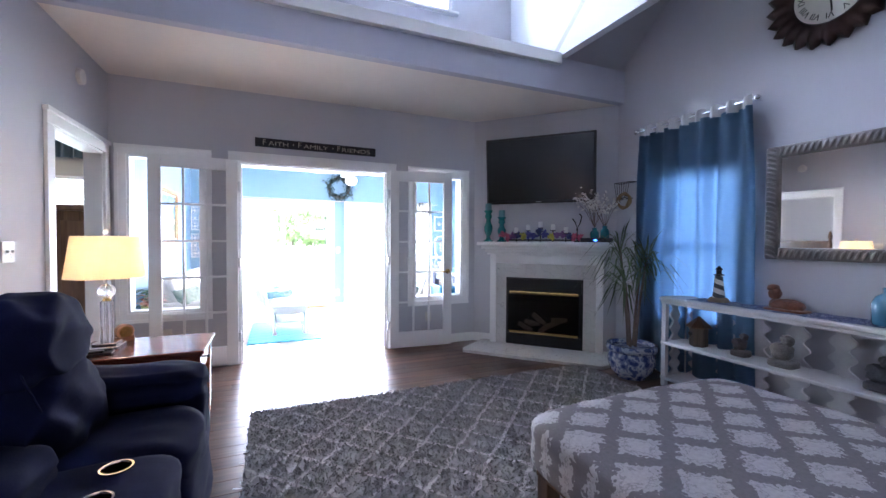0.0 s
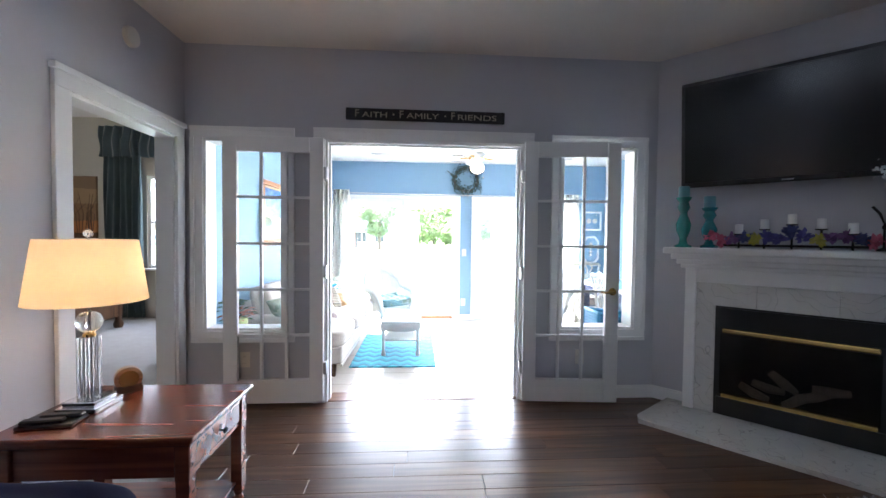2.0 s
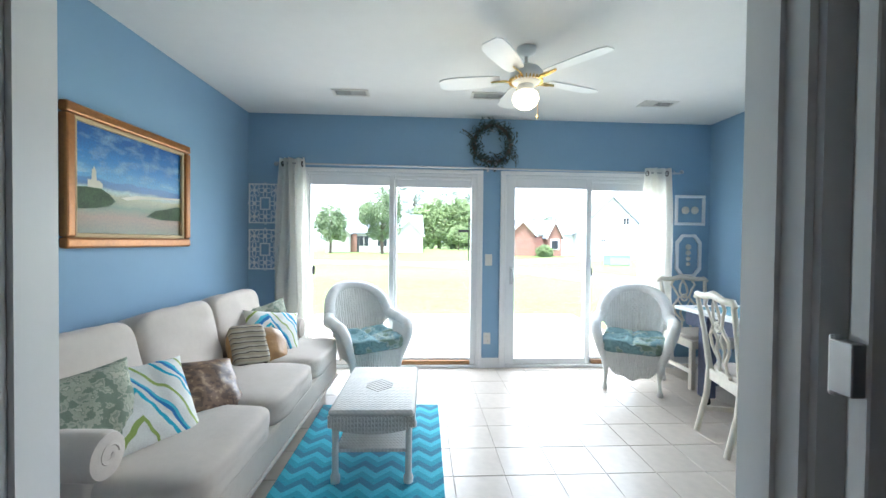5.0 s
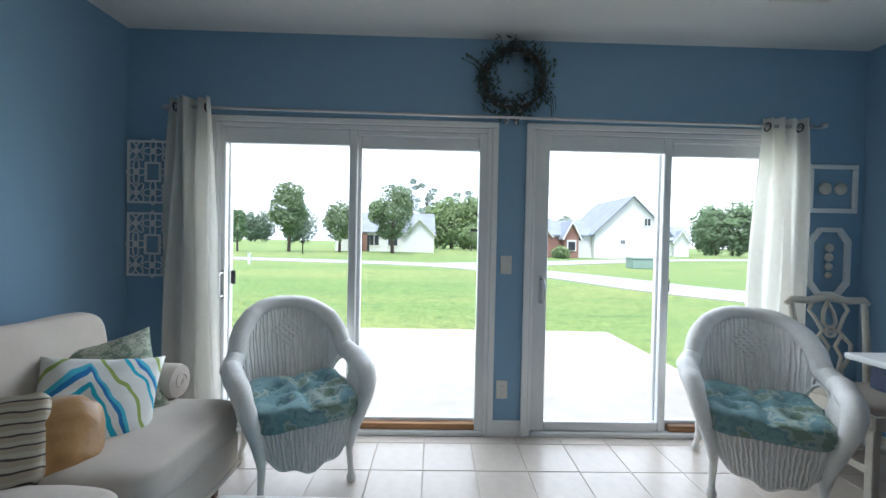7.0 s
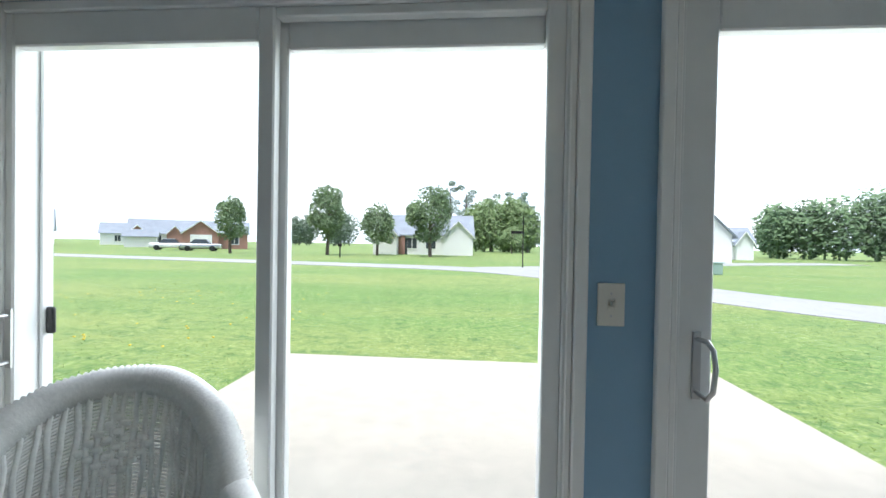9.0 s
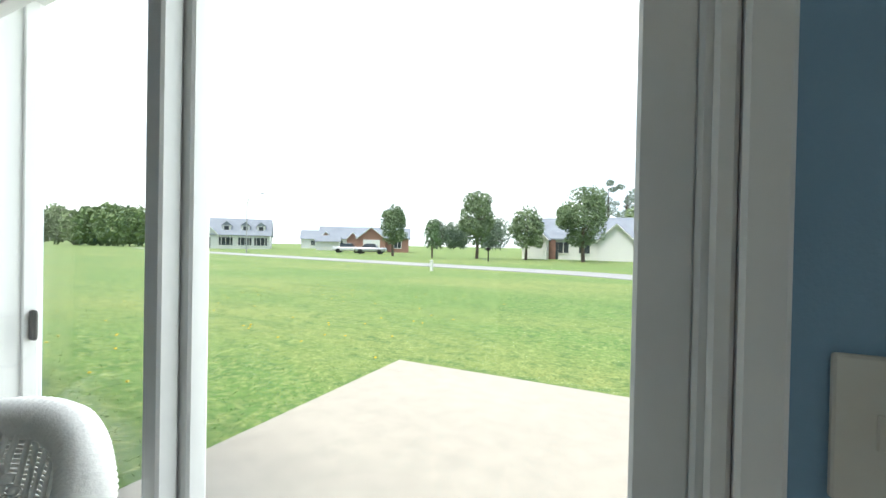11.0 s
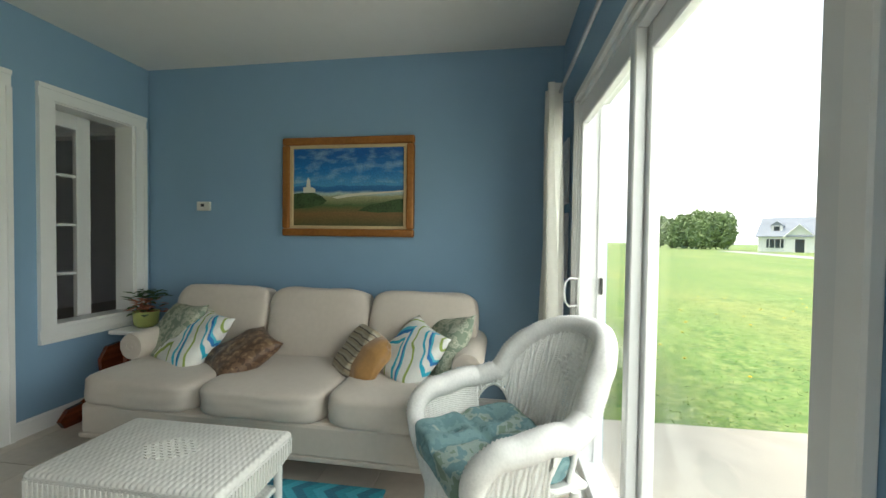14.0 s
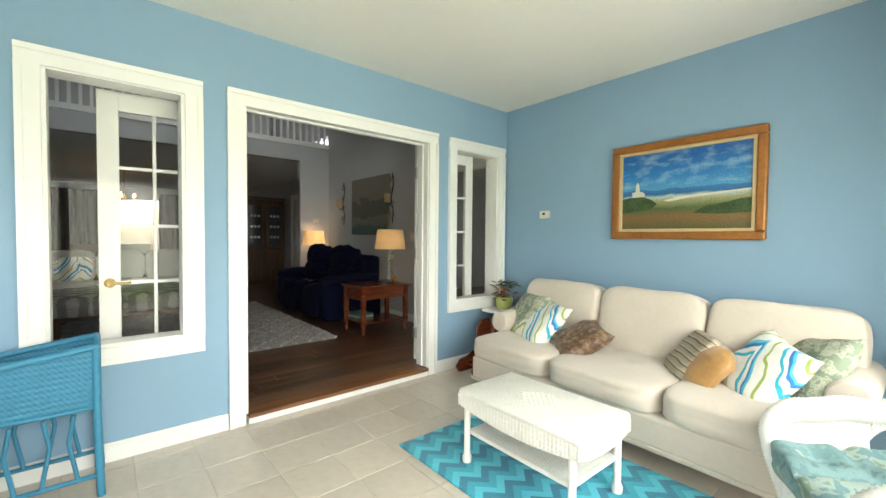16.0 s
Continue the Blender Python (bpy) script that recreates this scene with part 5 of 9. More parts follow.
# wicker armchair
M_CUSH = ramp_cloth("teal_floral_cushion", [(0, (0.13, 0.24, 0.26)), (0.36, (0.20, 0.33, 0.34)), (0.46, (0.15, 0.27, 0.29)), (0.55, (0.31, 0.39, 0.36)), (0.62, (0.19, 0.27, 0.21))], lambda n, l: damask(n, l, 11))


def weave(name, ob, at, warps, wefts, keep, thick=0.0046, face=1):
    """Woven cane: upright ribs proud on one face of a close weave; at(u, v) gives point and normal."""
    vs, fs = [], []

    def strip(pts, nrms, w, side):
        k0 = len(vs)
        for p, nr, sd in zip(pts, nrms, side):
            vs.extend([p + sd * w + nr * -0.002, p + nr * w, p - sd * w + nr * -0.002, p - nr * w])
        for q in range(len(pts) - 1):
            a = k0 + 4 * q
            for e in range(4):
                fs.append((a + e, a + (e + 1) % 4, a + 4 + (e + 1) % 4, a + 4 + e))

    for i in range(warps):
        u = (i + 0.5) / warps
        run = []
        for j in range(17):
            v = j / 16
            if keep(u, v):
                wave = 0.14 / warps * math.sin(9 * v + 2.3 * i) + 0.08 / warps * math.sin(23 * v + 5.1 * i)
                p, nr = at(u + wave, v)
                p2, _ = at(u + wave + 0.004, v)
                run.append((p + nr * (0.005 * face), nr, (p2 - p).normalized()))
            if run and (j == 16 or not keep(u, v)):
                if len(run) > 1:
                    strip([r[0] for r in run], [r[1] for r in run], thick * 1.7, [r[2] for r in run])
                run = []
    steps = warps * 2
    for j in range(wefts):
        v = (j + 0.5) / wefts
        run = []
        for i in range(steps + 1):
            u = i / steps
            ok = keep(u, v)
            if ok:
                p, nr = at(u, v)
                off = thick * 0.9 * math.sin(math.pi * (u * warps - 0.5) + math.pi * j) * (1 if i % 2 else 0.0)
                run.append((p + nr * off, nr, Vector((0, 0, 1))))
            if run and (i == steps or not ok):
                if len(run) > 1:
                    strip([r[0] for r in run], [r[1] for r in run], thick, [r[2] for r in run])
                run = []
    me = bpy.data.meshes.new(name)
    me.from_pydata([tuple(p) for p in vs], [], fs)
    me.materials.append(M_CANE)
    for p in me.polygons:
        p.use_smooth = True
    pt = new(name, me)
    pt.parent = ob
    return tagged(pt, kind="stuff")


M_CANE = material("white_cane", (0.86, 0.85, 0.82), 0.65, vary=0.12, scale=25, bump=0.2, bscale=160)


def wicker_chair(m, label):
    """Round-backed armchair; it looks along local -y."""
    ob = thing("wicker_armchair", label, "armchair", m @ Matrix.Scale(0.98, 4), "wicker armchairs")

    def rim(a):
        t = abs(a) / radians(60)
        if t < 1:
            return 0.612 + 0.238 * (1 - t ** 2.4) ** 0.66
        return 0.572 + 0.040 * max(0.0, 1 - (t - 1) / 0.43) ** 2

    def shell(a, z):
        lean = max(0.0, z - 0.36) * 0.34 * max(0.0, math.cos(a))
        wide = 0.285 + 0.035 * min(1.0, max(0.0, (z - 0.34) / 0.3))
        return Vector((wide * math.sin(a), 0.0 + 0.26 * math.cos(a) + lean, z))

    # thick wrapped roll: up from the front post, over the arm and round the back
    half = [Vector(p) for p in ((0.212, -0.215, 0.18), (0.232, -0.238, 0.29), (0.268, -0.258, 0.41), (0.292, -0.25, 0.495), (0.308, -0.19, 0.548), (0.318, -0.10, 0.560), (0.325, -0.01, 0.578))]
    rad = [0.020, 0.028, 0.037, 0.044, 0.047, 0.048, 0.049]
    for k in range(1, 15):
        a = radians(86 - 86 * k / 14)
        p = shell(a, rim(a))
        half.append(p + Vector((0.02 * math.sin(a), 0.015 * math.cos(a), 0)))
        rad.append(0.050 - 0.008 * k / 14)
    ctrl = half + [Vector((-p.x, p.y, p.z)) for p in half[-2::-1]]
    rads = rad + rad[-2::-1]
    path, rr = [], []
    for i in range(len(ctrl) - 1):
        p0, p1, p2, p3 = ctrl[max(i - 1, 0)], ctrl[i], ctrl[i + 1], ctrl[min(i + 2, len(ctrl) - 1)]
        n = max(2, int((p2 - p1).length / 0.0062))
        for k in range(n):
            t = k / n
            path.append(0.5 * (2 * p1 + (p2 - p0) * t + (2 * p0 - 5 * p1 + 4 * p2 - p3) * t * t + (3 * p1 - p0 - 3 * p2 + p3) * t ** 3))
            rr.append(rads[i] * (1 - t) + rads[i + 1] * t + (0.0032 if len(path) % 2 else -0.0032) + 0.003 * noise.noise(path[-1] * 18))
    bm = bmesh.new()
    tube(bm, path, rr, 14)
    part("arm_roll", bm, M_CANE, ob, smooth=180)

    # woven back: full height behind the seat, shorter over the openings beside it
    A = radians(84)

    def at_back(u, v):
        a = -A + 2 * A * u
        lo = 0.345
        z = lo + (rim(a) - lo) * v
        return shell(a, z), Vector((math.sin(a), math.cos(a), 0))

    def keep_back(u, v):
        a = abs(math.degrees(-A + 2 * A * u))
        z = 0.345 + (rim(radians(a)) - 0.345) * v
        if a < 51:
            return True
        return z > 0.545 - 0.0009 * (a - 66) ** 2 * 0.35
    weave("woven_back", ob, at_back, 36, 58, keep_back, face=-1)
    for s in (-1, 1):
        bm = bmesh.new()
        a = s * radians(51)
        tube(bm, [shell(a, 0.335), shell(a, 0.5), shell(a, 0.66), shell(a, rim(a) - 0.01)], 0.011, 8)
        part("back_post", bm, M_CANE, ob, smooth=60)
        bm = bmesh.new()
        tube(bm, [shell(s * radians(d), 0.545 - 0.00032 * (d - 66) ** 2) for d in range(51, 86, 3)], 0.009, 6)
        part("opening_edge", bm, M_CANE, ob, smooth=60)
        # woven side below the arm

        def at_side(u, v, s=s):
            y = -0.225 + 0.305 * u
            bottom = 0.20 + 0.06 * math.sin(math.pi * u)
            z = bottom + (0.57 - bottom) * v
            x = 0.216 + 0.10 * max(0.0, (z - 0.2) / 0.4)
            return Vector((s * x, y, z)), Vector((s, 0, 0))

        def keep_side(u, v):
            y = -0.235 + 0.315 * u
            return v < 0.42 or y < 0.045
        weave("woven_side", ob, at_side, 13, 40, keep_side)
    # diamond of raised weave
    bm = bmesh.new()
    for i in range(-4, 5):
        for j in range(-4, 5):
            if abs(i) + abs(j) <= 4 and (i + j) % 2 == 0:
                p = shell(i * 0.062, 0.69 + j * 0.019)
                puff(bm, 0.024, 0.016, 0.02, Matrix.Translation((p.x, p.y - 0.008, p.z)), 2.5, 4)
    part("diamond_weave", bm, M_CANE, ob, smooth=180)

    # apron with a scalloped hem
    def hem(u):
        return 0.135 + 0.085 * abs(2 * u - 1) ** 2.2 + 0.012 * math.cos(6 * math.pi * u)

    def at_apron(u, v):
        y = -0.225 - 0.05 * math.sin(math.pi * u)
        x = (2 * u - 1) * (0.205 + 0.05 * v)
        return Vector((x, y, hem(u) + (0.352 - hem(u)) * v)), Vector((0, -1, 0))
    weave("apron", ob, at_apron, 24, 24, lambda u, v: True)
    bm = bmesh.new()
    tube(bm, [at_apron(k / 24, 0)[0] for k in range(25)], 0.009, 6)
    part("apron_hem", bm, M_CANE, ob, smooth=60)
    part("seat", bbox(-0.25, 0.25, -0.225, 0.235, 0.318, 0.345, 0.012), M_WHITEPAINT, ob)
    for sx, sy in ((-1, -1), (1, -1), (-1, 1), (1, 1)):
        bm = bmesh.new()
        fx, fy = sx * (0.212 if sy < 0 else 0.25), -0.215 if sy < 0 else 0.17
        kick = 0.02 if sy < 0 else 0.11
        tube(bm, [(fx, fy, 0.215 if sy < 0 else 0.33), (fx, fy + sy * kick * 0.1, 0.15), (fx * 1.02, fy + sy * kick * 0.6, 0.07), (fx * 1.03, fy + sy * kick * 0.9, 0.04), (fx * 1.03, fy + sy * kick, 0.022), (fx * 1.03, fy + sy * kick, 0.0)], [0.021, 0.019, 0.015, 0.018, 0.026, 0.022], 10)
        part("leg", bm, M_WHITEPAINT, ob, smooth=60)
    bm = bmesh.new()
    vs = puff(bm, 0.50, 0.48, 0.125, None, 6.5, 30, wrinkle=0.012, seed=2)
    for v in bm.verts:
        if v.co.z > 0:
            dip = 0.0
            for bx in (-0.125, 0.125):
                for by in (-0.10, 0.10):
                    d = math.hypot(v.co.x - bx, v.co.y - by)
                    dip += 0.058 * math.exp(-(d / 0.05) ** 2)
            dip += 0.028 * math.exp(-(v.co.x / 0.025) ** 2) + 0.028 * math.exp(-(v.co.y / 0.025) ** 2)
            v.co.z -= min(dip, 0.06)
    cu = part("cushion", bm, M_CUSH, ob, "tufted teal floral cushion", 180)
    cu.location = (0, -0.055, 0.412)
    cu.rotation_euler = (radians(3), 0, 0)
    for bx in (-0.125, 0.125):
        for by in (-0.10, 0.10):
            bm = bmesh.new()
            puff(bm, 0.028, 0.028, 0.014, Matrix.Translation((bx, by, 0.022)), 2.4, 6)
            part("button", bm, M_CUSH, cu, smooth=180)
    return ob


wicker_chair(pose(0.255, 7.01, SF, 0, 0, 30), "white wicker armchair with teal cushion before the sliding door")
wicker_chair(pose(2.65, 6.90, SF, 0, 0, -30), "white wicker armchair with teal cushion beside the dining table")


def coffee_table():
    ob = thing("wicker_coffee_table", "white wicker coffee table with a lower shelf", "coffee table", pose(0.495, 5.79, SF + 0.011, 0, 0, -1.0))
    hx, hy, zt = 0.22, 0.37, 0.395
    bm = bbox(-hx, hx, -hy, hy, zt - 0.035, zt, 0.02, 3)
    t = part("top", bm, M_WICKER, ob, smooth=50)
    uv_by(t.data, lambda c: (c.x * 34, c.y * 44))
    bm = bmesh.new()
    for i in range(-5, 6):
        for j in range(-7, 8):
            if abs(i) / 5.5 + abs(j) / 7.5 <= 1 and (i + j) % 2 == 0:
                box(bm, i * 0.017 - 0.008, i * 0.017 + 0.008, j * 0.017 - 0.0075, j * 0.017 + 0.0075, zt - 0.002, zt + 0.004)
    part("diamond_weave", bm, M_WHITEPAINT, ob)
    for sgn, ax in ((-1, 0), (1, 0), (-1, 1), (1, 1)):
        bm = bmesh.new()
        L = hx if ax else hy
        prev, M = None, 24
        for i in range(M + 1):
            u = -1 + 2 * i / M
            hem = zt - 0.125 + 0.035 * abs(u) ** 2.2
            off = sgn * ((hy if ax else hx) - 0.008)
            p = [(u * L, off, hem), (u * L, off, zt - 0.03)] if ax else [(off, u * L, hem), (off, u * L, zt - 0.03)]
            q = [Vector(a) + (Vector((0, -sgn * 0.012, 0)) if ax else Vector((-sgn * 0.012, 0, 0))) for a in p]
            row = [bm.verts.new(p[0]), bm.verts.new(p[1]), bm.verts.new(q[1]), bm.verts.new(q[0])]
            if prev:
                for k in range(4):
                    bm.faces.new((prev[k], row[k], row[(k + 1) % 4], prev[(k + 1) % 4]))
            prev = row
        a = part("apron", bm, M_WICKER, ob, smooth=40)
        uv_by(a.data, lambda c: ((c.x + c.y) * 48, c.z * 42))
        bm = bmesh.new()
        for k in range(25 if ax else 35):
            u = -0.94 + 1.88 * k / (24 if ax else 34)
            off = sgn * ((hy if ax else hx) - 0.004)
            z0 = zt - 0.118 + 0.035 * abs(u) ** 2.2
            pp = [(u * L, off, z0), (u * L, off, zt - 0.035)] if ax else [(off, u * L, z0), (off, u * L, zt - 0.035)]
            tube(bm, pp, 0.0035, 5)
        part("apron_weave", bm, M_WHITEPAINT, ob, kind="stuff")
    for sx in (-1, 1):
        for sy in (-1, 1):
            bm = bmesh.new()
            lathe(bm, [(0.024, 0), (0.026, 0.03), (0.017, 0.05), (0.017, zt - 0.03)], 10, Matrix.Translation((sx * (hx - 0.03), sy * (hy - 0.05), 0)))
            part("leg", bm, M_WHITEPAINT, ob, smooth=40)
    s = part("lower_shelf", bbox(-hx + 0.03, hx - 0.03, -hy + 0.05, hy - 0.05, 0.155, 0.175, 0.006), M_WICKER, ob)
    uv_by(s.data, lambda c: (c.x * 55, c.y * 34))
    return ob


coffee_table()


def chevron(n, l):
    o = xyz(n, l)
    zig = calc(n, l, "PINGPONG", calc(n, l, "MULTIPLY", o[0], 1.0), 0.075)
    return calc(n, l, "FRACT", calc(n, l, "MULTIPLY", calc(n, l, "ADD", o[1], zig), 6.2))


M_CHEV = ramp_cloth("chevron_pile", [(0, (0.001, 0.19, 0.31)), (0.34, (0.004, 0.33, 0.47)), (0.67, (0.04, 0.49, 0.63))], chevron, 0.95, 0.8)
M_CHEV.node_tree.nodes["Principled BSDF"].inputs["Sheen Weight"].default_value = 0.3
_bm = bbox(-0.44, 0.44, -0.695, 0.695, 0.0, 0.012, 0.004, 1)
solid("chevron_rug", _bm, M_CHEV, "turquoise chevron rug under the coffee table", "rug", pose(0.43, 5.785, SF, 0, 0, -0.6))


def painting_sea():
    """Framed seascape: sky with clouds, a strip of surf, dunes with a pale lighthouse."""
    m = pose(-0.998, 5.905, 1.51, 0, 0, 88.4)
    ob = thing("seascape_painting", "framed oil painting of dunes and sea", "painting", m)
    w, h, f = 1.0, 0.72, 0.056
    gold = material("gilt_wood", (0.33, 0.13, 0.03), 0.35, 0.35, vary=0.25, scale=14, bump=0.4, bscale=50, stretch=(1, 1, 1))
    for nm, x0, x1, z0, z1 in (("frame_side", -w / 2, -w / 2 + f, -h / 2 + f, h / 2 - f), ("frame_side", w / 2 - f, w / 2, -h / 2 + f, h / 2 - f), ("frame_rail", -w / 2, w / 2, h / 2 - f, h / 2), ("frame_rail", -w / 2, w / 2, -h / 2, -h / 2 + f)):
        bm = bbox(x0, x1, -0.045, 0, z0, z1, 0.012, 2)
        part(nm, bm, gold, ob)
    i = 0.022
    for x0, x1, z0, z1 in ((-w / 2 + f, w / 2 - f, h / 2 - f - i, h / 2 - f), (-w / 2 + f, w / 2 - f, -h / 2 + f, -h / 2 + f + i), (-w / 2 + f, -w / 2 + f + i, -h / 2 + f + i, h / 2 - f - i), (w / 2 - f - i, w / 2 - f, -h / 2 + f + i, h / 2 - f - i)):
        part("liner", bbox(x0, x1, -0.03, -0.01, z0, z1, 0.003, 1), material("linen_liner", (0.55, 0.42, 0.24), 0.8), ob)
    mt = bpy.data.materials.new("seascape_canvas")
    mt.use_nodes = True
    n, l = mt.node_tree.nodes, mt.node_tree.links
    o = xyz(n, l, (1, 1, 1), 0.05, 7.0)
    v = calc(n, l, "ADD", calc(n, l, "MULTIPLY", o[2], 1.9), 0.5)
    cr = n.new("ShaderNodeValToRGB")
    els = cr.color_ramp.elements
    stops = [(0.0, (0.08, 0.09, 0.03)), (0.18, (0.20, 0.11, 0.04)), (0.30, (0.06, 0.11, 0.035)), (0.42, (0.32, 0.31, 0.16)), (0.465, (0.40, 0.52, 0.50)), (0.50, (0.02, 0.12, 0.30)), (0.555, (0.03, 0.16, 0.38)), (0.57, (0.07, 0.29, 0.52)), (0.78, (0.012, 0.17, 0.45)), (1.0, (0.004, 0.10, 0.34))]
    while len(els) < len(stops):
        els.new(0.5)
    for e, (p, c) in zip(els, stops):
        e.position, e.color = p, (*c, 1)
    l.new(v, cr.inputs["Fac"])
    cl = n.new("ShaderNodeTexNoise")
    cl.inputs["Scale"].default_value, cl.inputs["Detail"].default_value = 1.0, 4
    mp, co = n.new("ShaderNodeMapping"), n.new("ShaderNodeTexCoord")
    mp.inputs["Scale"].default_value = (7, 7, 17)
    l.new(co.outputs["Object"], mp.inputs["Vector"])
    l.new(mp.outputs[0], cl.inputs["Vector"])
    up = calc(n, l, "GREATER_THAN", v, 0.60)
    soft = n.new("ShaderNodeMapRange")
    soft.inputs["From Min"].default_value, soft.inputs["From Max"].default_value = 0.48, 0.68
    l.new(cl.outputs["Fac"], soft.inputs["Value"])
    fac = calc(n, l, "MULTIPLY", calc(n, l, "MULTIPLY", soft.outputs[0], up), 0.5)
    mx = n.new("ShaderNodeMix")
    mx.data_type = "RGBA"
    l.new(fac, mx.inputs["Factor"])
    l.new(cr.outputs["Color"], mx.inputs[6])
    mx.inputs[7].default_value = (0.36, 0.54, 0.64, 1)
    sp = n.new("ShaderNodeTexNoise")
    sp.inputs["Scale"].default_value = 90
    sc = n.new("ShaderNodeVectorMath")
    sc.operation = "SCALE"
    l.new(co.outputs["Object"], sp.inputs["Vector"])
    l.new(mx.outputs[2], sc.inputs[0])
    l.new(calc(n, l, "ADD", sp.outputs["Fac"], 0.5), sc.inputs["Scale"])
    b = n["Principled BSDF"]
    b.inputs["Roughness"].default_value = 0.4
    l.new(sc.outputs[0], b.inputs["Base Color"])
    part("canvas", bbox(-w / 2 + f, w / 2 - f, -0.012, -0.004, -h / 2 + f, h / 2 - f), mt, ob, "painted blue sky, surf and dune grass")
    pale = material("painted_cream", (0.65, 0.62, 0.5), 0.6)
    dune = material("painted_dune", (0.045, 0.085, 0.03), 0.7, vary=0.7, scale=28)

    def brush(nm, pts, mat, y):
        bm = bmesh.new()
        bm.faces.new([bm.verts.new((x, y, z)) for x, z in pts])
        part(nm, bm, mat, ob)

    brush("painted_dune", [(-0.43, -0.16), (-0.30, -0.15), (-0.20, -0.13), (-0.16, -0.10), (-0.20, -0.065), (-0.26, -0.04), (-0.36, -0.04), (-0.43, -0.05)], dune, -0.0135)
    brush("painted_dune", [(0.08, -0.17), (0.22, -0.185), (0.43, -0.18), (0.43, -0.085), (0.36, -0.09), (0.27, -0.11), (0.16, -0.13)], dune, -0.0135)
    brush("painted_lighthouse", [(-0.325, -0.04), (-0.285, -0.04), (-0.292, 0.05), (-0.305, 0.075), (-0.318, 0.05)], pale, -0.014)
    brush("painted_cottage", [(-0.345, -0.04), (-0.25, -0.04), (-0.25, -0.015), (-0.27, 0.0), (-0.345, 0.0)], pale, -0.0142)
    brush("painted_surf", [(-0.12, -0.075), (0.0, -0.05), (0.43, -0.025), (0.43, -0.035), (0.05, -0.065), (-0.08, -0.085)], pale, -0.014)
    return ob


painting_sea()


def ceiling_fan(x, y, z, label, light):
    ob = thing("ceiling_fan", label, "ceiling fan", Matrix.Translation((x, y, z)))
    white = material("fan_white", (0.74, 0.74, 0.72), 0.35, vary=0.03)
    bm = bmesh.new()
    lathe(bm, [(0.03, 0), (0.062, -0.005), (0.058, -0.035), (0.02, -0.06)], 24)
    part("canopy", bm, white, ob, smooth=50)
    bm = bmesh.new()
    lathe(bm, [(0.012, -0.05), (0.012, -0.15)], 12)
    part("downrod", bm, white, ob, smooth=50)
    bm = bmesh.new()
    lathe(bm, [(0.03, -0.12), (0.085, -0.135), (0.105, -0.16), (0.105, -0.20), (0.085, -0.225), (0.05, -0.24)], 28)
    part("motor", bm, white, ob, smooth=50)
    bm = bmesh.new()
    for k in range(28):
        a = 2 * math.pi * k / 28
        box(bm, -0.003, 0.003, 0.085, 0.108, -0.222, -0.205, Matrix.Rotation(a, 4, "Z"))
    part("motor_vents", bm, M_BRASS, ob)
    bm = bmesh.new()
    lathe(bm, [(0.05, -0.235), (0.055, -0.25), (0.05, -0.275), (0.03, -0.285)], 20)
    part("light_fitter", bm, white, ob, smooth=50)
    bm = bmesh.new()
    lathe(bm, [(0.035, -0.27), (0.075, -0.29), (0.085, -0.325), (0.072, -0.36), (0.04, -0.385), (0.01, -0.392)], 24)
    gl = part("globe", bm, glow("frosted_globe", (1.0, 0.80, 0.50), light, (0.9, 0.85, 0.75)), ob, "lit frosted glass globe", 60)
    gl.visible_shadow = False
    for k in range(5):
        a = 2 * math.pi * k / 5 + 0.35
        bm = bmesh.new()
        prof = [(0.16, 0.045), (0.22, 0.058), (0.42, 0.068), (0.52, 0.064), (0.56, 0.04)]
        top, low = [], []
        for z, arr in ((-0.192, top), (-0.199, low)):
            for s in (1, -1):
                for u, w in (prof if s > 0 else prof[::-1]):
                    arr.append(bm.verts.new((u, s * w, z + s * w * 0.18)))
        bm.faces.new(top)
        bm.faces.new(low[::-1])
        for i in range(len(top)):
            j = (i + 1) % len(top)
            bm.faces.new((top[i], low[i], low[j], top[j]))
        bl = part("blade", bm, white, ob)
        bl.rotation_euler = (0, 0, a)
        bm = bmesh.new()
        tube(bm, [(0.08, 0, -0.21), (0.14, 0.012, -0.206), (0.22, 0.0, -0.202)], [0.01, 0.014, 0.012], 6, flat=0.4)
        ar = part("blade_iron", bm, M_BRASS, ob)
        ar.rotation_euler = (0, 0, a)
    bm = bmesh.new()
    tube(bm, [(0.07, -0.03, -0.27), (0.07, -0.03, -0.43)], 0.0015, 5)
    lathe(bm, [(0.003, -0.46), (0.007, -0.45), (0.003, -0.43)], 8, Matrix.Translation((0.07, -0.03, 0)))
    part("pull_chain", bm, M_BRASS, ob)
    return ob


ceiling_fan(1.39, 5.93, SC + 0.004, "white five-blade ceiling fan with a lit globe", 1.2)


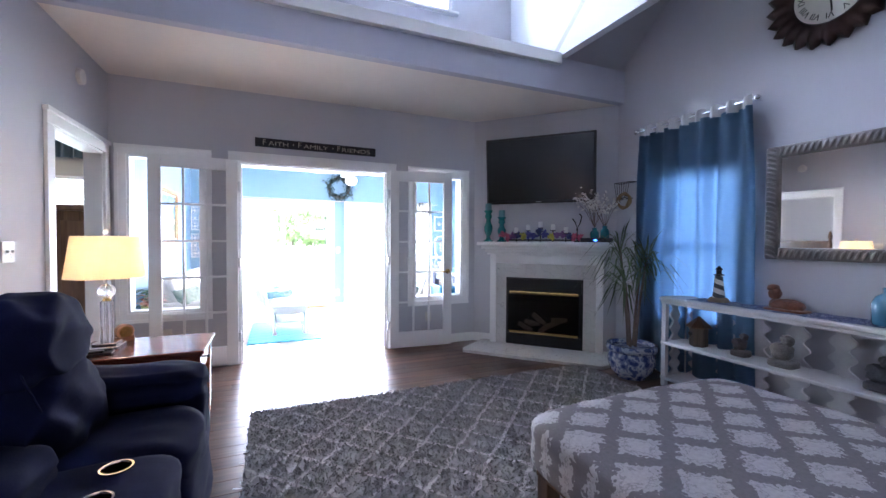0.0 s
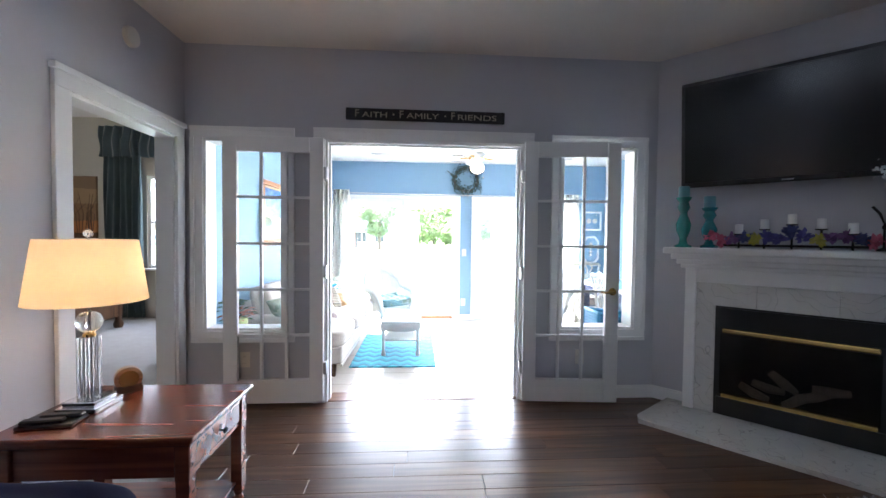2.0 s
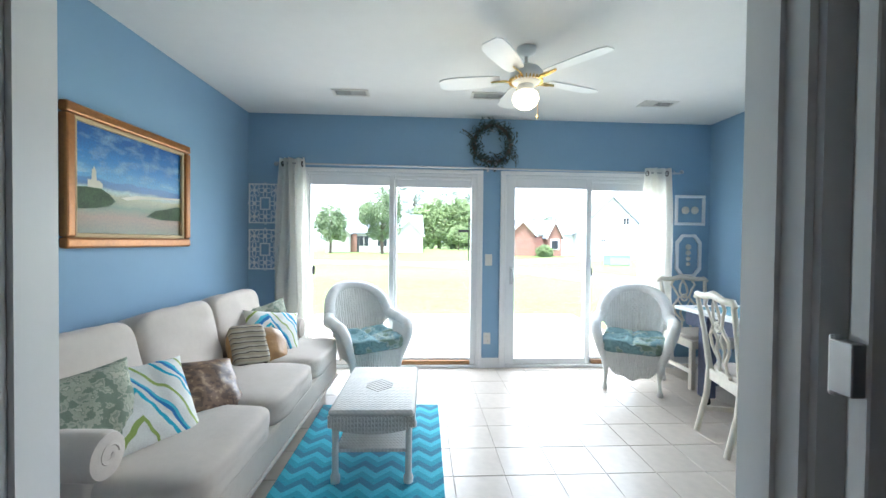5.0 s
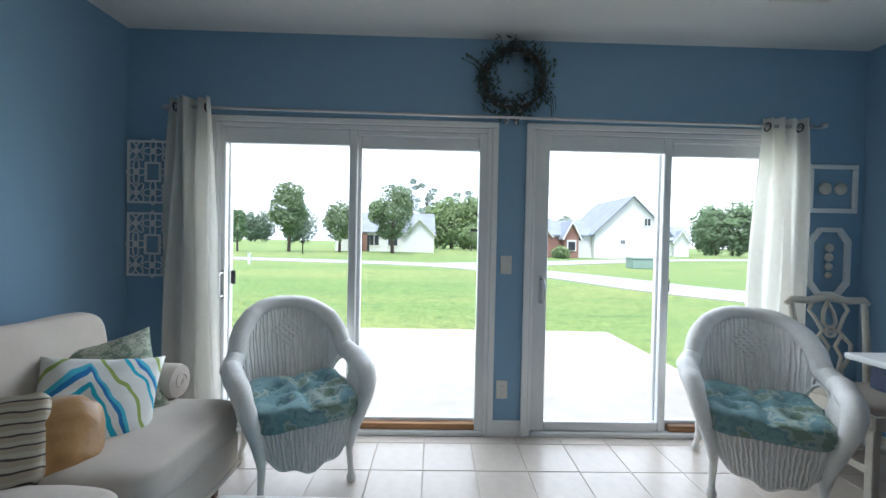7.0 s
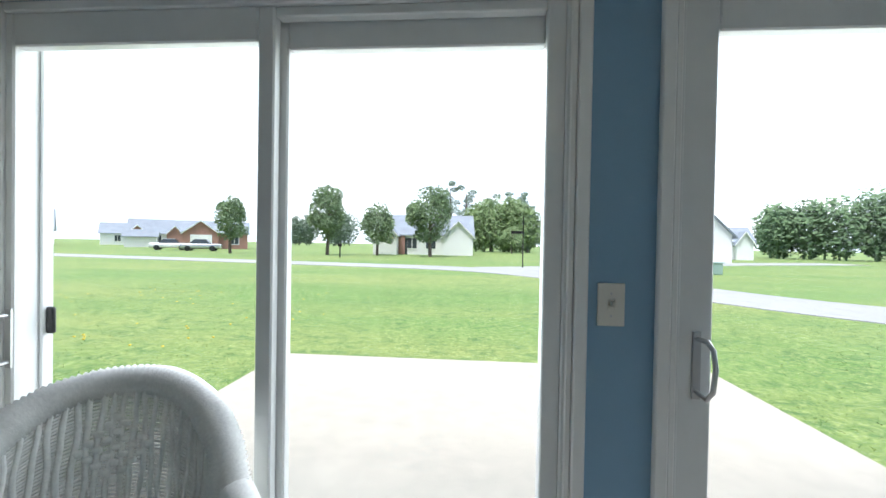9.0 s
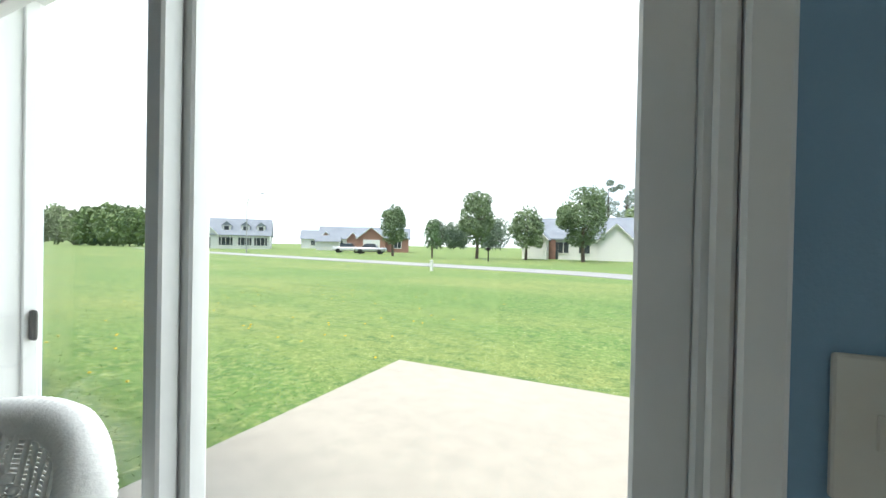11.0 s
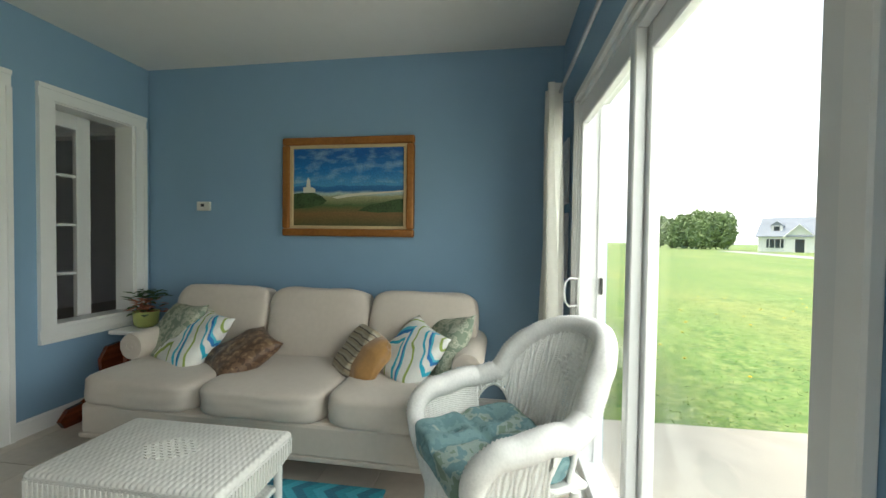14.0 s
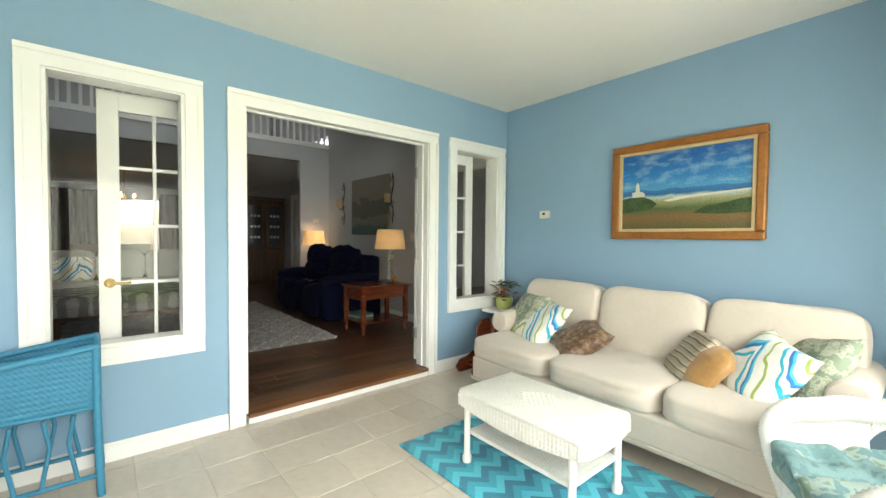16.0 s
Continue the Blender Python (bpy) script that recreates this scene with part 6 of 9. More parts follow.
def curtain(name, x0, x1, y, z0, z1, mat, label, waves=6, amp=0.035, m=None, flare=0.06, grommet=True, loops=None):
    """A pleated panel hanging from a rod, wider at the hem."""
    ob = thing(name, label, "curtain", m)
    bm = bmesh.new()
    nu, nv = waves * 12, 26
    grid = []
    for j in range(nv + 1):
        v = j / nv
        row = []
        for i in range(nu + 1):
            u = i / nu
            x = x0 + (x1 - x0) * u + (u - 0.5) * flare * (1 - v) + 0.01 * math.sin(7 * v + 9 * u)
            ph = u * waves * 2 * math.pi
            a = amp * (0.75 + 0.35 * math.sin(3.1 * u * waves + 2 * v)) * (0.8 + 0.4 * (1 - v))
            row.append(bm.verts.new((x, y + a * math.sin(ph + 0.35 * math.sin(5 * v)), z0 + (z1 - z0) * v)))
        grid.append(row)
    for a, b in zip(grid, grid[1:]):
        for i in range(nu):
            bm.faces.new((a[i], a[i + 1], b[i + 1], b[i]))
    bmesh.ops.solidify(bm, geom=bm.faces[:], thickness=0.002)
    part("panel", bm, mat, ob, smooth=180)
    if grommet:
        for k in (0, waves - 1):
            bm = bmesh.new()
            xx = x0 + (x1 - x0) * (k + 0.5) / waves
            tube(bm, [(xx + 0.0, y + 0.024 * math.cos(t), z1 - 0.055 + 0.024 * math.sin(t)) for t in [2 * math.pi * i / 14 for i in range(14)]], 0.004, 6, True)
            part("grommet", bm, M_IRON, ob, "dark metal grommet")
    return ob


M_CURT = thin_cloth("white_linen_curtain", (0.93, 0.92, 0.88), 0.34)
curtain("linen_curtain", -0.62, -0.375, 7.295, SF + 0.02, 1.985, M_CURT, "white linen curtain on grommets", 4, 0.06, flare=0.16)
curtain("linen_curtain", 2.95, 3.22, 7.31, SF + 0.02, 1.965, M_CURT, "white linen curtain on grommets", 4, 0.04, flare=0.16)
_rod = thing("curtain_rod", "long brushed steel curtain rod over the sliding doors", "curtain rod", Matrix.Translation((0, 7.31, 1.93)))
_bm = bmesh.new()
tube(_bm, [(-0.64, 0, 0.008), (3.325, 0, -0.016)], 0.009, 10)
part("pole", _bm, M_STEEL, _rod, smooth=60)
for _x in (-0.655, 3.34):
    _bm = bmesh.new()
    lathe(_bm, [(0.006, -0.02), (0.016, -0.012), (0.02, 0.0), (0.016, 0.012), (0.006, 0.02)], 14, Matrix.Translation((_x, 0, 0)) @ Matrix.Rotation(math.pi / 2, 4, "Y"))
    part("finial", _bm, M_STEEL, _rod, smooth=60)
for _x in (-0.60, 1.39, 1.46, 3.27):
    _bm = bmesh.new()
    tube(_bm, [(_x, 0.10, 0.02), (_x, 0.02, 0.016), (_x, 0.0, -0.014)], 0.006, 6)
    box(_bm, _x - 0.012, _x + 0.012, 0.093, 0.102, -0.02, 0.04)
    part("bracket", _bm, M_CHROME, _rod)


def wreath():
    ob = thing("wreath", "grey-green leafy wreath hung between the sliding doors", "wreath", Matrix.Translation((1.428, 7.365, 2.178)) @ Matrix.Scale(1.1, 4))
    rng = random.Random(12)
    bm = bmesh.new()
    for k in range(7):
        ph = rng.random() * 6
        tube(bm, [((0.165 + 0.018 * math.sin(5 * t + ph)) * math.cos(t), 0.014 * math.sin(4 * t + ph), (0.165 + 0.018 * math.cos(3 * t + ph)) * math.sin(t)) for t in [2 * math.pi * i / 40 for i in range(40)]], 0.005, 5, True)
    part("vine_ring", bm, M_BARK, ob)
    bm = bmesh.new()
    for _ in range(900):
        t, r = rng.uniform(0, 6.283), 0.168 + rng.gauss(0, 0.03)
        p = Vector((r * math.cos(t), rng.uniform(-0.06, 0.02), r * math.sin(t)))
        a = Vector((rng.uniform(-1, 1), rng.uniform(-0.6, 0.6), rng.uniform(-1, 1))).normalized()
        b = a.orthogonal().normalized()
        s = rng.uniform(0.012, 0.026)
        bm.faces.new([bm.verts.new(p + d) for d in (-a * s, b * s * 0.4, a * s, -b * s * 0.4)])
    part("leaves", bm, material("grey_green_leaf", (0.06, 0.095, 0.085), 0.7, vary=0.6, scale=60), ob, kind="stuff")
    bm = bmesh.new()
    for _ in range(46):
        t, r = rng.uniform(0, 6.283), 0.168 + rng.gauss(0, 0.028)
        lathe(bm, [(0.003, -0.007), (0.008, 0), (0.003, 0.007)], 6, Matrix.Translation((r * math.cos(t), rng.uniform(-0.06, -0.01), r * math.sin(t))))
    part("berries", bm, material("pale_berry", (0.26, 0.30, 0.33), 0.5), ob, kind="stuff")
    bm = bmesh.new()
    for k in range(9):
        s = -1 if k < 5 else 1
        a0 = (math.pi * 0.93 + 0.03 * k) if s < 0 else (-0.25 - 0.12 * (k - 5))
        p0 = Vector((0.17 * math.cos(a0), -0.02, 0.17 * math.sin(a0)))
        L = rng.uniform(0.08, 0.14)
        p1 = p0 + Vector((s * L * 0.5, -0.02, (0.04 if s < 0 else -0.05) + rng.uniform(-0.02, 0.02)))
        p2 = p1 + Vector((s * L * 0.5 if s < 0 else 0.01, 0, 0.03 if s < 0 else -0.09))
        tube(bm, [p0, p1, p2], [0.003, 0.0025, 0.0015], 5)
        if s < 0:
            for q in (p1, p2):
                lathe(bm, [(0.002, -0.006), (0.007, 0), (0.002, 0.006)], 6, Matrix.Translation(q))
    part("sprigs", bm, material("sprig_green", (0.07, 0.09, 0.06), 0.8), ob, kind="stuff")
    return ob


wreath()


def fretwork(z0, z1, x0, x1, label):
    """A square cut-out panel: border, inner ring of leaves and scrolls."""
    ob = thing("fretwork_panel", label, "wall panel", Matrix.Translation(((x0 + x1) / 2, NY - 0.012, (z0 + z1) / 2)), "cut-out wall panels")
    hx, hz = (x1 - x0) / 2, (z1 - z0) / 2
    white = M_TRIM
    bm = bmesh.new()
    b = 0.012
    for q in ((-hx, hx, hz - b, hz), (-hx, hx, -hz, -hz + b), (-hx, -hx + b, -hz + b, hz - b), (hx - b, hx, -hz + b, hz - b)):
        box(bm, q[0], q[1], -0.006, 0.006, q[2], q[3])
    part("border", bm, white, ob)
    bm = bmesh.new()
    k = 0.32
    for q in ((-hx * k, hx * k, hz * k - 0.012, hz * k), (-hx * k, hx * k, -hz * k, -hz * k + 0.012), (-hx * k, -hx * k + 0.012, -hz * k, hz * k), (hx * k - 0.012, hx * k, -hz * k, hz * k)):
        box(bm, q[0], q[1], -0.005, 0.005, q[2], q[3])
    part("centre_square", bm, white, ob)
    for i in range(-1, 2):
        for j in range(-1, 2):
            if i == 0 and j == 0:
                continue
            bm = bmesh.new()
            cx, cz = i * hx * 0.66, j * hz * 0.66
            for t in range(4):
                a0 = t * math.pi / 2 + (math.pi / 4 if i * j else 0)
                pts = []
                for s in range(10):
                    a = 2 * math.pi * s / 10
                    r, w = hx * 0.20, hx * 0.085
                    lx, lz = r * 0.95 + r * math.cos(a), w * math.sin(a) * 1.3
                    pts.append((cx + lx * math.cos(a0) - lz * math.sin(a0), 0, cz + (lx * math.sin(a0) + lz * math.cos(a0)) * hz / hx))
                tube(bm, pts, 0.0045, 5, True)
            tube(bm, [(cx + hx * 0.1 * math.cos(a), 0, cz + hx * 0.1 * math.sin(a)) for a in [0.7854 * q for q in range(8)]], 0.005, 5, True)
            part("scroll_cutout", bm, white, ob)
    return ob


fretwork(1.365, 1.752, -0.945, -0.635, "white cut-out fretwork wall panel")
fretwork(0.915, 1.308, -0.945, -0.635, "white cut-out fretwork wall panel")


def shell_frames():
    m = material("shell_cream", (0.62, 0.58, 0.50), 0.6, vary=0.2, scale=30, bump=0.5, bscale=80)
    ob = thing("shell_frame", "white rectangular frame with two sand dollars", "wall decor", Matrix.Translation((3.495, NY - 0.012, 1.555)), "shell frames")
    for q in ((-0.16, 0.16, 0.125, 0.155), (-0.16, 0.16, -0.155, -0.125), (-0.16, -0.13, -0.125, 0.125), (0.13, 0.16, -0.125, 0.125)):
        part("frame_bar", bbox(q[0], q[1], -0.012, 0.010, q[2], q[3], 0.005, 1), M_TRIM, ob)
    for x in (-0.05, 0.05):
        bm = bmesh.new()
        lathe(bm, [(0.04, 0), (0.038, 0.008), (0.02, 0.014), (0.004, 0.015)], 18, Matrix.Translation((x, 0.0, 0)) @ Matrix.Rotation(math.pi / 2, 4, "X"))
        part("sand_dollar", bm, m, ob, "cream sand dollar", 50)
    ob = thing("shell_frame", "white octagonal frame with a column of shells", "wall decor", Matrix.Translation((3.485, NY - 0.012, 1.087)), "shell frames")
    bm = bmesh.new()
    pts = [(-0.07, 0.22), (0.07, 0.22), (0.135, 0.14), (0.135, -0.14), (0.07, -0.22), (-0.07, -0.22), (-0.135, -0.14), (-0.135, 0.14)]
    for i in range(8):
        (ax, az), (bx, bz) = pts[i], pts[(i + 1) % 8]
        k = 0.80
        q = [(ax, az), (bx, bz), (bx * k, bz * 0.87), (ax * k, az * 0.87)]
        lo = [bm.verts.new((x, 0.01, z)) for x, z in q]
        hi = [bm.verts.new((x, -0.012, z)) for x, z in q]
        bm.faces.new(hi)
        bm.faces.new(lo[::-1])
        for a in range(4):
            bm.faces.new((lo[a], lo[(a + 1) % 4], hi[(a + 1) % 4], hi[a]))
    bmesh.ops.recalc_face_normals(bm, faces=bm.faces)
    part("frame_ring", bm, M_TRIM, ob)
    for z, r in ((0.09, 0.03), (0.03, 0.028), (-0.03, 0.025), (-0.085, 0.022)):
        bm = bmesh.new()
        lathe(bm, [(r, 0), (r * 0.9, 0.008), (0.004, 0.016)], 14, Matrix.Translation((0, 0, z)) @ Matrix.Rotation(math.pi / 2, 4, "X"))
        part("shell", bm, m, ob, "cream shell", 50)


shell_frames()
M_PLATE = material("switch_plastic", (0.66, 0.64, 0.58), 0.4, vary=0.02)


def wall_plate(name, m, toggles, label, w=0.072, h=0.116, outlet=False):
    """A cover plate with its toggles or sockets; it faces local -y."""
    ob = thing(name, label, "switch" if not outlet else "outlet", m)
    part("plate", bbox(-w / 2, w / 2, -0.006, 0, -h / 2, h / 2, 0.003, 2), M_PLATE, ob)
    for x in toggles:
        if outlet:
            for z in (0.024, -0.024):
                part("socket", bbox(x - 0.015, x + 0.015, -0.008, -0.005, z - 0.014, z + 0.014, 0.002, 1), M_PLATE, ob)
                for dx in (-0.006, 0.006):
                    part("slot", bbox(x + dx - 0.001, x + dx + 0.001, -0.0086, -0.0078, z - 0.004, z + 0.005), M_BLACK, ob)
        else:
            part("toggle_slot", bbox(x - 0.009, x + 0.009, -0.0075, -0.005, -0.014, 0.014, 0.001, 1), M_PLATE, ob)
            bm = bbox(x - 0.0045, x + 0.0045, -0.02, -0.006, -0.004, 0.010, 0.001, 1)
            part("toggle", bm, M_PLATE, ob)
        for z in (h * 0.26, -h * 0.26) if not outlet else (0.0,):
            bm = bmesh.new()
            lathe(bm, [(0.0036, 0), (0.003, 0.0015)], 8, Matrix.Translation((x, -0.0055, z)) @ Matrix.Rotation(math.pi / 2, 4, "X"))
            part("screw", bm, M_STEEL, ob)
    return ob


wall_plate("light_switch", pose(1.412, NY, 1.026), (0,), "ivory light switch between the sliding doors")
wall_plate("outlet", pose(1.404, NY, 0.232), (0,), "ivory electric outlet between the sliding doors", outlet=True)
_th = thing("thermostat", "small white wall thermostat", "thermostat", pose(-1.03, 4.735, 1.37, 0, 0, 88.4))
part("body", bbox(-0.055, 0.055, -0.025, 0, -0.035, 0.035, 0.006), M_PLATE, _th)
part("display", bbox(-0.018, 0.012, -0.0265, -0.0245, -0.004, 0.018), M_BLACK, _th)


def vent(x, y, z, label):
    ob = thing("ceiling_vent", label, "vent", pose(x, y, z), "ceiling vents")
    for q in ((-0.15, 0.15, 0.055, 0.075), (-0.15, 0.15, -0.075, -0.055), (-0.15, -0.13, -0.055, 0.055), (0.13, 0.15, -0.055, 0.055)):
        part("frame_bar", bbox(q[0], q[1], q[2], q[3], -0.008, 0), M_PLATE, ob)
    # thin black sheet paints the shade behind the slats; there is no hollow
    part("duct", bbox(-0.13, 0.13, -0.055, 0.055, -0.002, -0.0005), M_BLACK, ob)
    me = mesh_of("slat", bbox(-0.0045, 0.0045, -0.055, 0.055, -0.0075, -0.004), M_PLATE)
    for k in range(15):
        o = new("slat", me)
        o.parent, o.location = ob, (-0.122 + k * 0.0174, 0, 0)
        o.rotation_euler = (0, radians(35 if k < 7 else -35), 0)
    return ob


for _x, _y in ((0.135, 6.795), (1.288, 6.77), (2.796, 6.845)):
    vent(_x, _y, SC, "white slatted ceiling vent")

# dining corner
M_CREAM = material("cream_chair_paint", (0.66, 0.62, 0.53), 0.45, vary=0.12, scale=8, bump=0.1)
M_NAVYWOOD = material("navy_painted_wood", (0.055, 0.07, 0.13), 0.55, vary=0.35, scale=9, bump=0.3, bscale=40)


def dining_chair(m, label):
    """Painted chair with a pierced scroll splat; it looks along local -y."""
    ob = thing("dining_chair", label, "dining chair", m, "dining chairs")
    for s in (-1, 1):
        bm = bmesh.new()
        tube(bm, [(s * 0.19, 0.27, 0), (s * 0.19, 0.215, 0.25), (s * 0.19, 0.20, 0.44), (s * 0.205, 0.23, 0.68), (s * 0.225, 0.27, 0.92)], [0.018, 0.02, 0.022, 0.018, 0.016], 8)
        part("back_leg", bm, M_CREAM, ob, smooth=60)
        part("front_leg", bbox(s * 0.215 - 0.02, s * 0.215 + 0.02, -0.22, -0.18, 0, 0.42, 0.004, 1), M_CREAM, ob)
        part("stretcher", bbox(s * 0.20 - 0.01, s * 0.20 + 0.01, -0.18, 0.22, 0.13, 0.165), M_CREAM, ob)
    bm = bmesh.new()
    tube(bm, [(-0.255, 0.272, 0.905), (-0.22, 0.272, 0.93), (-0.12, 0.275, 0.925), (0, 0.278, 0.95), (0.12, 0.275, 0.925), (0.22, 0.272, 0.93), (0.255, 0.272, 0.905)], [0.012, 0.022, 0.022, 0.028, 0.022, 0.022, 0.012], 8)
    part("crest_rail", bm, M_CREAM, ob, smooth=60)
    for q in ((-0.235, 0.235, -0.225, -0.205, 0.36, 0.43), (-0.20, 0.20, 0.19, 0.21, 0.36, 0.43)):
        part("seat_rail", bbox(*q, 0.003, 1), M_CREAM, ob)
    for s in (-1, 1):
        part("seat_rail", bbox(s * 0.22 - 0.012, s * 0.22 + 0.012, -0.205, 0.19, 0.36, 0.43, 0.003, 1), M_CREAM, ob)
    part("cross_stretcher", bbox(-0.19, 0.19, 0.0, 0.02, 0.135, 0.16), M_CREAM, ob)
    bm = bmesh.new()
    puff(bm, 0.44, 0.41, 0.06, Matrix.Translation((0, -0.01, 0.445)), 5, 10)
    part("seat", bm, M_LINEN, ob, "beige upholstered seat", 180)

    def sc(x, z):
        return (x, 0.205 + (z - 0.44) * 0.145 - 0.004, z)

    bm = bmesh.new()
    for s in (-1, 1):
        tube(bm, [sc(s * 0.05, 0.45), sc(s * 0.035, 0.52), sc(s * 0.10, 0.60), sc(s * 0.115, 0.67), sc(s * 0.06, 0.72), sc(s * 0.02, 0.66), sc(s * 0.05, 0.60), sc(s * 0.02, 0.52)], 0.0105, 7)
        tube(bm, [sc(s * 0.115, 0.67), sc(s * 0.05, 0.75), sc(s * 0.09, 0.83), sc(s * 0.12, 0.87), sc(s * 0.09, 0.92)], 0.0105, 7)
        tube(bm, [sc(s * 0.0, 0.74), sc(s * 0.04, 0.80), sc(s * 0.03, 0.86), sc(s * 0.0, 0.92)], 0.010, 7)
    tube(bm, [sc(0.03 * math.cos(a), 0.745 + 0.03 * math.sin(a)) for a in [0.524 * k for k in range(12)]], 0.009, 7, True)
    part("splat", bm, M_CREAM, ob, "pierced scrolling splat", 60)
    part("splat_shoe", bbox(-0.08, 0.08, 0.193, 0.215, 0.43, 0.455, 0.004, 1), M_CREAM, ob)
    return ob


def dining_table():
    ob = thing("dining_table", "navy farmhouse table with a white and aqua top", "dining table", pose(3.30, 5.82, SF))
    hx, hy = 0.38, 0.92
    part("top_frame", bbox(-hx, hx, -hy, hy, 0.715, 0.745, 0.008), M_TRIM, ob, "white painted table top")
    part("top_inlay", bbox(-hx + 0.09, hx - 0.09, -hy + 0.12, hy - 0.12, 0.742, 0.749), material("aqua_inlay", (0.25, 0.48, 0.55), 0.12, vary=0.1, scale=6), ob, "pale aqua glass inlay")
    for s in (-1, 1):
        part("apron", bbox(s * (hx - 0.06) - 0.012, s * (hx - 0.06) + 0.012, -hy + 0.10, hy - 0.10, 0.60, 0.715), M_NAVYWOOD, ob)
        part("apron", bbox(-hx + 0.06, hx - 0.06, s * (hy - 0.08) - 0.012, s * (hy - 0.08) + 0.012, 0.60, 0.715), M_NAVYWOOD, ob)
        for t in (-1, 1):
            lg = part("leg", bbox(s * 0.31 - 0.045, s * 0.31 + 0.045, t * (hy - 0.32) - 0.045, t * (hy - 0.32) + 0.045, 0.07, 0.70, 0.006), M_NAVYWOOD, ob)
            bm = bmesh.new()
            lathe(bm, [(0.02, -0.012), (0.032, -0.010), (0.032, 0.010), (0.02, 0.012)], 14, pose(s * 0.31, t * (hy - 0.32), 0.032, 90))
            box(bm, s * 0.31 - 0.02, s * 0.31 + 0.02, t * (hy - 0.32) - 0.02, t * (hy - 0.32) + 0.02, 0.055, 0.075)
            part("caster", bm, M_IRON, lg, "dark metal caster")
    part("stretcher", bbox(-0.03, 0.03, -hy + 0.3, hy - 0.3, 0.16, 0.23, 0.006), M_NAVYWOOD, ob)
    for t in (-1, 1):
        part("stretcher", bbox(-0.27, 0.27, t * (hy - 0.32) - 0.025, t * (hy - 0.32) + 0.025, 0.16, 0.23, 0.006), M_NAVYWOOD, ob)
    return ob


dining_table()
dining_chair(pose(3.32, 6.96, SF, 0, 0, 0), "cream painted dining chair with scrolled splat at the table end")
dining_chair(pose(2.86, 5.78, SF, 0, 0, 78), "cream painted dining chair pulled up to the table")
dining_chair(pose(2.90, 5.20, SF, 0, 0, 86), "cream painted dining chair pulled up to the table")
_bl = thing("window_blinds", "white slatted blinds lowered over the side window", "blinds", pose(NEX + 0.02, 5.735, 0.0))
part("headrail", bbox(-0.03, 0.02, -0.86, 0.86, 1.84, 1.895, 0.005), M_TRIM, _bl)
_sm = mesh_of("slat", bbox(-0.024, 0.024, -0.86, 0.86, -0.0015, 0.0015), M_TRIM)
for _i in range(30):
    _o = new("slat", _sm)
    _o.parent, _o.location, _o.rotation_euler = _bl, (-0.005, 0, 1.82 - _i * 0.0435), (0, radians(-28), 0)
part("bottom_rail", bbox(-0.025, 0.02, -0.86, 0.86, 0.505, 0.53, 0.004), M_TRIM, _bl)
for _y in (-0.6, 0.6):
    _bm = bmesh.new()
    tube(_bm, [(-0.03, _y, 0.52), (-0.03, _y, 1.85)], 0.0015, 5)
    part("lift_cord", _bm, M_TRIM, _bl)

# blue rattan stand under the east sidelight
M_BLUEW = wicker_material("blue_wicker", (0.03, 0.19, 0.32))
M_BLUEP = material("blue_rattan", (0.035, 0.21, 0.35), 0.5, vary=0.15, scale=14, bump=0.2, bscale=80)


def blue_stand():
    ob = thing("rattan_magazine_stand", "turquoise blue rattan stand with woven basket top", "stand", pose(2.52, 4.43, SF))
    hx, hy = 0.33, 0.14
    for sx in (-1, 1):
        for sy in (-1, 1):
            bm = bmesh.new()
            tube(bm, [(sx * (hx + 0.01), sy * hy, 0), (sx * hx, sy * hy, 0.3), (sx * hx, sy * hy, 0.70)], 0.016, 8)
            part("leg", bm, M_BLUEP, ob, smooth=60)
    for z in (0.10, 0.42):
        bm = bmesh.new()
        tube(bm, [(-hx, -hy, z), (hx, -hy, z), (hx, hy, z), (-hx, hy, z)], 0.011, 8, True)
        part("stretcher_ring", bm, M_BLUEP, ob, smooth=60)
    bm = bmesh.new()
    tube(bm, [(-hx, -hy, 0.70), (0, -hy, 0.655), (hx, -hy, 0.70), (hx, hy, 0.70), (0, hy, 0.655), (-hx, hy, 0.70)], 0.016, 8, True)
    part("top_rim", bm, M_BLUEP, ob, smooth=60)
    for sgn in (-1, 1):
        bm = bmesh.new()
        prev = None
        for i in range(13):
            u = -1 + i / 6
            row = [bm.verts.new((u * hx, sgn * hy, 0.42)), bm.verts.new((u * hx, sgn * hy, 0.70 - 0.045 * (1 - u * u)))]
            if prev:
                bm.faces.new((prev[0], row[0], row[1], prev[1]))
            prev = row
        bmesh.ops.recalc_face_normals(bm, faces=bm.faces)
        bmesh.ops.solidify(bm, geom=bm.faces[:], thickness=0.008)
        bmesh.ops.recalc_face_normals(bm, faces=bm.faces)
        p = part("woven_panel", bm, M_BLUEW, ob)
        uv_by(p.data, lambda c: (c.x * 50, c.z * 40))
        p = part("woven_end", bbox(sgn * hx - 0.005, sgn * hx + 0.005, -hy, hy, 0.42, 0.70), M_BLUEW, ob)
        uv_by(p.data, lambda c: (c.y * 50, c.z * 40))
        for x in (-0.2, 0.0, 0.2):
            bm = bmesh.new()
            tube(bm, [(x - 0.06, sgn * hy, 0.10), (x - 0.03, sgn * hy, 0.28), (x - 0.05, sgn * hy, 0.40)], 0.009, 7)
            tube(bm, [(x + 0.06, sgn * hy, 0.10), (x + 0.03, sgn * hy, 0.28), (x + 0.05, sgn * hy, 0.40)], 0.009, 7)
            part("brace", bm, M_BLUEP, ob, smooth=60)
    p = part("basket_bottom", bbox(-hx, hx, -hy, hy, 0.415, 0.43), M_BLUEW, ob)
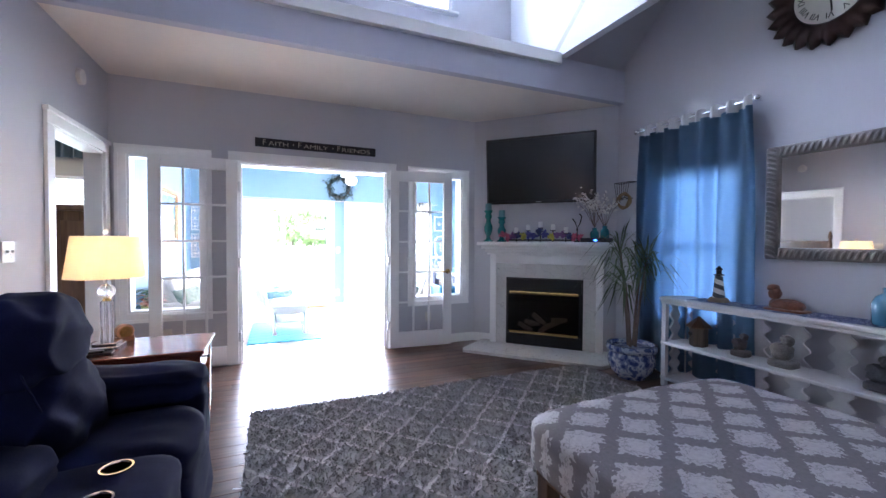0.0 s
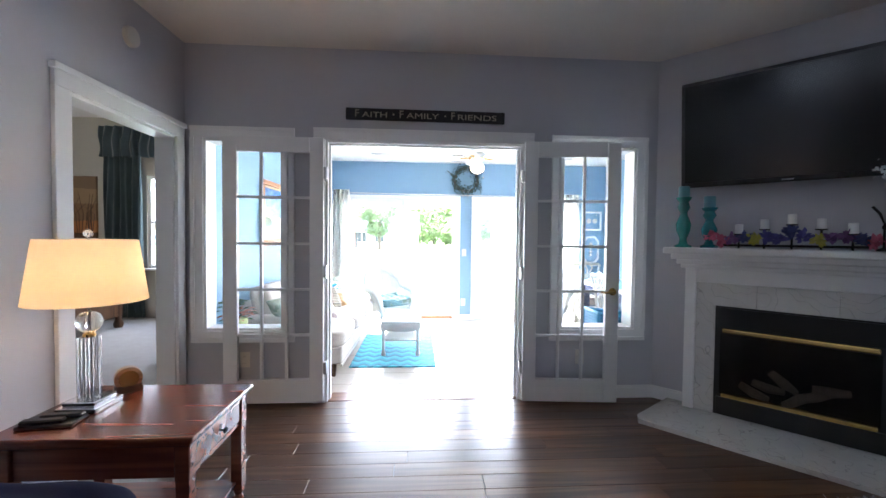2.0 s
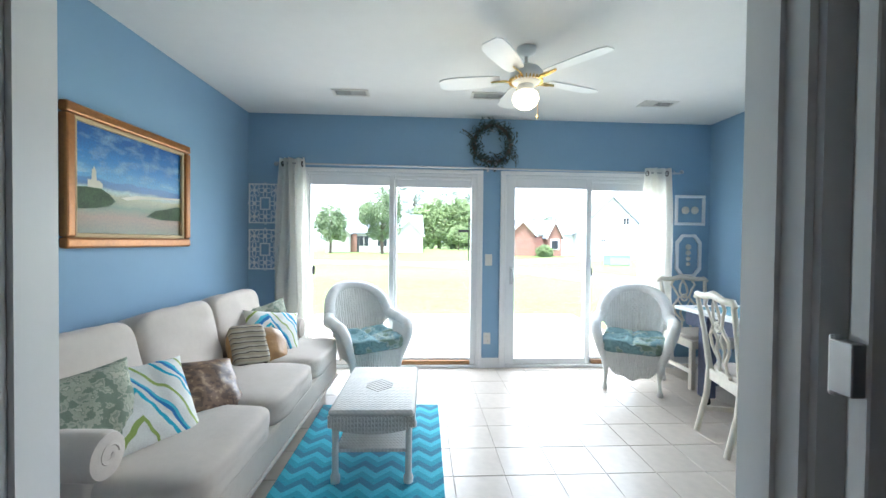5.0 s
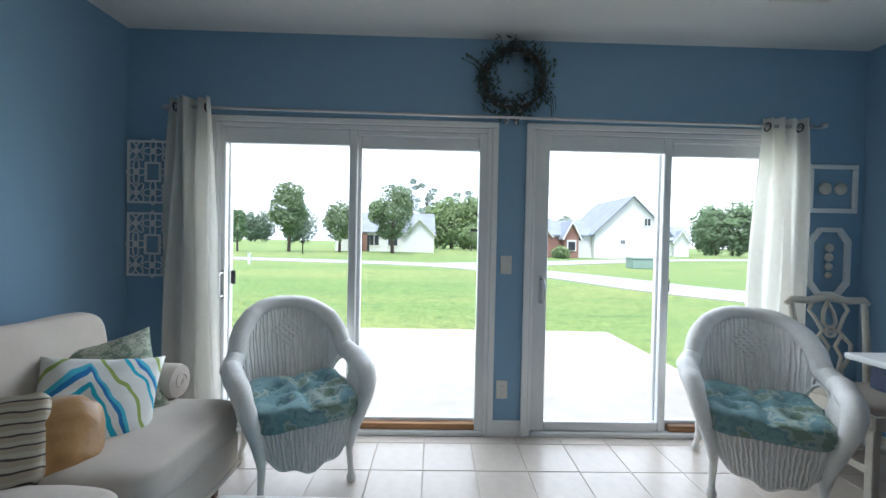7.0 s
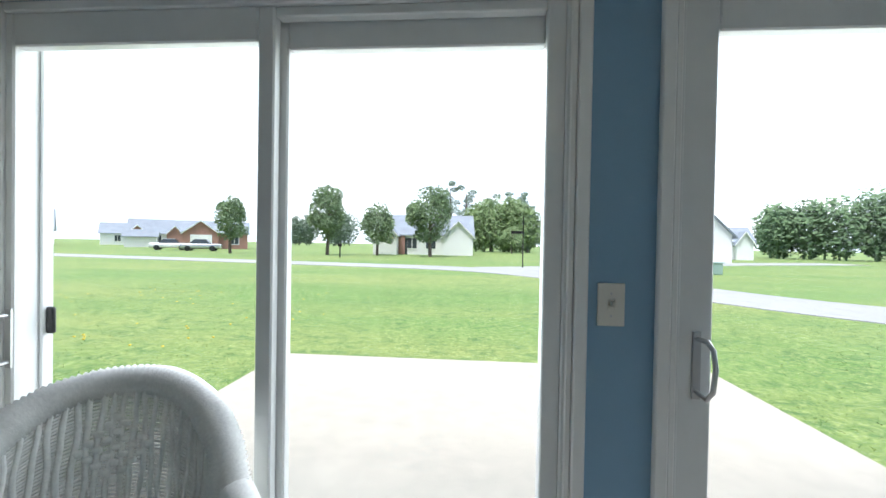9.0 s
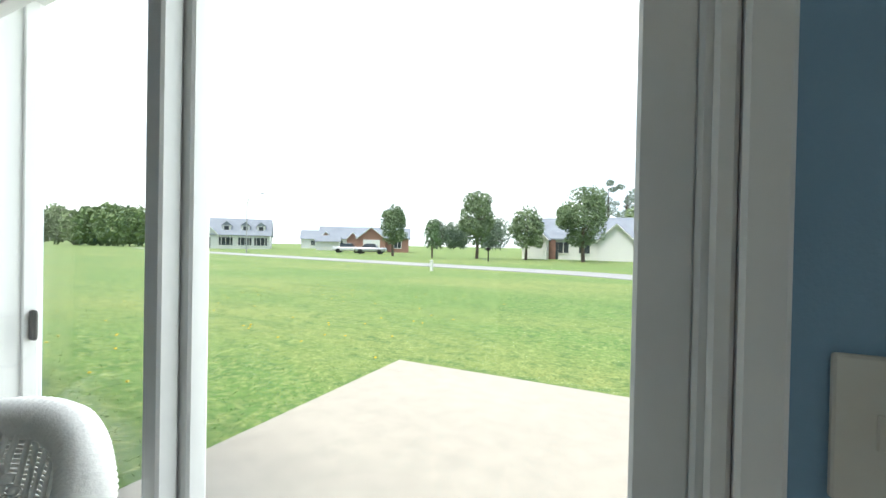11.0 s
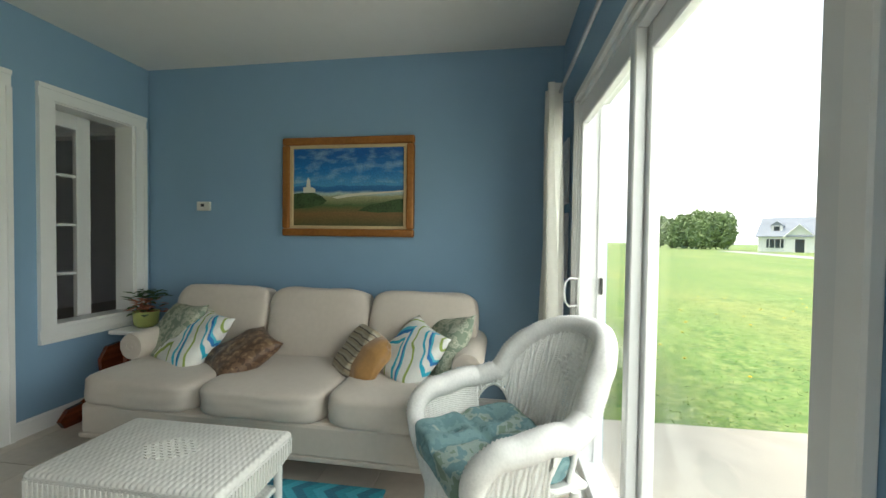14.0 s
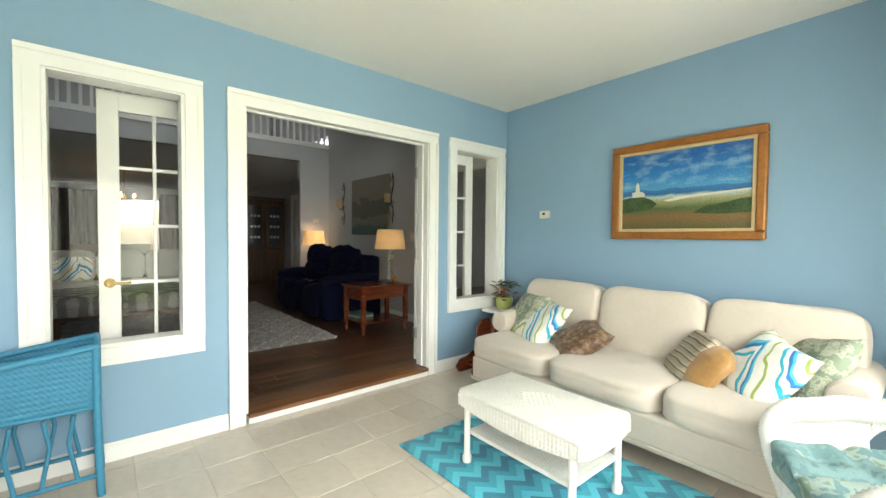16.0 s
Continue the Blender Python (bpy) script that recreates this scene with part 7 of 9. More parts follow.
    uv_by(p.data, lambda c: (c.x * 50, c.y * 40))
    return ob


blue_stand()

# corner by the sofa: wooden cradle stand with a flower pot on a small white shelf
_ws = thing("wooden_stand", "carved reddish wood magazine cradle beside the sofa", "stand", pose(-0.62, 4.44, SF))
for _x in (-0.16, 0.16):
    _bm = bmesh.new()
    _pp = [(-0.15, 0.0), (0.30, 0.0), (0.33, 0.05), (0.28, 0.11), (0.19, 0.12), (0.11, 0.16), (0.06, 0.26), (0.07, 0.36), (0.02, 0.44), (-0.08, 0.45), (-0.12, 0.36), (-0.10, 0.2), (-0.15, 0.08)]
    _a = [_bm.verts.new((u, -0.014 + 0.001, z)) for u, z in _pp]
    _b = [_bm.verts.new((u, 0.014, z)) for u, z in _pp]
    _bm.faces.new(_a)
    _bm.faces.new(_b[::-1])
    for _i in range(len(_pp)):
        _j = (_i + 1) % len(_pp)
        _bm.faces.new((_a[_j], _a[_i], _b[_i], _b[_j]))
    _o = part("side_board", _bm, M_CHERRY, _ws)
    _o.location = (0.02, _x * 0.6, 0)
part("bottom_board", bbox(-0.10, 0.24, -0.10, 0.10, 0.05, 0.07), M_CHERRY, _ws)
part("back_board", bbox(-0.09, -0.07, -0.10, 0.10, 0.07, 0.40), M_CHERRY, _ws)
_wt = thing("plant_table", "small white side table in the corner", "side table", pose(-0.80, 4.45, SF))
part("tabletop", bbox(-0.19, 0.15, -0.17, 0.17, 0.50, 0.53, 0.008), M_TRIM, _wt)
for _x in (-0.17, -0.13):
    for _y in (-0.14, 0.14):
        part("leg", bbox(_x - 0.012, _x + 0.012, _y - 0.012, _y + 0.012, 0, 0.50), M_TRIM, _wt)


def flower_pot(m, label):
    ob = thing("flower_pot", label, "potted plant", m)
    bm = bmesh.new()
    lathe(bm, [(0.055, 0), (0.075, 0.02), (0.085, 0.11), (0.08, 0.115), (0.07, 0.10)], 20)
    part("pot", bm, material("lime_ceramic", (0.45, 0.50, 0.16), 0.3), ob, "pale lime ceramic pot", 60)
    rng = random.Random(31)
    bm, b2 = bmesh.new(), bmesh.new()
    for k in range(130):
        a, r, z = rng.uniform(0, 6.28), rng.uniform(0.01, 0.14), rng.uniform(0.10, 0.27)
        p = Vector((r * math.cos(a), r * math.sin(a), z))
        d = Vector((math.cos(a), math.sin(a), rng.uniform(-0.3, 0.6))).normalized()
        s = d.cross(Vector((0, 0, 1))).normalized()
        L = rng.uniform(0.025, 0.05)
        tgt = b2 if (z < 0.21 and rng.random() < 0.85) else bm
        tgt.faces.new([tgt.verts.new(q) for q in (p - d * L, p + s * L * 0.55, p + d * L + Vector((0, 0, -0.01)), p - s * L * 0.55)])
    part("foliage", bm, material("silk_leaf", (0.05, 0.11, 0.03), 0.6, vary=0.3, scale=30), ob, kind="stuff")
    part("blossoms", b2, material("coral_petals", (0.50, 0.19, 0.11), 0.7, vary=0.4, scale=30), ob, "dusty coral silk flowers", kind="stuff")
    return ob


flower_pot(pose(-0.82, 4.42, SF + 0.53), "coral silk flowers in a lime ceramic pot")

# ---- living room things ----
M_NAVY = material("navy_microfibre", (0.0048, 0.0064, 0.026), 0.95, vary=0.15, scale=6, bump=0.2, bscale=180)
M_NAVY.node_tree.nodes["Principled BSDF"].inputs["Specular IOR Level"].default_value = 0.12


def recliner():
    ob = thing("reclining_loveseat", "navy microfibre reclining loveseat with centre console", "loveseat", pose(-0.95, 0.22, 0))
    D, W = 0.94, 1.88
    part("base", bbox(0.05, D - 0.06, 0.05, W - 0.05, 0.03, 0.30, 0.03), M_NAVY, ob)
    for y0, y1 in ((0.0, 0.26), (W - 0.26, W)):
        ym = (y0 + y1) / 2
        bm = bmesh.new()
        puff(bm, 0.80, 0.25, 0.52, Matrix.Translation((0.52, ym, 0.29)), 7, 14, wrinkle=0.01, seed=y0)
        part("arm_body", bm, M_NAVY, ob, smooth=180)
        bm = bmesh.new()
        puff(bm, 0.84, 0.29, 0.17, pose(0.50, ym, 0.545, 0, 2, 0), 4, 16, wrinkle=0.016, seed=y1 + 3)
        part("arm_pad", bm, M_NAVY, ob, smooth=180)
    for k, (y0, y1) in enumerate(((0.26, 0.76), (1.12, W - 0.26))):
        ym = (y0 + y1) / 2
        bm = bmesh.new()
        puff(bm, 0.70, y1 - y0 + 0.01, 0.22, pose(0.60, ym, 0.38, 0, 1, 0), 4.5, 16, wrinkle=0.02, seed=k * 7 + 2)
        part("seat_cushion", bm, M_NAVY, ob, smooth=180)
        bm = bmesh.new()
        puff(bm, 0.15, y1 - y0 + 0.02, 0.33, pose(0.885, ym, 0.21, 0, -4, 0), 5, 12, wrinkle=0.012, seed=k + 4)
        part("footrest", bm, M_NAVY, ob, smooth=180)
        for j, (x, z, sx, sz) in enumerate(((0.43, 0.60, 0.32, 0.38), (0.37, 0.84, 0.36, 0.34))):
            bm = bmesh.new()
            puff(bm, sx, y1 - y0 + 0.05, sz, pose(x, ym, z, 0, -16, 0), 2.7, 18, wrinkle=0.034, seed=k * 9 + j * 4)
            part("back_cushion", bm, M_NAVY, ob, smooth=180)
        bm = bmesh.new()
        tube(bm, [(0.55 - 0.15 * i / 8, y0 + 0.03, 0.62 + 0.38 * i / 8) for i in range(9)], 0.004, 5)
        part("seam", bm, M_NAVY, ob)
    part("back_frame", bbox(0.02, 0.32, 0.10, W - 0.10, 0.25, 0.88, 0.07, 3), M_NAVY, ob, smooth=50)
    # console with padded lid and two cup holders
    bm = bmesh.new()
    puff(bm, 0.62, 0.37, 0.30, Matrix.Translation((0.62, 0.94, 0.345)), 8, 14, wrinkle=0.006, seed=3)
    co = part("console", bm, M_NAVY, ob, smooth=180)
    bm = bmesh.new()
    puff(bm, 0.34, 0.37, 0.14, pose(0.44, 0.94, 0.535, 0, 4, 0), 4, 14, wrinkle=0.012, seed=6)
    part("console_lid", bm, M_NAVY, ob, smooth=180)
    for y in (0.85, 1.03):
        bm = bmesh.new()
        lathe(bm, [(0.036, 0.44), (0.036, 0.494), (0.040, 0.502), (0.046, 0.502), (0.046, 0.492)], 24, Matrix.Translation((0.76, y, 0)))
        part("cup_holder", bm, M_CHROME, co, "chrome-rimmed cup holder", 60)
        # no real hollow: a black disc paints the shade inside the holder
        bm = bmesh.new()
        lathe(bm, [(0.0005, 0.4985), (0.036, 0.4985)], 24, Matrix.Translation((0.76, y, 0)))
        part("cup_well", bm, M_BLACK, co, "flat black disc for the shade in the cup well")
    return ob


recliner()


def end_table(m, label, hy=0.26):
    ob = thing("end_table", label, "end table", m, "end tables")
    hx, h = 0.345, 0.57
    part("tabletop", bbox(-hx, hx, -hy, hy, h - 0.024, h, 0.008, 2), M_CHERRY, ob)
    part("top_moulding", bbox(-hx + 0.015, hx - 0.015, -hy + 0.015, hy - 0.015, h - 0.04, h - 0.024, 0.004, 1), M_CHERRY, ob)
    for s in (-1, 1):
        part("apron", bbox(-hx + 0.05, hx - 0.05, s * (hy - 0.05) - 0.01, s * (hy - 0.05) + 0.01, h - 0.16, h - 0.04), M_CHERRY, ob)
    part("apron", bbox(-hx + 0.04, -hx + 0.06, -hy + 0.05, hy - 0.05, h - 0.16, h - 0.04), M_CHERRY, ob)
    dr = part("drawer", bbox(hx - 0.055, hx - 0.03, -hy + 0.075, hy - 0.075, h - 0.145, h - 0.05, 0.006, 2), M_CHERRY, ob, "drawer front")
    bm = bmesh.new()
    lathe(bm, [(0.005, 0), (0.005, 0.012), (0.013, 0.018), (0.013, 0.024), (0.005, 0.03)], 12, Matrix.Translation((hx - 0.031, 0, h - 0.097)) @ Matrix.Rotation(math.pi / 2, 4, "Y"))
    part("knob", bm, M_IRON, dr, "dark metal knob", 50)
    part("drawer_rail", bbox(hx - 0.06, hx - 0.036, -hy + 0.05, hy - 0.05, h - 0.165, h - 0.148), M_CHERRY, ob)
    for sx in (-1, 1):
        for sy in (-1, 1):
            bm = bbox(-0.026, 0.026, -0.026, 0.026, 0.40, h - 0.04, 0.003, 1)
            lathe(bm, [(0.012, 0.0), (0.022, 0.03), (0.026, 0.06), (0.016, 0.08), (0.024, 0.095), (0.024, 0.105)], 12)
            bmesh.ops.translate(bm, verts=box(bm, -0.023, 0.023, -0.023, 0.023, 0.105, 0.40), vec=(0, 0, 0))
            lg = part("leg", bm, M_CHERRY, ob)
            lg.location = (sx * (hx - 0.05), sy * (hy - 0.05), 0)
    part("lower_shelf", bbox(-hx + 0.05, hx - 0.05, -hy + 0.05, hy - 0.05, 0.125, 0.143, 0.003, 1), M_CHERRY, ob)
    return ob


end_table(pose(-0.445, 2.66, 0), "cherry wood end table with one drawer")
end_table(pose(-0.66, 0.11, 0), "narrow cherry wood end table by the hall corner", 0.10)
_mg = thing("magazine_stack", "stack of magazines on the table's shelf", "magazines", pose(-0.32, 2.46, 0.143, 0, 0, 8))
for _i in range(4):
    part("magazine", bbox(-0.11, 0.11, -0.15, 0.15, _i * 0.012, _i * 0.012 + 0.011), material("magazine_cover", [(0.1, 0.25, 0.3), (0.6, 0.6, 0.58), (0.2, 0.3, 0.2), (0.1, 0.22, 0.26)][_i], 0.35), _mg)


def shade_material():
    mt = thin_cloth("linen_lampshade", (0.80, 0.70, 0.52), 0.55)
    return mt


M_SHADE = shade_material()
M_CRYSTAL = material("lamp_crystal", (0.96, 0.97, 0.98), 0.03)
M_CRYSTAL.node_tree.nodes["Principled BSDF"].inputs["Transmission Weight"].default_value = 0.9
M_CRYSTAL.node_tree.nodes["Principled BSDF"].inputs["IOR"].default_value = 1.55


def table_lamp(m, label):
    ob = thing("table_lamp", label, "table lamp", m, "table lamps")
    part("base", bbox(-0.075, 0.075, -0.075, 0.075, 0, 0.022, 0.003, 1), M_CHROME, ob, "polished metal base")
    part("base_step", bbox(-0.06, 0.06, -0.06, 0.06, 0.022, 0.04, 0.003, 1), M_CHROME, ob)
    for sx, sy in ((-1, -1), (1, -1), (-1, 1), (1, 1)):
        part("crystal_column", bbox(sx * 0.0145 - 0.0135, sx * 0.0145 + 0.0135, sy * 0.0145 - 0.0135, sy * 0.0145 + 0.0135, 0.04, 0.285, 0.004, 1), M_CRYSTAL, ob, "clear crystal column")
    bm = bmesh.new()
    lathe(bm, [(0.004, 0.04), (0.004, 0.50)], 8)
    part("stem", bm, M_CHROME, ob)
    bm = bmesh.new()
    lathe(bm, [(0.022, 0.285), (0.022, 0.295), (0.012, 0.30)], 16)
    part("collar", bm, M_BRASS, ob, smooth=40)
    bm = bmesh.new()
    lathe(bm, [(0.006, 0.30)] + [(0.044 * math.sin(math.pi * k / 12), 0.342 - 0.044 * math.cos(math.pi * k / 12)) for k in range(1, 12)] + [(0.006, 0.386)], 24)
    part("crystal_ball", bm, M_CRYSTAL, ob, "clear crystal ball", 180)
    bm = bmesh.new()
    seg = 40
    rows = [(0.195, 0.425), (0.194, 0.43), (0.162, 0.665), (0.161, 0.67)]
    g = [[bm.verts.new((r * math.cos(2 * math.pi * k / seg), r * math.sin(2 * math.pi * k / seg), z)) for k in range(seg)] for r, z in rows]
    for a, b in zip(g, g[1:]):
        for k in range(seg):
            bm.faces.new((a[k], a[(k + 1) % seg], b[(k + 1) % seg], b[k]))
    bmesh.ops.solidify(bm, geom=bm.faces[:], thickness=0.003)
    part("shade", bm, M_SHADE, ob, "cream linen drum shade, lit from inside", 50)
    bm = bmesh.new()
    lathe(bm, [(0.004, 0.66), (0.004, 0.675), (0.016, 0.685), (0.016, 0.70), (0.004, 0.71)], 14)
    part("finial", bm, M_CRYSTAL, ob, "crystal finial", 50)
    bm = bmesh.new()
    lathe(bm, [(0.01, 0.43), (0.03, 0.47), (0.03, 0.50), (0.012, 0.53)], 14)
    part("bulb", bm, glow("lit_bulb", (1.0, 0.68, 0.34), 2.0), ob, "lit bulb", 180).visible_shadow = False
    return ob


table_lamp(pose(-0.64, 2.675, 0.57), "crystal table lamp with a lit cream shade")
table_lamp(pose(-0.72, 0.11, 0.57), "crystal table lamp with a lit cream shade")
# desk clock and remote tray on the table
_dc = thing("desk_clock", "small round wooden desk clock", "clock", pose(-0.60, 2.83, 0.57, 0, 0, 40))
part("stand", bbox(-0.05, 0.05, -0.025, 0.025, 0, 0.035, 0.004, 1), M_OAK, _dc)
_bm = bmesh.new()
lathe(_bm, [(0.045, -0.022), (0.05, -0.018), (0.05, 0.018), (0.045, 0.022)], 24, pose(0, 0, 0.062, 90))
part("case", _bm, wood("clock_wood", (0.16, 0.07, 0.03), (0.35, 0.18, 0.08), 0.4), _dc, smooth=40)
_bm = bmesh.new()
lathe(_bm, [(0.036, 0.0), (0.036, 0.002)], 24, pose(0, -0.022, 0.062, 90))
part("dial", _bm, M_BRASS, _dc, "brass dial")
_tr = thing("remote_tray", "dark tray with remote controls", "tray", pose(-0.66, 2.53, 0.57, 0, 0, 8))
part("tray", bbox(-0.09, 0.09, -0.05, 0.05, 0, 0.012, 0.005, 1), M_BLACK, _tr)
part("remote", bbox(-0.085, 0.05, -0.035, -0.003, 0.012, 0.026, 0.005, 1), M_BLACK, _tr)
part("remote", bbox(-0.05, 0.085, 0.008, 0.042, 0.012, 0.026, 0.005, 1), M_BLACK, _tr)

# ---- corner fireplace; its frame: x along the diagonal wall, -y out of it ----
DG = Matrix.Translation((2.55, 4.09, 0)) @ Matrix.Rotation(math.atan2(2.92 - 4.09, 3.65 - 2.55), 4, "Z")


def marble():
    mt = material("white_marble", (0.62, 0.61, 0.58), 0.25, vary=0.06, scale=3)
    n, l = mt.node_tree.nodes, mt.node_tree.links
    o = xyz(n, l, (1, 1, 1), 0.5, 5.0)
    w = calc(n, l, "ABSOLUTE", calc(n, l, "SINE", calc(n, l, "ADD", calc(n, l, "MULTIPLY", o[0], 22.0), calc(n, l, "MULTIPLY", o[2], 31.0))))
    mr = n.new("ShaderNodeMapRange")
    mr.inputs["From Max"].default_value = 0.12
    mr.inputs["To Min"].default_value = 0.62
    l.new(w, mr.inputs["Value"])
    b = n["Principled BSDF"]
    old = b.inputs["Base Color"].links[0].from_socket
    sc = n.new("ShaderNodeVectorMath")
    sc.operation = "SCALE"
    l.new(old, sc.inputs[0])
    l.new(mr.outputs[0], sc.inputs["Scale"])
    l.new(sc.outputs[0], b.inputs["Base Color"])
    return mt


M_MARBLE = marble()


def fireplace():
    ob = thing("fireplace", "white corner fireplace with marble surround and mantel", "fireplace", DG)
    f = -0.09
    part("pilaster", bbox(0.24, 0.31, f - 0.02, 0.0, 0.03, 1.06, 0.004, 1), M_TRIM, ob)
    part("pilaster", bbox(1.41, 1.48, f - 0.02, 0.0, 0.03, 1.06, 0.004, 1), M_TRIM, ob)
    part("header", bbox(0.31, 1.41, f - 0.018, 0.0, 0.96, 1.06, 0.004, 1), M_TRIM, ob)
    for k, (z0, z1, o) in enumerate(((1.06, 1.09, 0.04), (1.09, 1.125, 0.075), (1.125, 1.165, 0.12))):
        part("crown_moulding", bbox(0.24 - o * 0.6, 1.48 + o * 0.6, f - 0.02 - o, 0.0, z0, z1, 0.008, 2), M_TRIM, ob)
    part("mantel_shelf", bbox(0.13, 1.60, -0.29, 0.0, 1.165, 1.21, 0.010, 2), M_TRIM, ob)
    for q in ((0.31, 0.43, 0.03, 0.80), (1.28, 1.41, 0.03, 0.80)):
        part("marble_slab", bbox(q[0], q[1], f, 0.0, q[2], q[3], 0.002, 1), M_MARBLE, ob, "veined white marble")
    for x0, x1 in ((0.31, 0.66), (0.66, 1.06), (1.06, 1.41)):
        part("marble_slab", bbox(x0 + 0.001, x1 - 0.001, f, 0.0, 0.801, 0.96, 0.002, 1), M_MARBLE, ob, "veined white marble")
    fb = part("firebox", bbox(0.43, 1.28, f + 0.004, 0.0, 0.03, 0.80), M_BLACK, ob, "black metal firebox")
    part("face_frame", bbox(0.445, 1.265, f - 0.012, f + 0.004, 0.65, 0.79, 0.003, 1), M_BLACK, ob)
    part("face_frame", bbox(0.445, 1.265, f - 0.012, f + 0.004, 0.035, 0.16, 0.003, 1), M_BLACK, ob)
    for z in (0.615, 0.165):
        part("brass_louvre", bbox(0.475, 1.235, f - 0.03, f - 0.004, z, z + 0.035, 0.010, 2), M_BRASS, fb, "polished brass bar")
    # logs behind the glass
    rng = random.Random(4)
    logm = material("ceramic_log", (0.30, 0.26, 0.22), 0.9, vary=0.4, scale=12, bump=0.6, bscale=30)
    for k in range(6):
        x, z, slant = 0.66 + 0.075 * k, 0.245 + 0.05 * (k % 3), rng.uniform(-0.75, 0.75)
        bm = bmesh.new()
        tube(bm, [(x - 0.085 * math.cos(slant), f - 0.006, z - 0.085 * math.sin(slant)), (x, f - 0.014, z + rng.uniform(-0.01, 0.012)), (x + 0.085 * math.cos(slant), f - 0.006, z + 0.085 * math.sin(slant))], [0.024, 0.031, 0.02], 9)
        part("log", bm, logm, fb, "pale ceramic log", 60)
    gl = part("glass_front", bbox(0.47, 1.24, f - 0.052, f - 0.048, 0.20, 0.615), glass("smoked_glass", (0.68, 0.66, 0.64), 1.2), fb, "smoked glass front")
    gl.visible_shadow = False
    return ob


fireplace()
_bm = bmesh.new()
_h = [(0.12, 0.02), (1.62, 0.02), (1.62, -0.40), (1.50, -0.57), (0.08, -0.57), (0.05, -0.50)]
_a = [_bm.verts.new((x, y, 0.0)) for x, y in _h]
_b = [_bm.verts.new((x, y, 0.03)) for x, y in _h]
_bm.faces.new(_b[::-1])
for _i in range(len(_h)):
    _j = (_i + 1) % len(_h)
    _bm.faces.new((_a[_i], _a[_j], _b[_j], _b[_i]))
bmesh.ops.recalc_face_normals(_bm, faces=_bm.faces)
solid("hearth_slab", _bm, M_MARBLE, "white marble hearth slab on the floor", "hearth", DG)


def television():
    ob = thing("television", "large black flat television on a tilting bracket", "television", DG @ pose(0.80, -0.14, 2.01, 5, 0, 0))
    part("housing", bbox(-0.60, 0.60, -0.02, 0.05, -0.37, 0.37, 0.012, 2), M_BLACK, ob)
    part("screen", bbox(-0.575, 0.575, -0.0225, -0.019, -0.335, 0.345), material("dark_screen", (0.006, 0.006, 0.007), 0.18, vary=0.02), ob, "unlit glossy screen")
    part("maker_badge", bbox(-0.03, 0.03, -0.0225, -0.019, -0.357, -0.35), M_STEEL, ob, "small silver badge")
    part("bracket", bbox(-0.2, 0.2, 0.05, 0.13, -0.15, 0.15), M_BLACK, ob)
    return ob


television()


def candlestick(m, h, mat, label):
    ob = thing("candlestick", label, "candlestick", m, "mantel candlesticks")
    bm = bmesh.new()
    lathe(bm, [(0.055, 0), (0.058, 0.012), (0.03, 0.025), (0.022, 0.05 * h / 0.3), (0.045, 0.10 * h / 0.3), (0.05, 0.14 * h / 0.3), (0.028, 0.19 * h / 0.3), (0.024, 0.21 * h / 0.3), (0.042, 0.24 * h / 0.3), (0.030, 0.27 * h / 0.3), (0.048, h - 0.01), (0.05, h)], 24)
    part("stick", bm, mat, ob, smooth=60)
    bm = bmesh.new()
    lathe(bm, [(0.036, h), (0.036, h + 0.075), (0.03, h + 0.08)], 20)
    part("candle", bm, material("teal_wax", (0.12, 0.30, 0.33), 0.5), ob, "teal pillar candle", 50)
    return ob


candlestick(DG @ pose(0.23, -0.16, 1.21), 0.36, material("green_glass_ceramic", (0.02, 0.22, 0.19), 0.12, vary=0.15, coat=0.6), "turned green ceramic candlestick with teal candle")
candlestick(DG @ pose(0.39, -0.16, 1.21), 0.28, material("teal_glass_ceramic", (0.015, 0.17, 0.20), 0.12, vary=0.15, coat=0.6), "turned teal ceramic candlestick with teal candle")


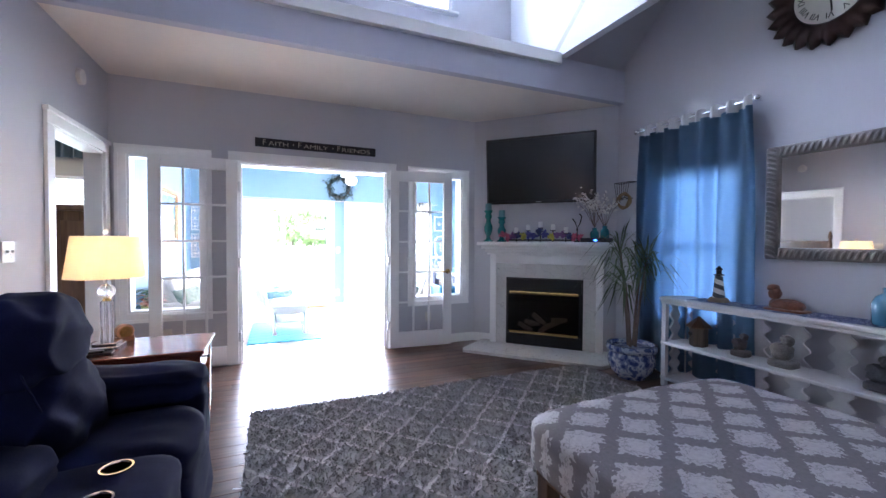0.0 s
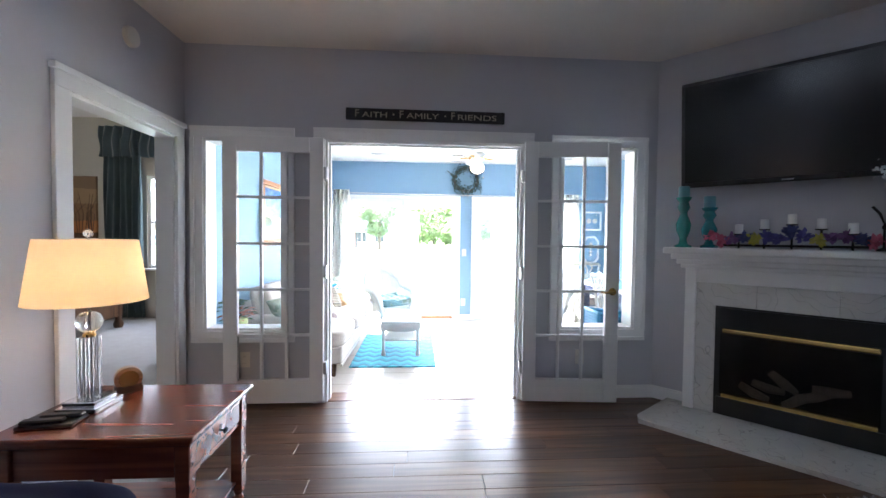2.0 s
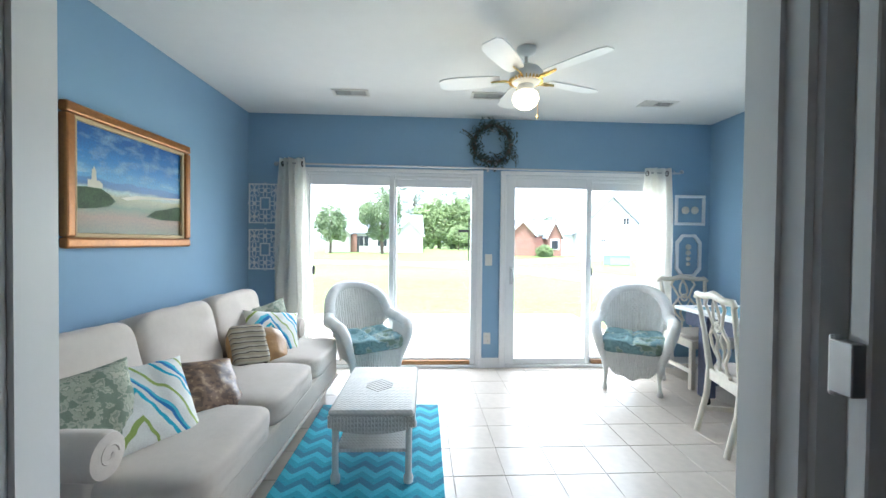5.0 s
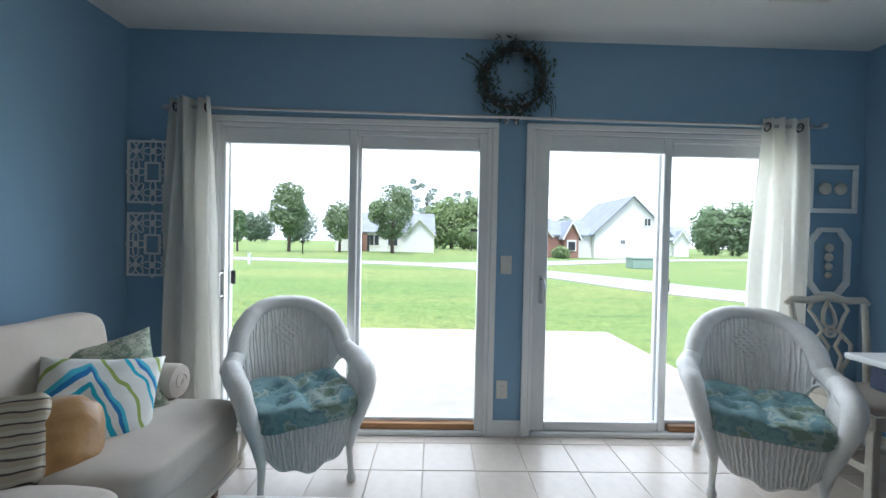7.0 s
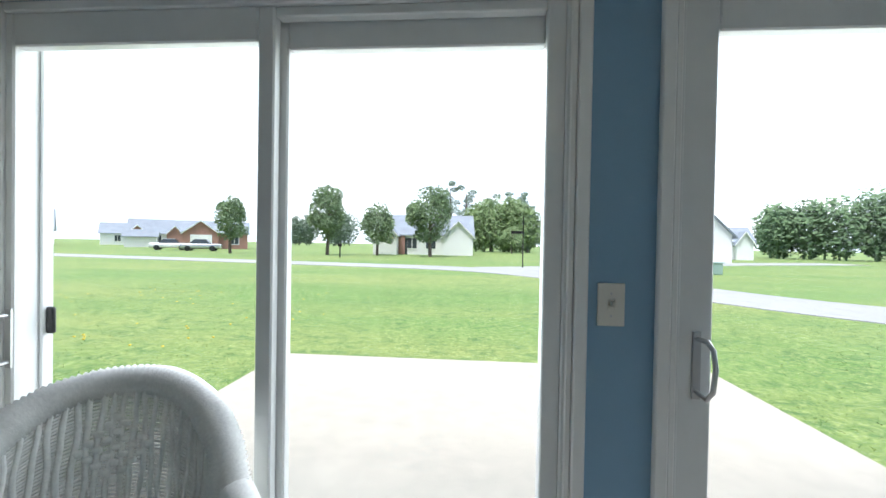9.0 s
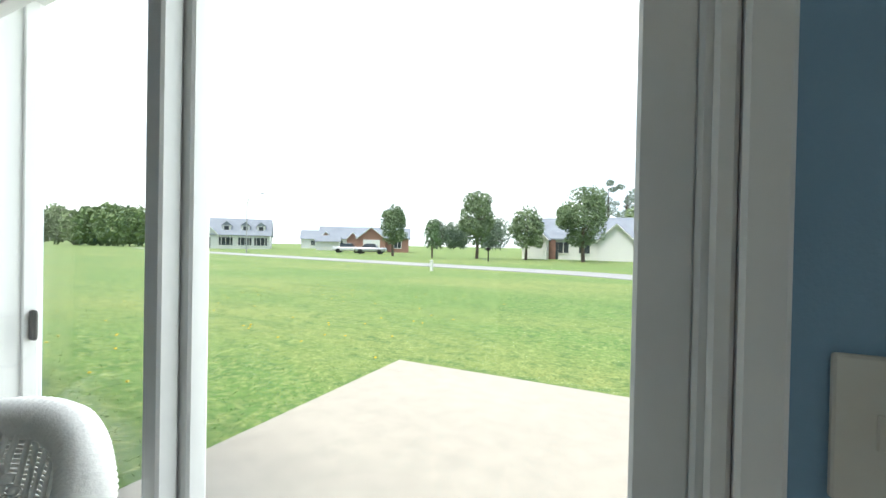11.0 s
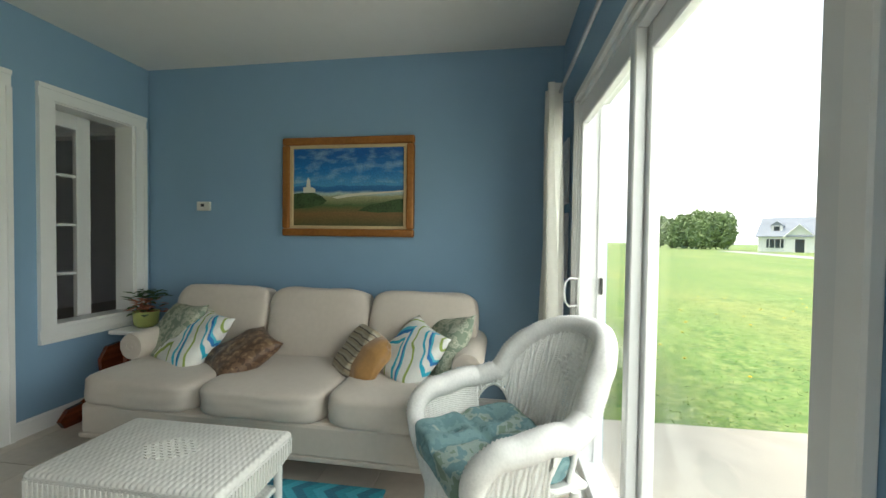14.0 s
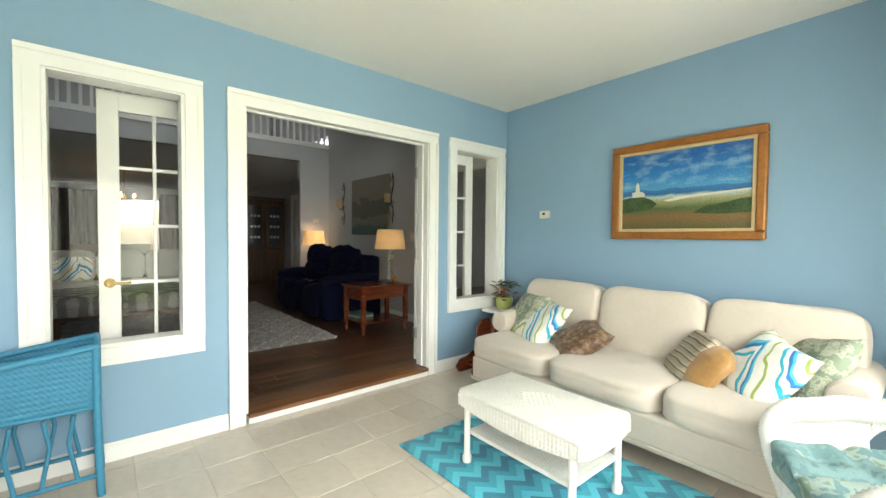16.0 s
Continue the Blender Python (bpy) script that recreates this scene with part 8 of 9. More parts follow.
def centrepiece():
    ob = thing("candle_centrepiece", "iron candle holder with five white candles and silk flowers", "centrepiece", DG @ pose(0.83, -0.16, 1.21))
    bm = bmesh.new()
    tube(bm, [(-0.36, 0, 0.02), (0.36, 0, 0.02)], 0.008, 6)
    for k in range(5):
        x = -0.27 + 0.135 * k
        tube(bm, [(x, 0, 0.0), (x, 0, 0.09 + 0.03 * (2 - abs(k - 2)))], 0.006, 6)
        lathe(bm, [(0.028, 0.0), (0.03, 0.008)], 14, Matrix.Translation((x, 0, 0.09 + 0.03 * (2 - abs(k - 2)))))
    part("holder", bm, M_IRON, ob)
    for k in range(5):
        x, z = -0.27 + 0.135 * k, 0.098 + 0.03 * (2 - abs(k - 2))
        bm = bmesh.new()
        lathe(bm, [(0.023, z), (0.023, z + 0.06), (0.018, z + 0.063)], 16)
        bmesh.ops.translate(bm, verts=bm.verts, vec=(x, 0, 0))
        part("candle", bm, M_TRIM, ob, "white votive candle", 50)
    rng = random.Random(8)
    cols = [(0.55, 0.12, 0.20), (0.10, 0.09, 0.35), (0.55, 0.50, 0.10), (0.22, 0.10, 0.28), (0.06, 0.07, 0.22)]
    mats = [material("silk_petal", c, 0.7, vary=0.3, scale=40) for c in cols]
    order = [0, 0, 3, 4, 2, 1, 1, 4, 1, 2, 3, 3, 4, 0, 0]
    for k in range(15):
        x = -0.42 + 0.06 * k
        bm = bmesh.new()
        c = Vector((x, -0.03 + rng.uniform(-0.02, 0.02), 0.05 + rng.uniform(-0.01, 0.035) + 0.03 * (1 - abs(k - 7) / 7)))
        for _ in range(34):
            d = Vector((rng.gauss(0, 1), rng.gauss(0, 1), rng.gauss(0, 1))).normalized()
            s = d.orthogonal().normalized()
            p = c + d * rng.uniform(0.01, 0.04)
            L = rng.uniform(0.014, 0.024)
            bm.faces.new([bm.verts.new(q) for q in (p - d * L, p + s * L * 0.8, p + d * L, p - s * L * 0.8)])
        part("blossom", bm, mats[order[k]], ob, ["pink silk flower", "blue silk flower", "yellow silk flower", "purple silk flower", "dark blue silk flower"][order[k]])
    return ob


centrepiece()


def flower_vase():
    ob = thing("flower_vase", "teal glass vases with white blossom branches", "vase", DG @ pose(1.44, -0.16, 1.21))
    teal = material("teal_glass", (0.02, 0.16, 0.20), 0.08, vary=0.1, coat=0.8)
    for x, h in ((-0.05, 0.15), (0.05, 0.17)):
        bm = bmesh.new()
        lathe(bm, [(0.04, 0), (0.045, 0.02), (0.045, h * 0.7), (0.022, h * 0.85), (0.026, h), (0.018, h - 0.005)], 18)
        bmesh.ops.translate(bm, verts=bm.verts, vec=(x, 0, 0))
        part("bottle", bm, teal, ob, "teal glass bottle", 60)
    rng = random.Random(15)
    bm, b2 = bmesh.new(), bmesh.new()
    for k in range(20):
        a, L = rng.uniform(0, 6.28), rng.uniform(0.26, 0.44)
        tilt = rng.uniform(0.15, 0.6)
        p0 = Vector((rng.choice((-0.05, 0.05)), 0, 0.15))
        p1 = p0 + Vector((math.cos(a) * L * tilt * 0.5, math.sin(a) * L * tilt * 0.25, L * 0.55))
        p2 = p1 + Vector((math.cos(a) * L * tilt * 0.7, math.sin(a) * L * tilt * 0.25, L * 0.4))
        tube(bm, [p0, p1, p2], [0.003, 0.0025, 0.0015], 5)
        for _ in range(16):
            t = rng.uniform(0.1, 1)
            p = p1.lerp(p2, t) + Vector((rng.gauss(0, 0.018), rng.gauss(0, 0.012), rng.gauss(0, 0.018)))
            d = Vector((rng.gauss(0, 1), rng.gauss(0, 1), rng.gauss(0, 1))).normalized()
            s = d.orthogonal().normalized()
            w = rng.uniform(0.010, 0.019)
            b2.faces.new([b2.verts.new(q) for q in (p - d * w, p + s * w, p + d * w, p - s * w)])
    part("branch_spray", bm, M_BARK, ob, kind="stuff")
    part("blossom_spray", b2, material("white_blossom", (0.72, 0.70, 0.66), 0.8, vary=0.2, scale=60), ob, kind="stuff")
    return ob


flower_vase()
_cb = thing("cable_box", "flat black cable box on the mantel", "cable box", DG @ pose(1.40, -0.14, 1.21))
part("body", bbox(-0.14, 0.17, -0.13, 0.10, 0, 0.045, 0.004, 1), M_BLACK, _cb)
part("blue_light", bbox(-0.01, 0.02, -0.1325, -0.129, 0.018, 0.026), glow("blue_led", (0.05, 0.15, 1.0), 1.5, (0.02, 0.05, 0.3)), _cb, "lit blue indicator")
_fig = thing("wire_figurine", "small dark metal bird figurine on the mantel", "figurine", DG @ pose(1.22, -0.20, 1.21))
_bm = bmesh.new()
lathe(_bm, [(0.03, 0), (0.03, 0.01), (0.006, 0.02), (0.005, 0.12), (0.012, 0.13), (0.005, 0.15)], 12)
tube(_bm, [(-0.05, 0, 0.25), (-0.02, 0, 0.21), (0.0, 0, 0.15), (0.03, 0, 0.20), (0.045, 0, 0.27), (0.02, 0, 0.30)], 0.007, 6)
part("body", _bm, M_IRON, _fig, smooth=60)
# wire basket and straw ring hung on the wall beside the mantel
_wb = thing("wall_basket", "small iron wire basket with a straw ring hung on the wall", "wall decor", pose(EX - 0.015, 2.78, 1.66, 0, 0, -90))
_bm = bmesh.new()
for _z, _w in ((0.16, 0.11), (0.0, 0.07)):
    tube(_bm, [(-_w, 0, _z), (_w, 0, _z), (_w * 0.85, -0.08, _z), (-_w * 0.85, -0.08, _z)], 0.004, 5, True)
for _k in range(7):
    _u = -1 + _k / 3
    tube(_bm, [(_u * 0.095, -0.08, 0.16), (_u * 0.06, -0.08, 0.0)], 0.0025, 5)
part("basket", _bm, M_IRON, _wb)
_bm = bmesh.new()
for _k in range(3):
    tube(_bm, [((0.062 + 0.009 * _k) * math.cos(_a) + 0.05, -0.10 + 0.01 * math.sin(3 * _a + _k), -0.03 + (0.062 + 0.009 * _k) * math.sin(_a)) for _a in [0.2244 * q for q in range(28)]], 0.010, 6, True)
part("straw_ring", _bm, material("dry_straw", (0.26, 0.18, 0.10), 0.9, vary=0.4, scale=60, bump=0.6, bscale=90), _wb, "brown straw ring", 180)

# ---- plant by the window ----


def potted_dracaena():
    ob = thing("potted_dracaena", "spiky green dracaena in a blue-white porcelain pot", "potted plant", pose(3.26, 2.36, 0))

    def blueprint(n, l):
        nz, co = n.new("ShaderNodeTexNoise"), n.new("ShaderNodeTexCoord")
        nz.inputs["Scale"].default_value, nz.inputs["Detail"].default_value = 14, 5
        l.new(co.outputs["Object"], nz.inputs["Vector"])
        return nz.outputs["Fac"]

    pm = ramp_cloth("blue_white_porcelain", [(0, (0.04, 0.06, 0.17)), (0.40, (0.15, 0.18, 0.30)), (0.48, (0.38, 0.40, 0.46)), (0.58, (0.08, 0.11, 0.24))], blueprint, 0.15, 0.0)
    bm = bmesh.new()
    lathe(bm, [(0.12, 0), (0.13, 0.02), (0.18, 0.07), (0.20, 0.14), (0.198, 0.20), (0.19, 0.235), (0.212, 0.25), (0.218, 0.275), (0.212, 0.30), (0.19, 0.30), (0.18, 0.27), (0.05, 0.265)], 32)
    part("pot", bm, pm, ob, "blue and white glazed pot", 50)
    rng = random.Random(18)
    tops = []
    for k in range(4):
        a = k * 1.6 + 0.3
        h = (0.70, 0.88, 0.58, 0.80)[k]
        p = [(0.03 * math.cos(a), 0.03 * math.sin(a), 0.28), (0.07 * math.cos(a), 0.06 * math.sin(a), 0.28 + h * 0.5), (0.14 * math.cos(a), 0.11 * math.sin(a), 0.28 + h)]
        bm = bmesh.new()
        tube(bm, p, [0.014, 0.011, 0.009], 7)
        part("stem", bm, M_BARK, ob, smooth=60)
        tops.append(Vector(p[-1]))
    bm = bmesh.new()
    for t in tops:
        for _ in range(46):
            a, el, L = rng.uniform(0, 6.283), rng.uniform(-0.5, 1.3), rng.uniform(0.22, 0.46)
            d = Vector((math.cos(a) * math.cos(el), math.sin(a) * math.cos(el), math.sin(el)))
            s = d.cross(Vector((0, 0, 1)))
            s = s.normalized() * 0.008 if s.length > 0.01 else Vector((0.008, 0, 0))
            base = t + Vector((0, 0, rng.uniform(-0.12, 0.04)))
            mid, tip = base + d * L * 0.55, base + d * L + Vector((0, 0, -L * 0.6 * math.cos(el)))
            v = [bm.verts.new(q) for q in (base - s * 0.5, base + s * 0.5, mid + s, mid - s, tip)]
            bm.faces.new((v[0], v[1], v[2], v[3]))
            bm.faces.new((v[3], v[2], v[4]))
    part("leaves", bm, material("dracaena_leaf", (0.07, 0.11, 0.045), 0.5, vary=0.4, scale=20), ob, kind="stuff")
    return ob


potted_dracaena()

# ---- east wall: curtain, mirror, clock, console ----
M_BCURT = thin_cloth("blue_sheer_curtain", (0.18, 0.29, 0.41), 0.40)
curtain("blue_curtain", -0.51, 0.50, 0.0, 0.03, 2.24, M_BCURT, "sheer blue curtain over the side window", 6, 0.046, pose(EX - 0.09, 2.06, 0, 0, 0, -90), 0.10, False)
_bm = bmesh.new()
_nw = 90
_rows = []
for _i in range(_nw + 1):
    _u = _i / _nw
    _y = 0.033 * math.sin(_u * 16 * math.pi)
    _rows.append((_bm.verts.new((-0.51 + 1.0 * _u, _y - 0.004, 2.22)), _bm.verts.new((-0.51 + 1.0 * _u, _y - 0.004, 2.325 - 0.02 * abs(math.sin(_u * 8 * math.pi))))))
for _p, _q in zip(_rows, _rows[1:]):
    _bm.faces.new((_p[0], _q[0], _q[1], _p[1]))
solid("curtain_header_band", _bm, thin_cloth("white_header", (0.68, 0.68, 0.66), 0.3), "white pleated header along the blue curtain", "curtain", pose(EX - 0.09, 2.06, 0, 0, 0, -90), smooth=180)
_sb = thing("window_blinds", "white slatted blinds behind the blue curtain", "blinds", pose(EX + 0.03, 2.03, 0.0))
part("headrail", bbox(-0.03, 0.02, -0.345, 0.345, 1.85, 1.895, 0.005), M_TRIM, _sb)
_sm = mesh_of("slat", bbox(-0.024, 0.024, -0.345, 0.345, -0.0015, 0.0015), M_TRIM)
for _i in range(29):
    _o = new("slat", _sm)
    _o.parent, _o.location, _o.rotation_euler = _sb, (-0.005, 0, 1.83 - _i * 0.0435), (0, radians(-22), 0)
part("bottom_rail", bbox(-0.025, 0.02, -0.345, 0.345, 0.555, 0.58, 0.004), M_TRIM, _sb)
_cr = thing("side_curtain_rod", "chrome curtain rod with ball ends", "curtain rod", pose(EX - 0.09, 2.06, 2.285, 0, 0, -90))
_bm = bmesh.new()
tube(_bm, [(-0.54, 0, 0), (0.50, 0, 0)], 0.009, 10)
part("pole", _bm, M_CHROME, _cr, smooth=60)
for _x in (-0.55, 0.52):
    _bm = bmesh.new()
    lathe(_bm, [(0.008, -0.025), (0.022, -0.012), (0.025, 0.0), (0.022, 0.012), (0.008, 0.025)], 14, Matrix.Translation((_x, 0, 0)) @ Matrix.Rotation(math.pi / 2, 4, "Y"))
    part("finial", _bm, M_CHROME, _cr, smooth=60)
    _bm = bmesh.new()
    tube(_bm, [(_x * 0.95, 0.0, 0), (_x * 0.95, 0.09, 0)], 0.006, 6)
    part("bracket", _bm, M_CHROME, _cr)


def mirror():
    ob = thing("wall_mirror", "large mirror in a carved pewter frame", "mirror", pose(EX, 0.98, 1.505, 0, 0, -90))
    w, h, f = 1.04, 0.81, 0.085
    pew = material("pewter_carving", (0.20, 0.18, 0.17), 0.4, 0.7, vary=0.4, scale=40, bump=0.8, bscale=60)
    for nm, x0, x1, z0, z1 in (("frame_side", -w / 2, -w / 2 + f, -h / 2, h / 2), ("frame_side", w / 2 - f, w / 2, -h / 2, h / 2), ("frame_rail", -w / 2 + f, w / 2 - f, h / 2 - f, h / 2), ("frame_rail", -w / 2 + f, w / 2 - f, -h / 2, -h / 2 + f)):
        bm = bbox(x0, x1, -0.05, 0, z0, z1, 0.014, 2)
        L, vert = max(x1 - x0, z1 - z0), z1 - z0 > x1 - x0
        for k in range(int(L / 0.035)):
            c = ((x0 + x1) / 2, -0.05, z0 + 0.02 + k * 0.035) if vert else (x0 + 0.02 + k * 0.035, -0.05, (z0 + z1) / 2)
            puff(bm, 0.07 if vert else 0.024, 0.02, 0.024 if vert else 0.07, Matrix.Translation(c) @ Matrix.Rotation(0.4, 4, "Y"), 2.0, 4)
        part(nm, bm, pew, ob, smooth=60)
    mm = bpy.data.materials.new("mirror_silver")
    mm.use_nodes = True
    b = mm.node_tree.nodes["Principled BSDF"]
    b.inputs["Metallic"].default_value, b.inputs["Roughness"].default_value = 1.0, 0.02
    b.inputs["Base Color"].default_value = (0.85, 0.86, 0.87, 1)
    part("mirror_glass", bbox(-w / 2 + f, w / 2 - f, -0.022, -0.01, -h / 2 + f, h / 2 - f), mm, ob, "clear silvered mirror glass")
    return ob


mirror()


def wall_clock():
    ob = thing("wall_clock", "large round clock with a fluted dark metal rim", "clock", pose(EX, 1.16, 2.87, 0, 0, -90))
    bm = bmesh.new()
    seg = 96
    prof = [(0.20, 0.03), (0.22, 0.05), (0.30, 0.06), (0.345, 0.03), (0.34, 0.005), (0.20, 0.005)]
    g = []
    for r, d in prof:
        g.append([bm.verts.new(((r + (0.018 * math.cos(24 * 2 * math.pi * k / seg) if r > 0.25 else 0)) * math.cos(2 * math.pi * k / seg), -d - (0.012 * math.cos(24 * 2 * math.pi * k / seg) if r > 0.25 and d > 0.01 else 0), (r + (0.018 * math.cos(24 * 2 * math.pi * k / seg) if r > 0.25 else 0)) * math.sin(2 * math.pi * k / seg))) for k in range(seg)])
    for a, b in zip(g, g[1:] + g[:1]):
        for k in range(seg):
            bm.faces.new((a[k], a[(k + 1) % seg], b[(k + 1) % seg], b[k]))
    bmesh.ops.recalc_face_normals(bm, faces=bm.faces)
    part("rim", bm, material("bronze_rim", (0.05, 0.03, 0.025), 0.3, 0.8, vary=0.3, scale=20), ob, "fluted dark bronze rim", 60)
    bm = bmesh.new()
    lathe(bm, [(0.205, 0.006), (0.205, 0.02)], 48, Matrix.Rotation(math.pi / 2, 4, "X"))
    part("dial", bm, material("cream_dial", (0.66, 0.64, 0.58), 0.5, vary=0.06, scale=5), ob, "cream dial")
    names = ["XII", "I", "II", "III", "IIII", "V", "VI", "VII", "VIII", "IX", "X", "XI"]
    for k, tx in enumerate(names):
        a = -2 * math.pi * k / 12
        bm = ink(tx, 0.055, 0.001)
        o = part("numeral", bm, M_IRON, ob)
        o.matrix_local = Matrix.Rotation(-a, 4, "Y") @ Matrix.Translation((0, -0.022, 0.155))
    for L, w, a in ((0.10, 0.007, 60), (0.14, 0.005, 175)):
        bm = bbox(-w, w, -0.027, -0.024, -0.02, L)
        o = part("hand_pointer", bm, M_IRON, ob)
        o.rotation_euler = (0, radians(a), 0)
    return ob


wall_clock()


def console():
    ob = thing("console_table", "white console table with cut-out scalloped legs", "console table", pose(3.46, 1.15, 0))
    wh = material("chalky_white_paint", (0.62, 0.62, 0.63), 0.6, vary=0.08, scale=8, bump=0.15)
    hx, hy = 0.15, 0.96
    part("tabletop", bbox(-hx - 0.01, hx + 0.01, -hy - 0.01, hy + 0.01, 0.725, 0.755, 0.006, 1), wh, ob)
    part("top_moulding", bbox(-hx, hx, -hy, hy, 0.70, 0.725, 0.004, 1), wh, ob)
    part("shelf", bbox(-hx, hx, -hy, hy, 0.355, 0.38, 0.005, 1), wh, ob)
    part("shelf", bbox(-hx, hx, -hy, hy, 0.06, 0.085, 0.005, 1), wh, ob)
    for y in (-hy + 0.025, hy - 0.025):
        for x in (-hx + 0.025, hx - 0.025):
            part("post", bbox(x - 0.02, x + 0.02, y - 0.02, y + 0.02, 0.0, 0.70, 0.003, 1), wh, ob)

    def scallop(z0, z1, half, across):
        """A flat board with wavy sawn edges; across is the axis it spreads along."""
        bm = bmesh.new()
        n = 36
        rows = []
        for k in range(n + 1):
            t = k / n
            w = half * (0.72 + 0.28 * math.cos(6 * math.pi * t)) * (1.0 if 0.04 < t < 0.96 else 1.12)
            row = []
            for d, e in ((-w, -0.009), (w, -0.009), (w, 0.009), (-w, 0.009)):
                row.append(bm.verts.new((e, d, z0 + (z1 - z0) * t) if across == "y" else (d, e, z0 + (z1 - z0) * t)))
            rows.append(row)
        for a, b in zip(rows, rows[1:]):
            for k in range(4):
                bm.faces.new((a[k], a[(k + 1) % 4], b[(k + 1) % 4], b[k]))
        bmesh.ops.recalc_face_normals(bm, faces=bm.faces[:])
        return bm
    for z0, z1 in ((0.085, 0.355), (0.38, 0.70)):
        for k in range(8):
            o = part("scalloped_board", scallop(z0, z1, 0.072, "y"), wh, ob)
            o.location = (hx - 0.02, -hy + 0.13 + k * (2 * hy - 0.26) / 7, 0)
        for y in (-hy + 0.02, hy - 0.02):
            o = part("scalloped_board", scallop(z0, z1, 0.058, "x"), wh, ob)
            o.location = (0, y, 0)
    return ob


console()
_bm = bmesh.new()
for _i in range(40):
    _y = -0.8 + 1.6 * _i / 39
    _v = [(_bm.verts.new((-0.13, _y, 0.004 * abs(math.sin(_i * 0.8)))), _bm.verts.new((0.13, _y, 0.004 * abs(math.sin(_i * 0.8 + 1)))))]
    if _i:
        _bm.faces.new((_lastv[0], _lastv[1], _v[0][1], _v[0][0]))
    _lastv = _v[0]
solid("table_runner", _bm, ramp_cloth("blue_floral_runner", [(0, (0.05, 0.07, 0.16)), (0.45, (0.14, 0.17, 0.30)), (0.56, (0.35, 0.36, 0.42)), (0.62, (0.08, 0.10, 0.22))], damask), "blue patterned runner on the console", "table runner", pose(3.46, 1.10, 0.757))


def lighthouse():
    ob = thing("lighthouse_figurine", "black and white striped lighthouse figurine", "figurine", pose(3.45, 1.72, 0.76))
    bm = bmesh.new()
    lathe(bm, [(0.07, 0), (0.075, 0.01), (0.06, 0.03), (0.045, 0.035)], 14)
    part("rock_base", bm, material("painted_rock", (0.22, 0.16, 0.10), 0.8, vary=0.4, scale=30, bump=0.6), ob, "brown rock base")

    def spiral(n, l):
        o = xyz(n, l)
        a = n.new("ShaderNodeMath")
        a.operation = "ARCTAN2"
        l.new(o[1], a.inputs[0])
        l.new(o[0], a.inputs[1])
        return calc(n, l, "FRACT", calc(n, l, "ADD", calc(n, l, "MULTIPLY", o[2], 14.0), calc(n, l, "MULTIPLY", a.outputs[0], 0.15915)))

    bm = bmesh.new()
    lathe(bm, [(0.042, 0.03), (0.026, 0.20), (0.026, 0.205)], 20)
    part("tower", bm, ramp_cloth("spiral_stripe", [(0, (0.03, 0.03, 0.035)), (0.5, (0.62, 0.60, 0.55))], spiral, 0.5), ob, "spiral-striped tower", 50)
    bm = bmesh.new()
    lathe(bm, [(0.036, 0.205), (0.036, 0.212), (0.018, 0.214), (0.018, 0.245), (0.028, 0.248), (0.004, 0.28)], 16)
    part("lantern", bm, M_IRON, ob, "black lantern", 50)
    return ob


lighthouse()
_dg = bmesh.new()
puff(_dg, 0.11, 0.20, 0.08, Matrix.Translation((0, 0, 0.04)), 2.5, 10, wrinkle=0.01)
puff(_dg, 0.07, 0.07, 0.09, Matrix.Translation((0, 0.07, 0.115)), 2.3, 8, wrinkle=0.008)
puff(_dg, 0.09, 0.06, 0.05, Matrix.Translation((0, 0.08, 0.15)), 2.3, 8)
puff(_dg, 0.13, 0.24, 0.018, Matrix.Translation((0, 0, 0.009)), 6, 8)
solid("animal_figurine", _dg, material("brown_ceramic", (0.16, 0.06, 0.03), 0.35, vary=0.5, scale=15), "brown glazed animal figurine on the console", "figurine", pose(3.45, 1.27, 0.76), smooth=60)


def birdhouse(m, label):
    ob = thing("birdhouse", label, "birdhouse", m, "console birdhouses")
    wd = wood("weathered_wood", (0.07, 0.055, 0.045), (0.16, 0.13, 0.10), 0.8, 2)
    bm = bmesh.new()
    lathe(bm, [(0.062, 0), (0.066, 0.005), (0.066, 0.15), (0.06, 0.155)], 6)
    part("box_body", bm, wd, ob)
    bm = bmesh.new()
    lathe(bm, [(0.09, 0.15), (0.092, 0.16), (0.03, 0.215), (0.008, 0.24)], 6)
    part("roof", bm, M_OAK, ob, "dark roof")
    # the hole is a black disc, its inner shade given as colour
    bm = bmesh.new()
    lathe(bm, [(0.016, 0), (0.016, 0.012)], 14, Matrix.Translation((-0.05, 0.03, 0.10)) @ Matrix.Rotation(-math.pi / 2, 4, "Y"))
    part("entry_hole", bm, M_BLACK, ob)
    return ob


birdhouse(pose(3.45, 1.87, 0.38), "weathered wooden birdhouse with a dark roof")
for _y, _s, _lab, _c in ((1.55, 0.8, "dark carved figurine on the shelf", (0.07, 0.06, 0.06)), (1.28, 1.1, "grey model cottage on the shelf", (0.20, 0.19, 0.18)), (0.80, 1.0, "dark carved figurine on the shelf", (0.05, 0.05, 0.06))):
    _bm = bmesh.new()
    puff(_bm, 0.12 * _s, 0.14 * _s, 0.05, Matrix.Translation((0, 0, 0.025)), 5, 8)
    puff(_bm, 0.09 * _s, 0.11 * _s, 0.10 * _s, Matrix.Translation((0, 0.01, 0.05 + 0.05 * _s)), 3, 8, wrinkle=0.012, seed=_y)
    puff(_bm, 0.05 * _s, 0.07 * _s, 0.07 * _s, Matrix.Translation((0, -0.02, 0.05 + 0.12 * _s)), 2.4, 8, wrinkle=0.01, seed=_y)
    solid("shelf_figurine", _bm, material("dark_resin", _c, 0.6, vary=0.5, scale=25), _lab, "figurine", pose(3.45, _y, 0.38), smooth=50)
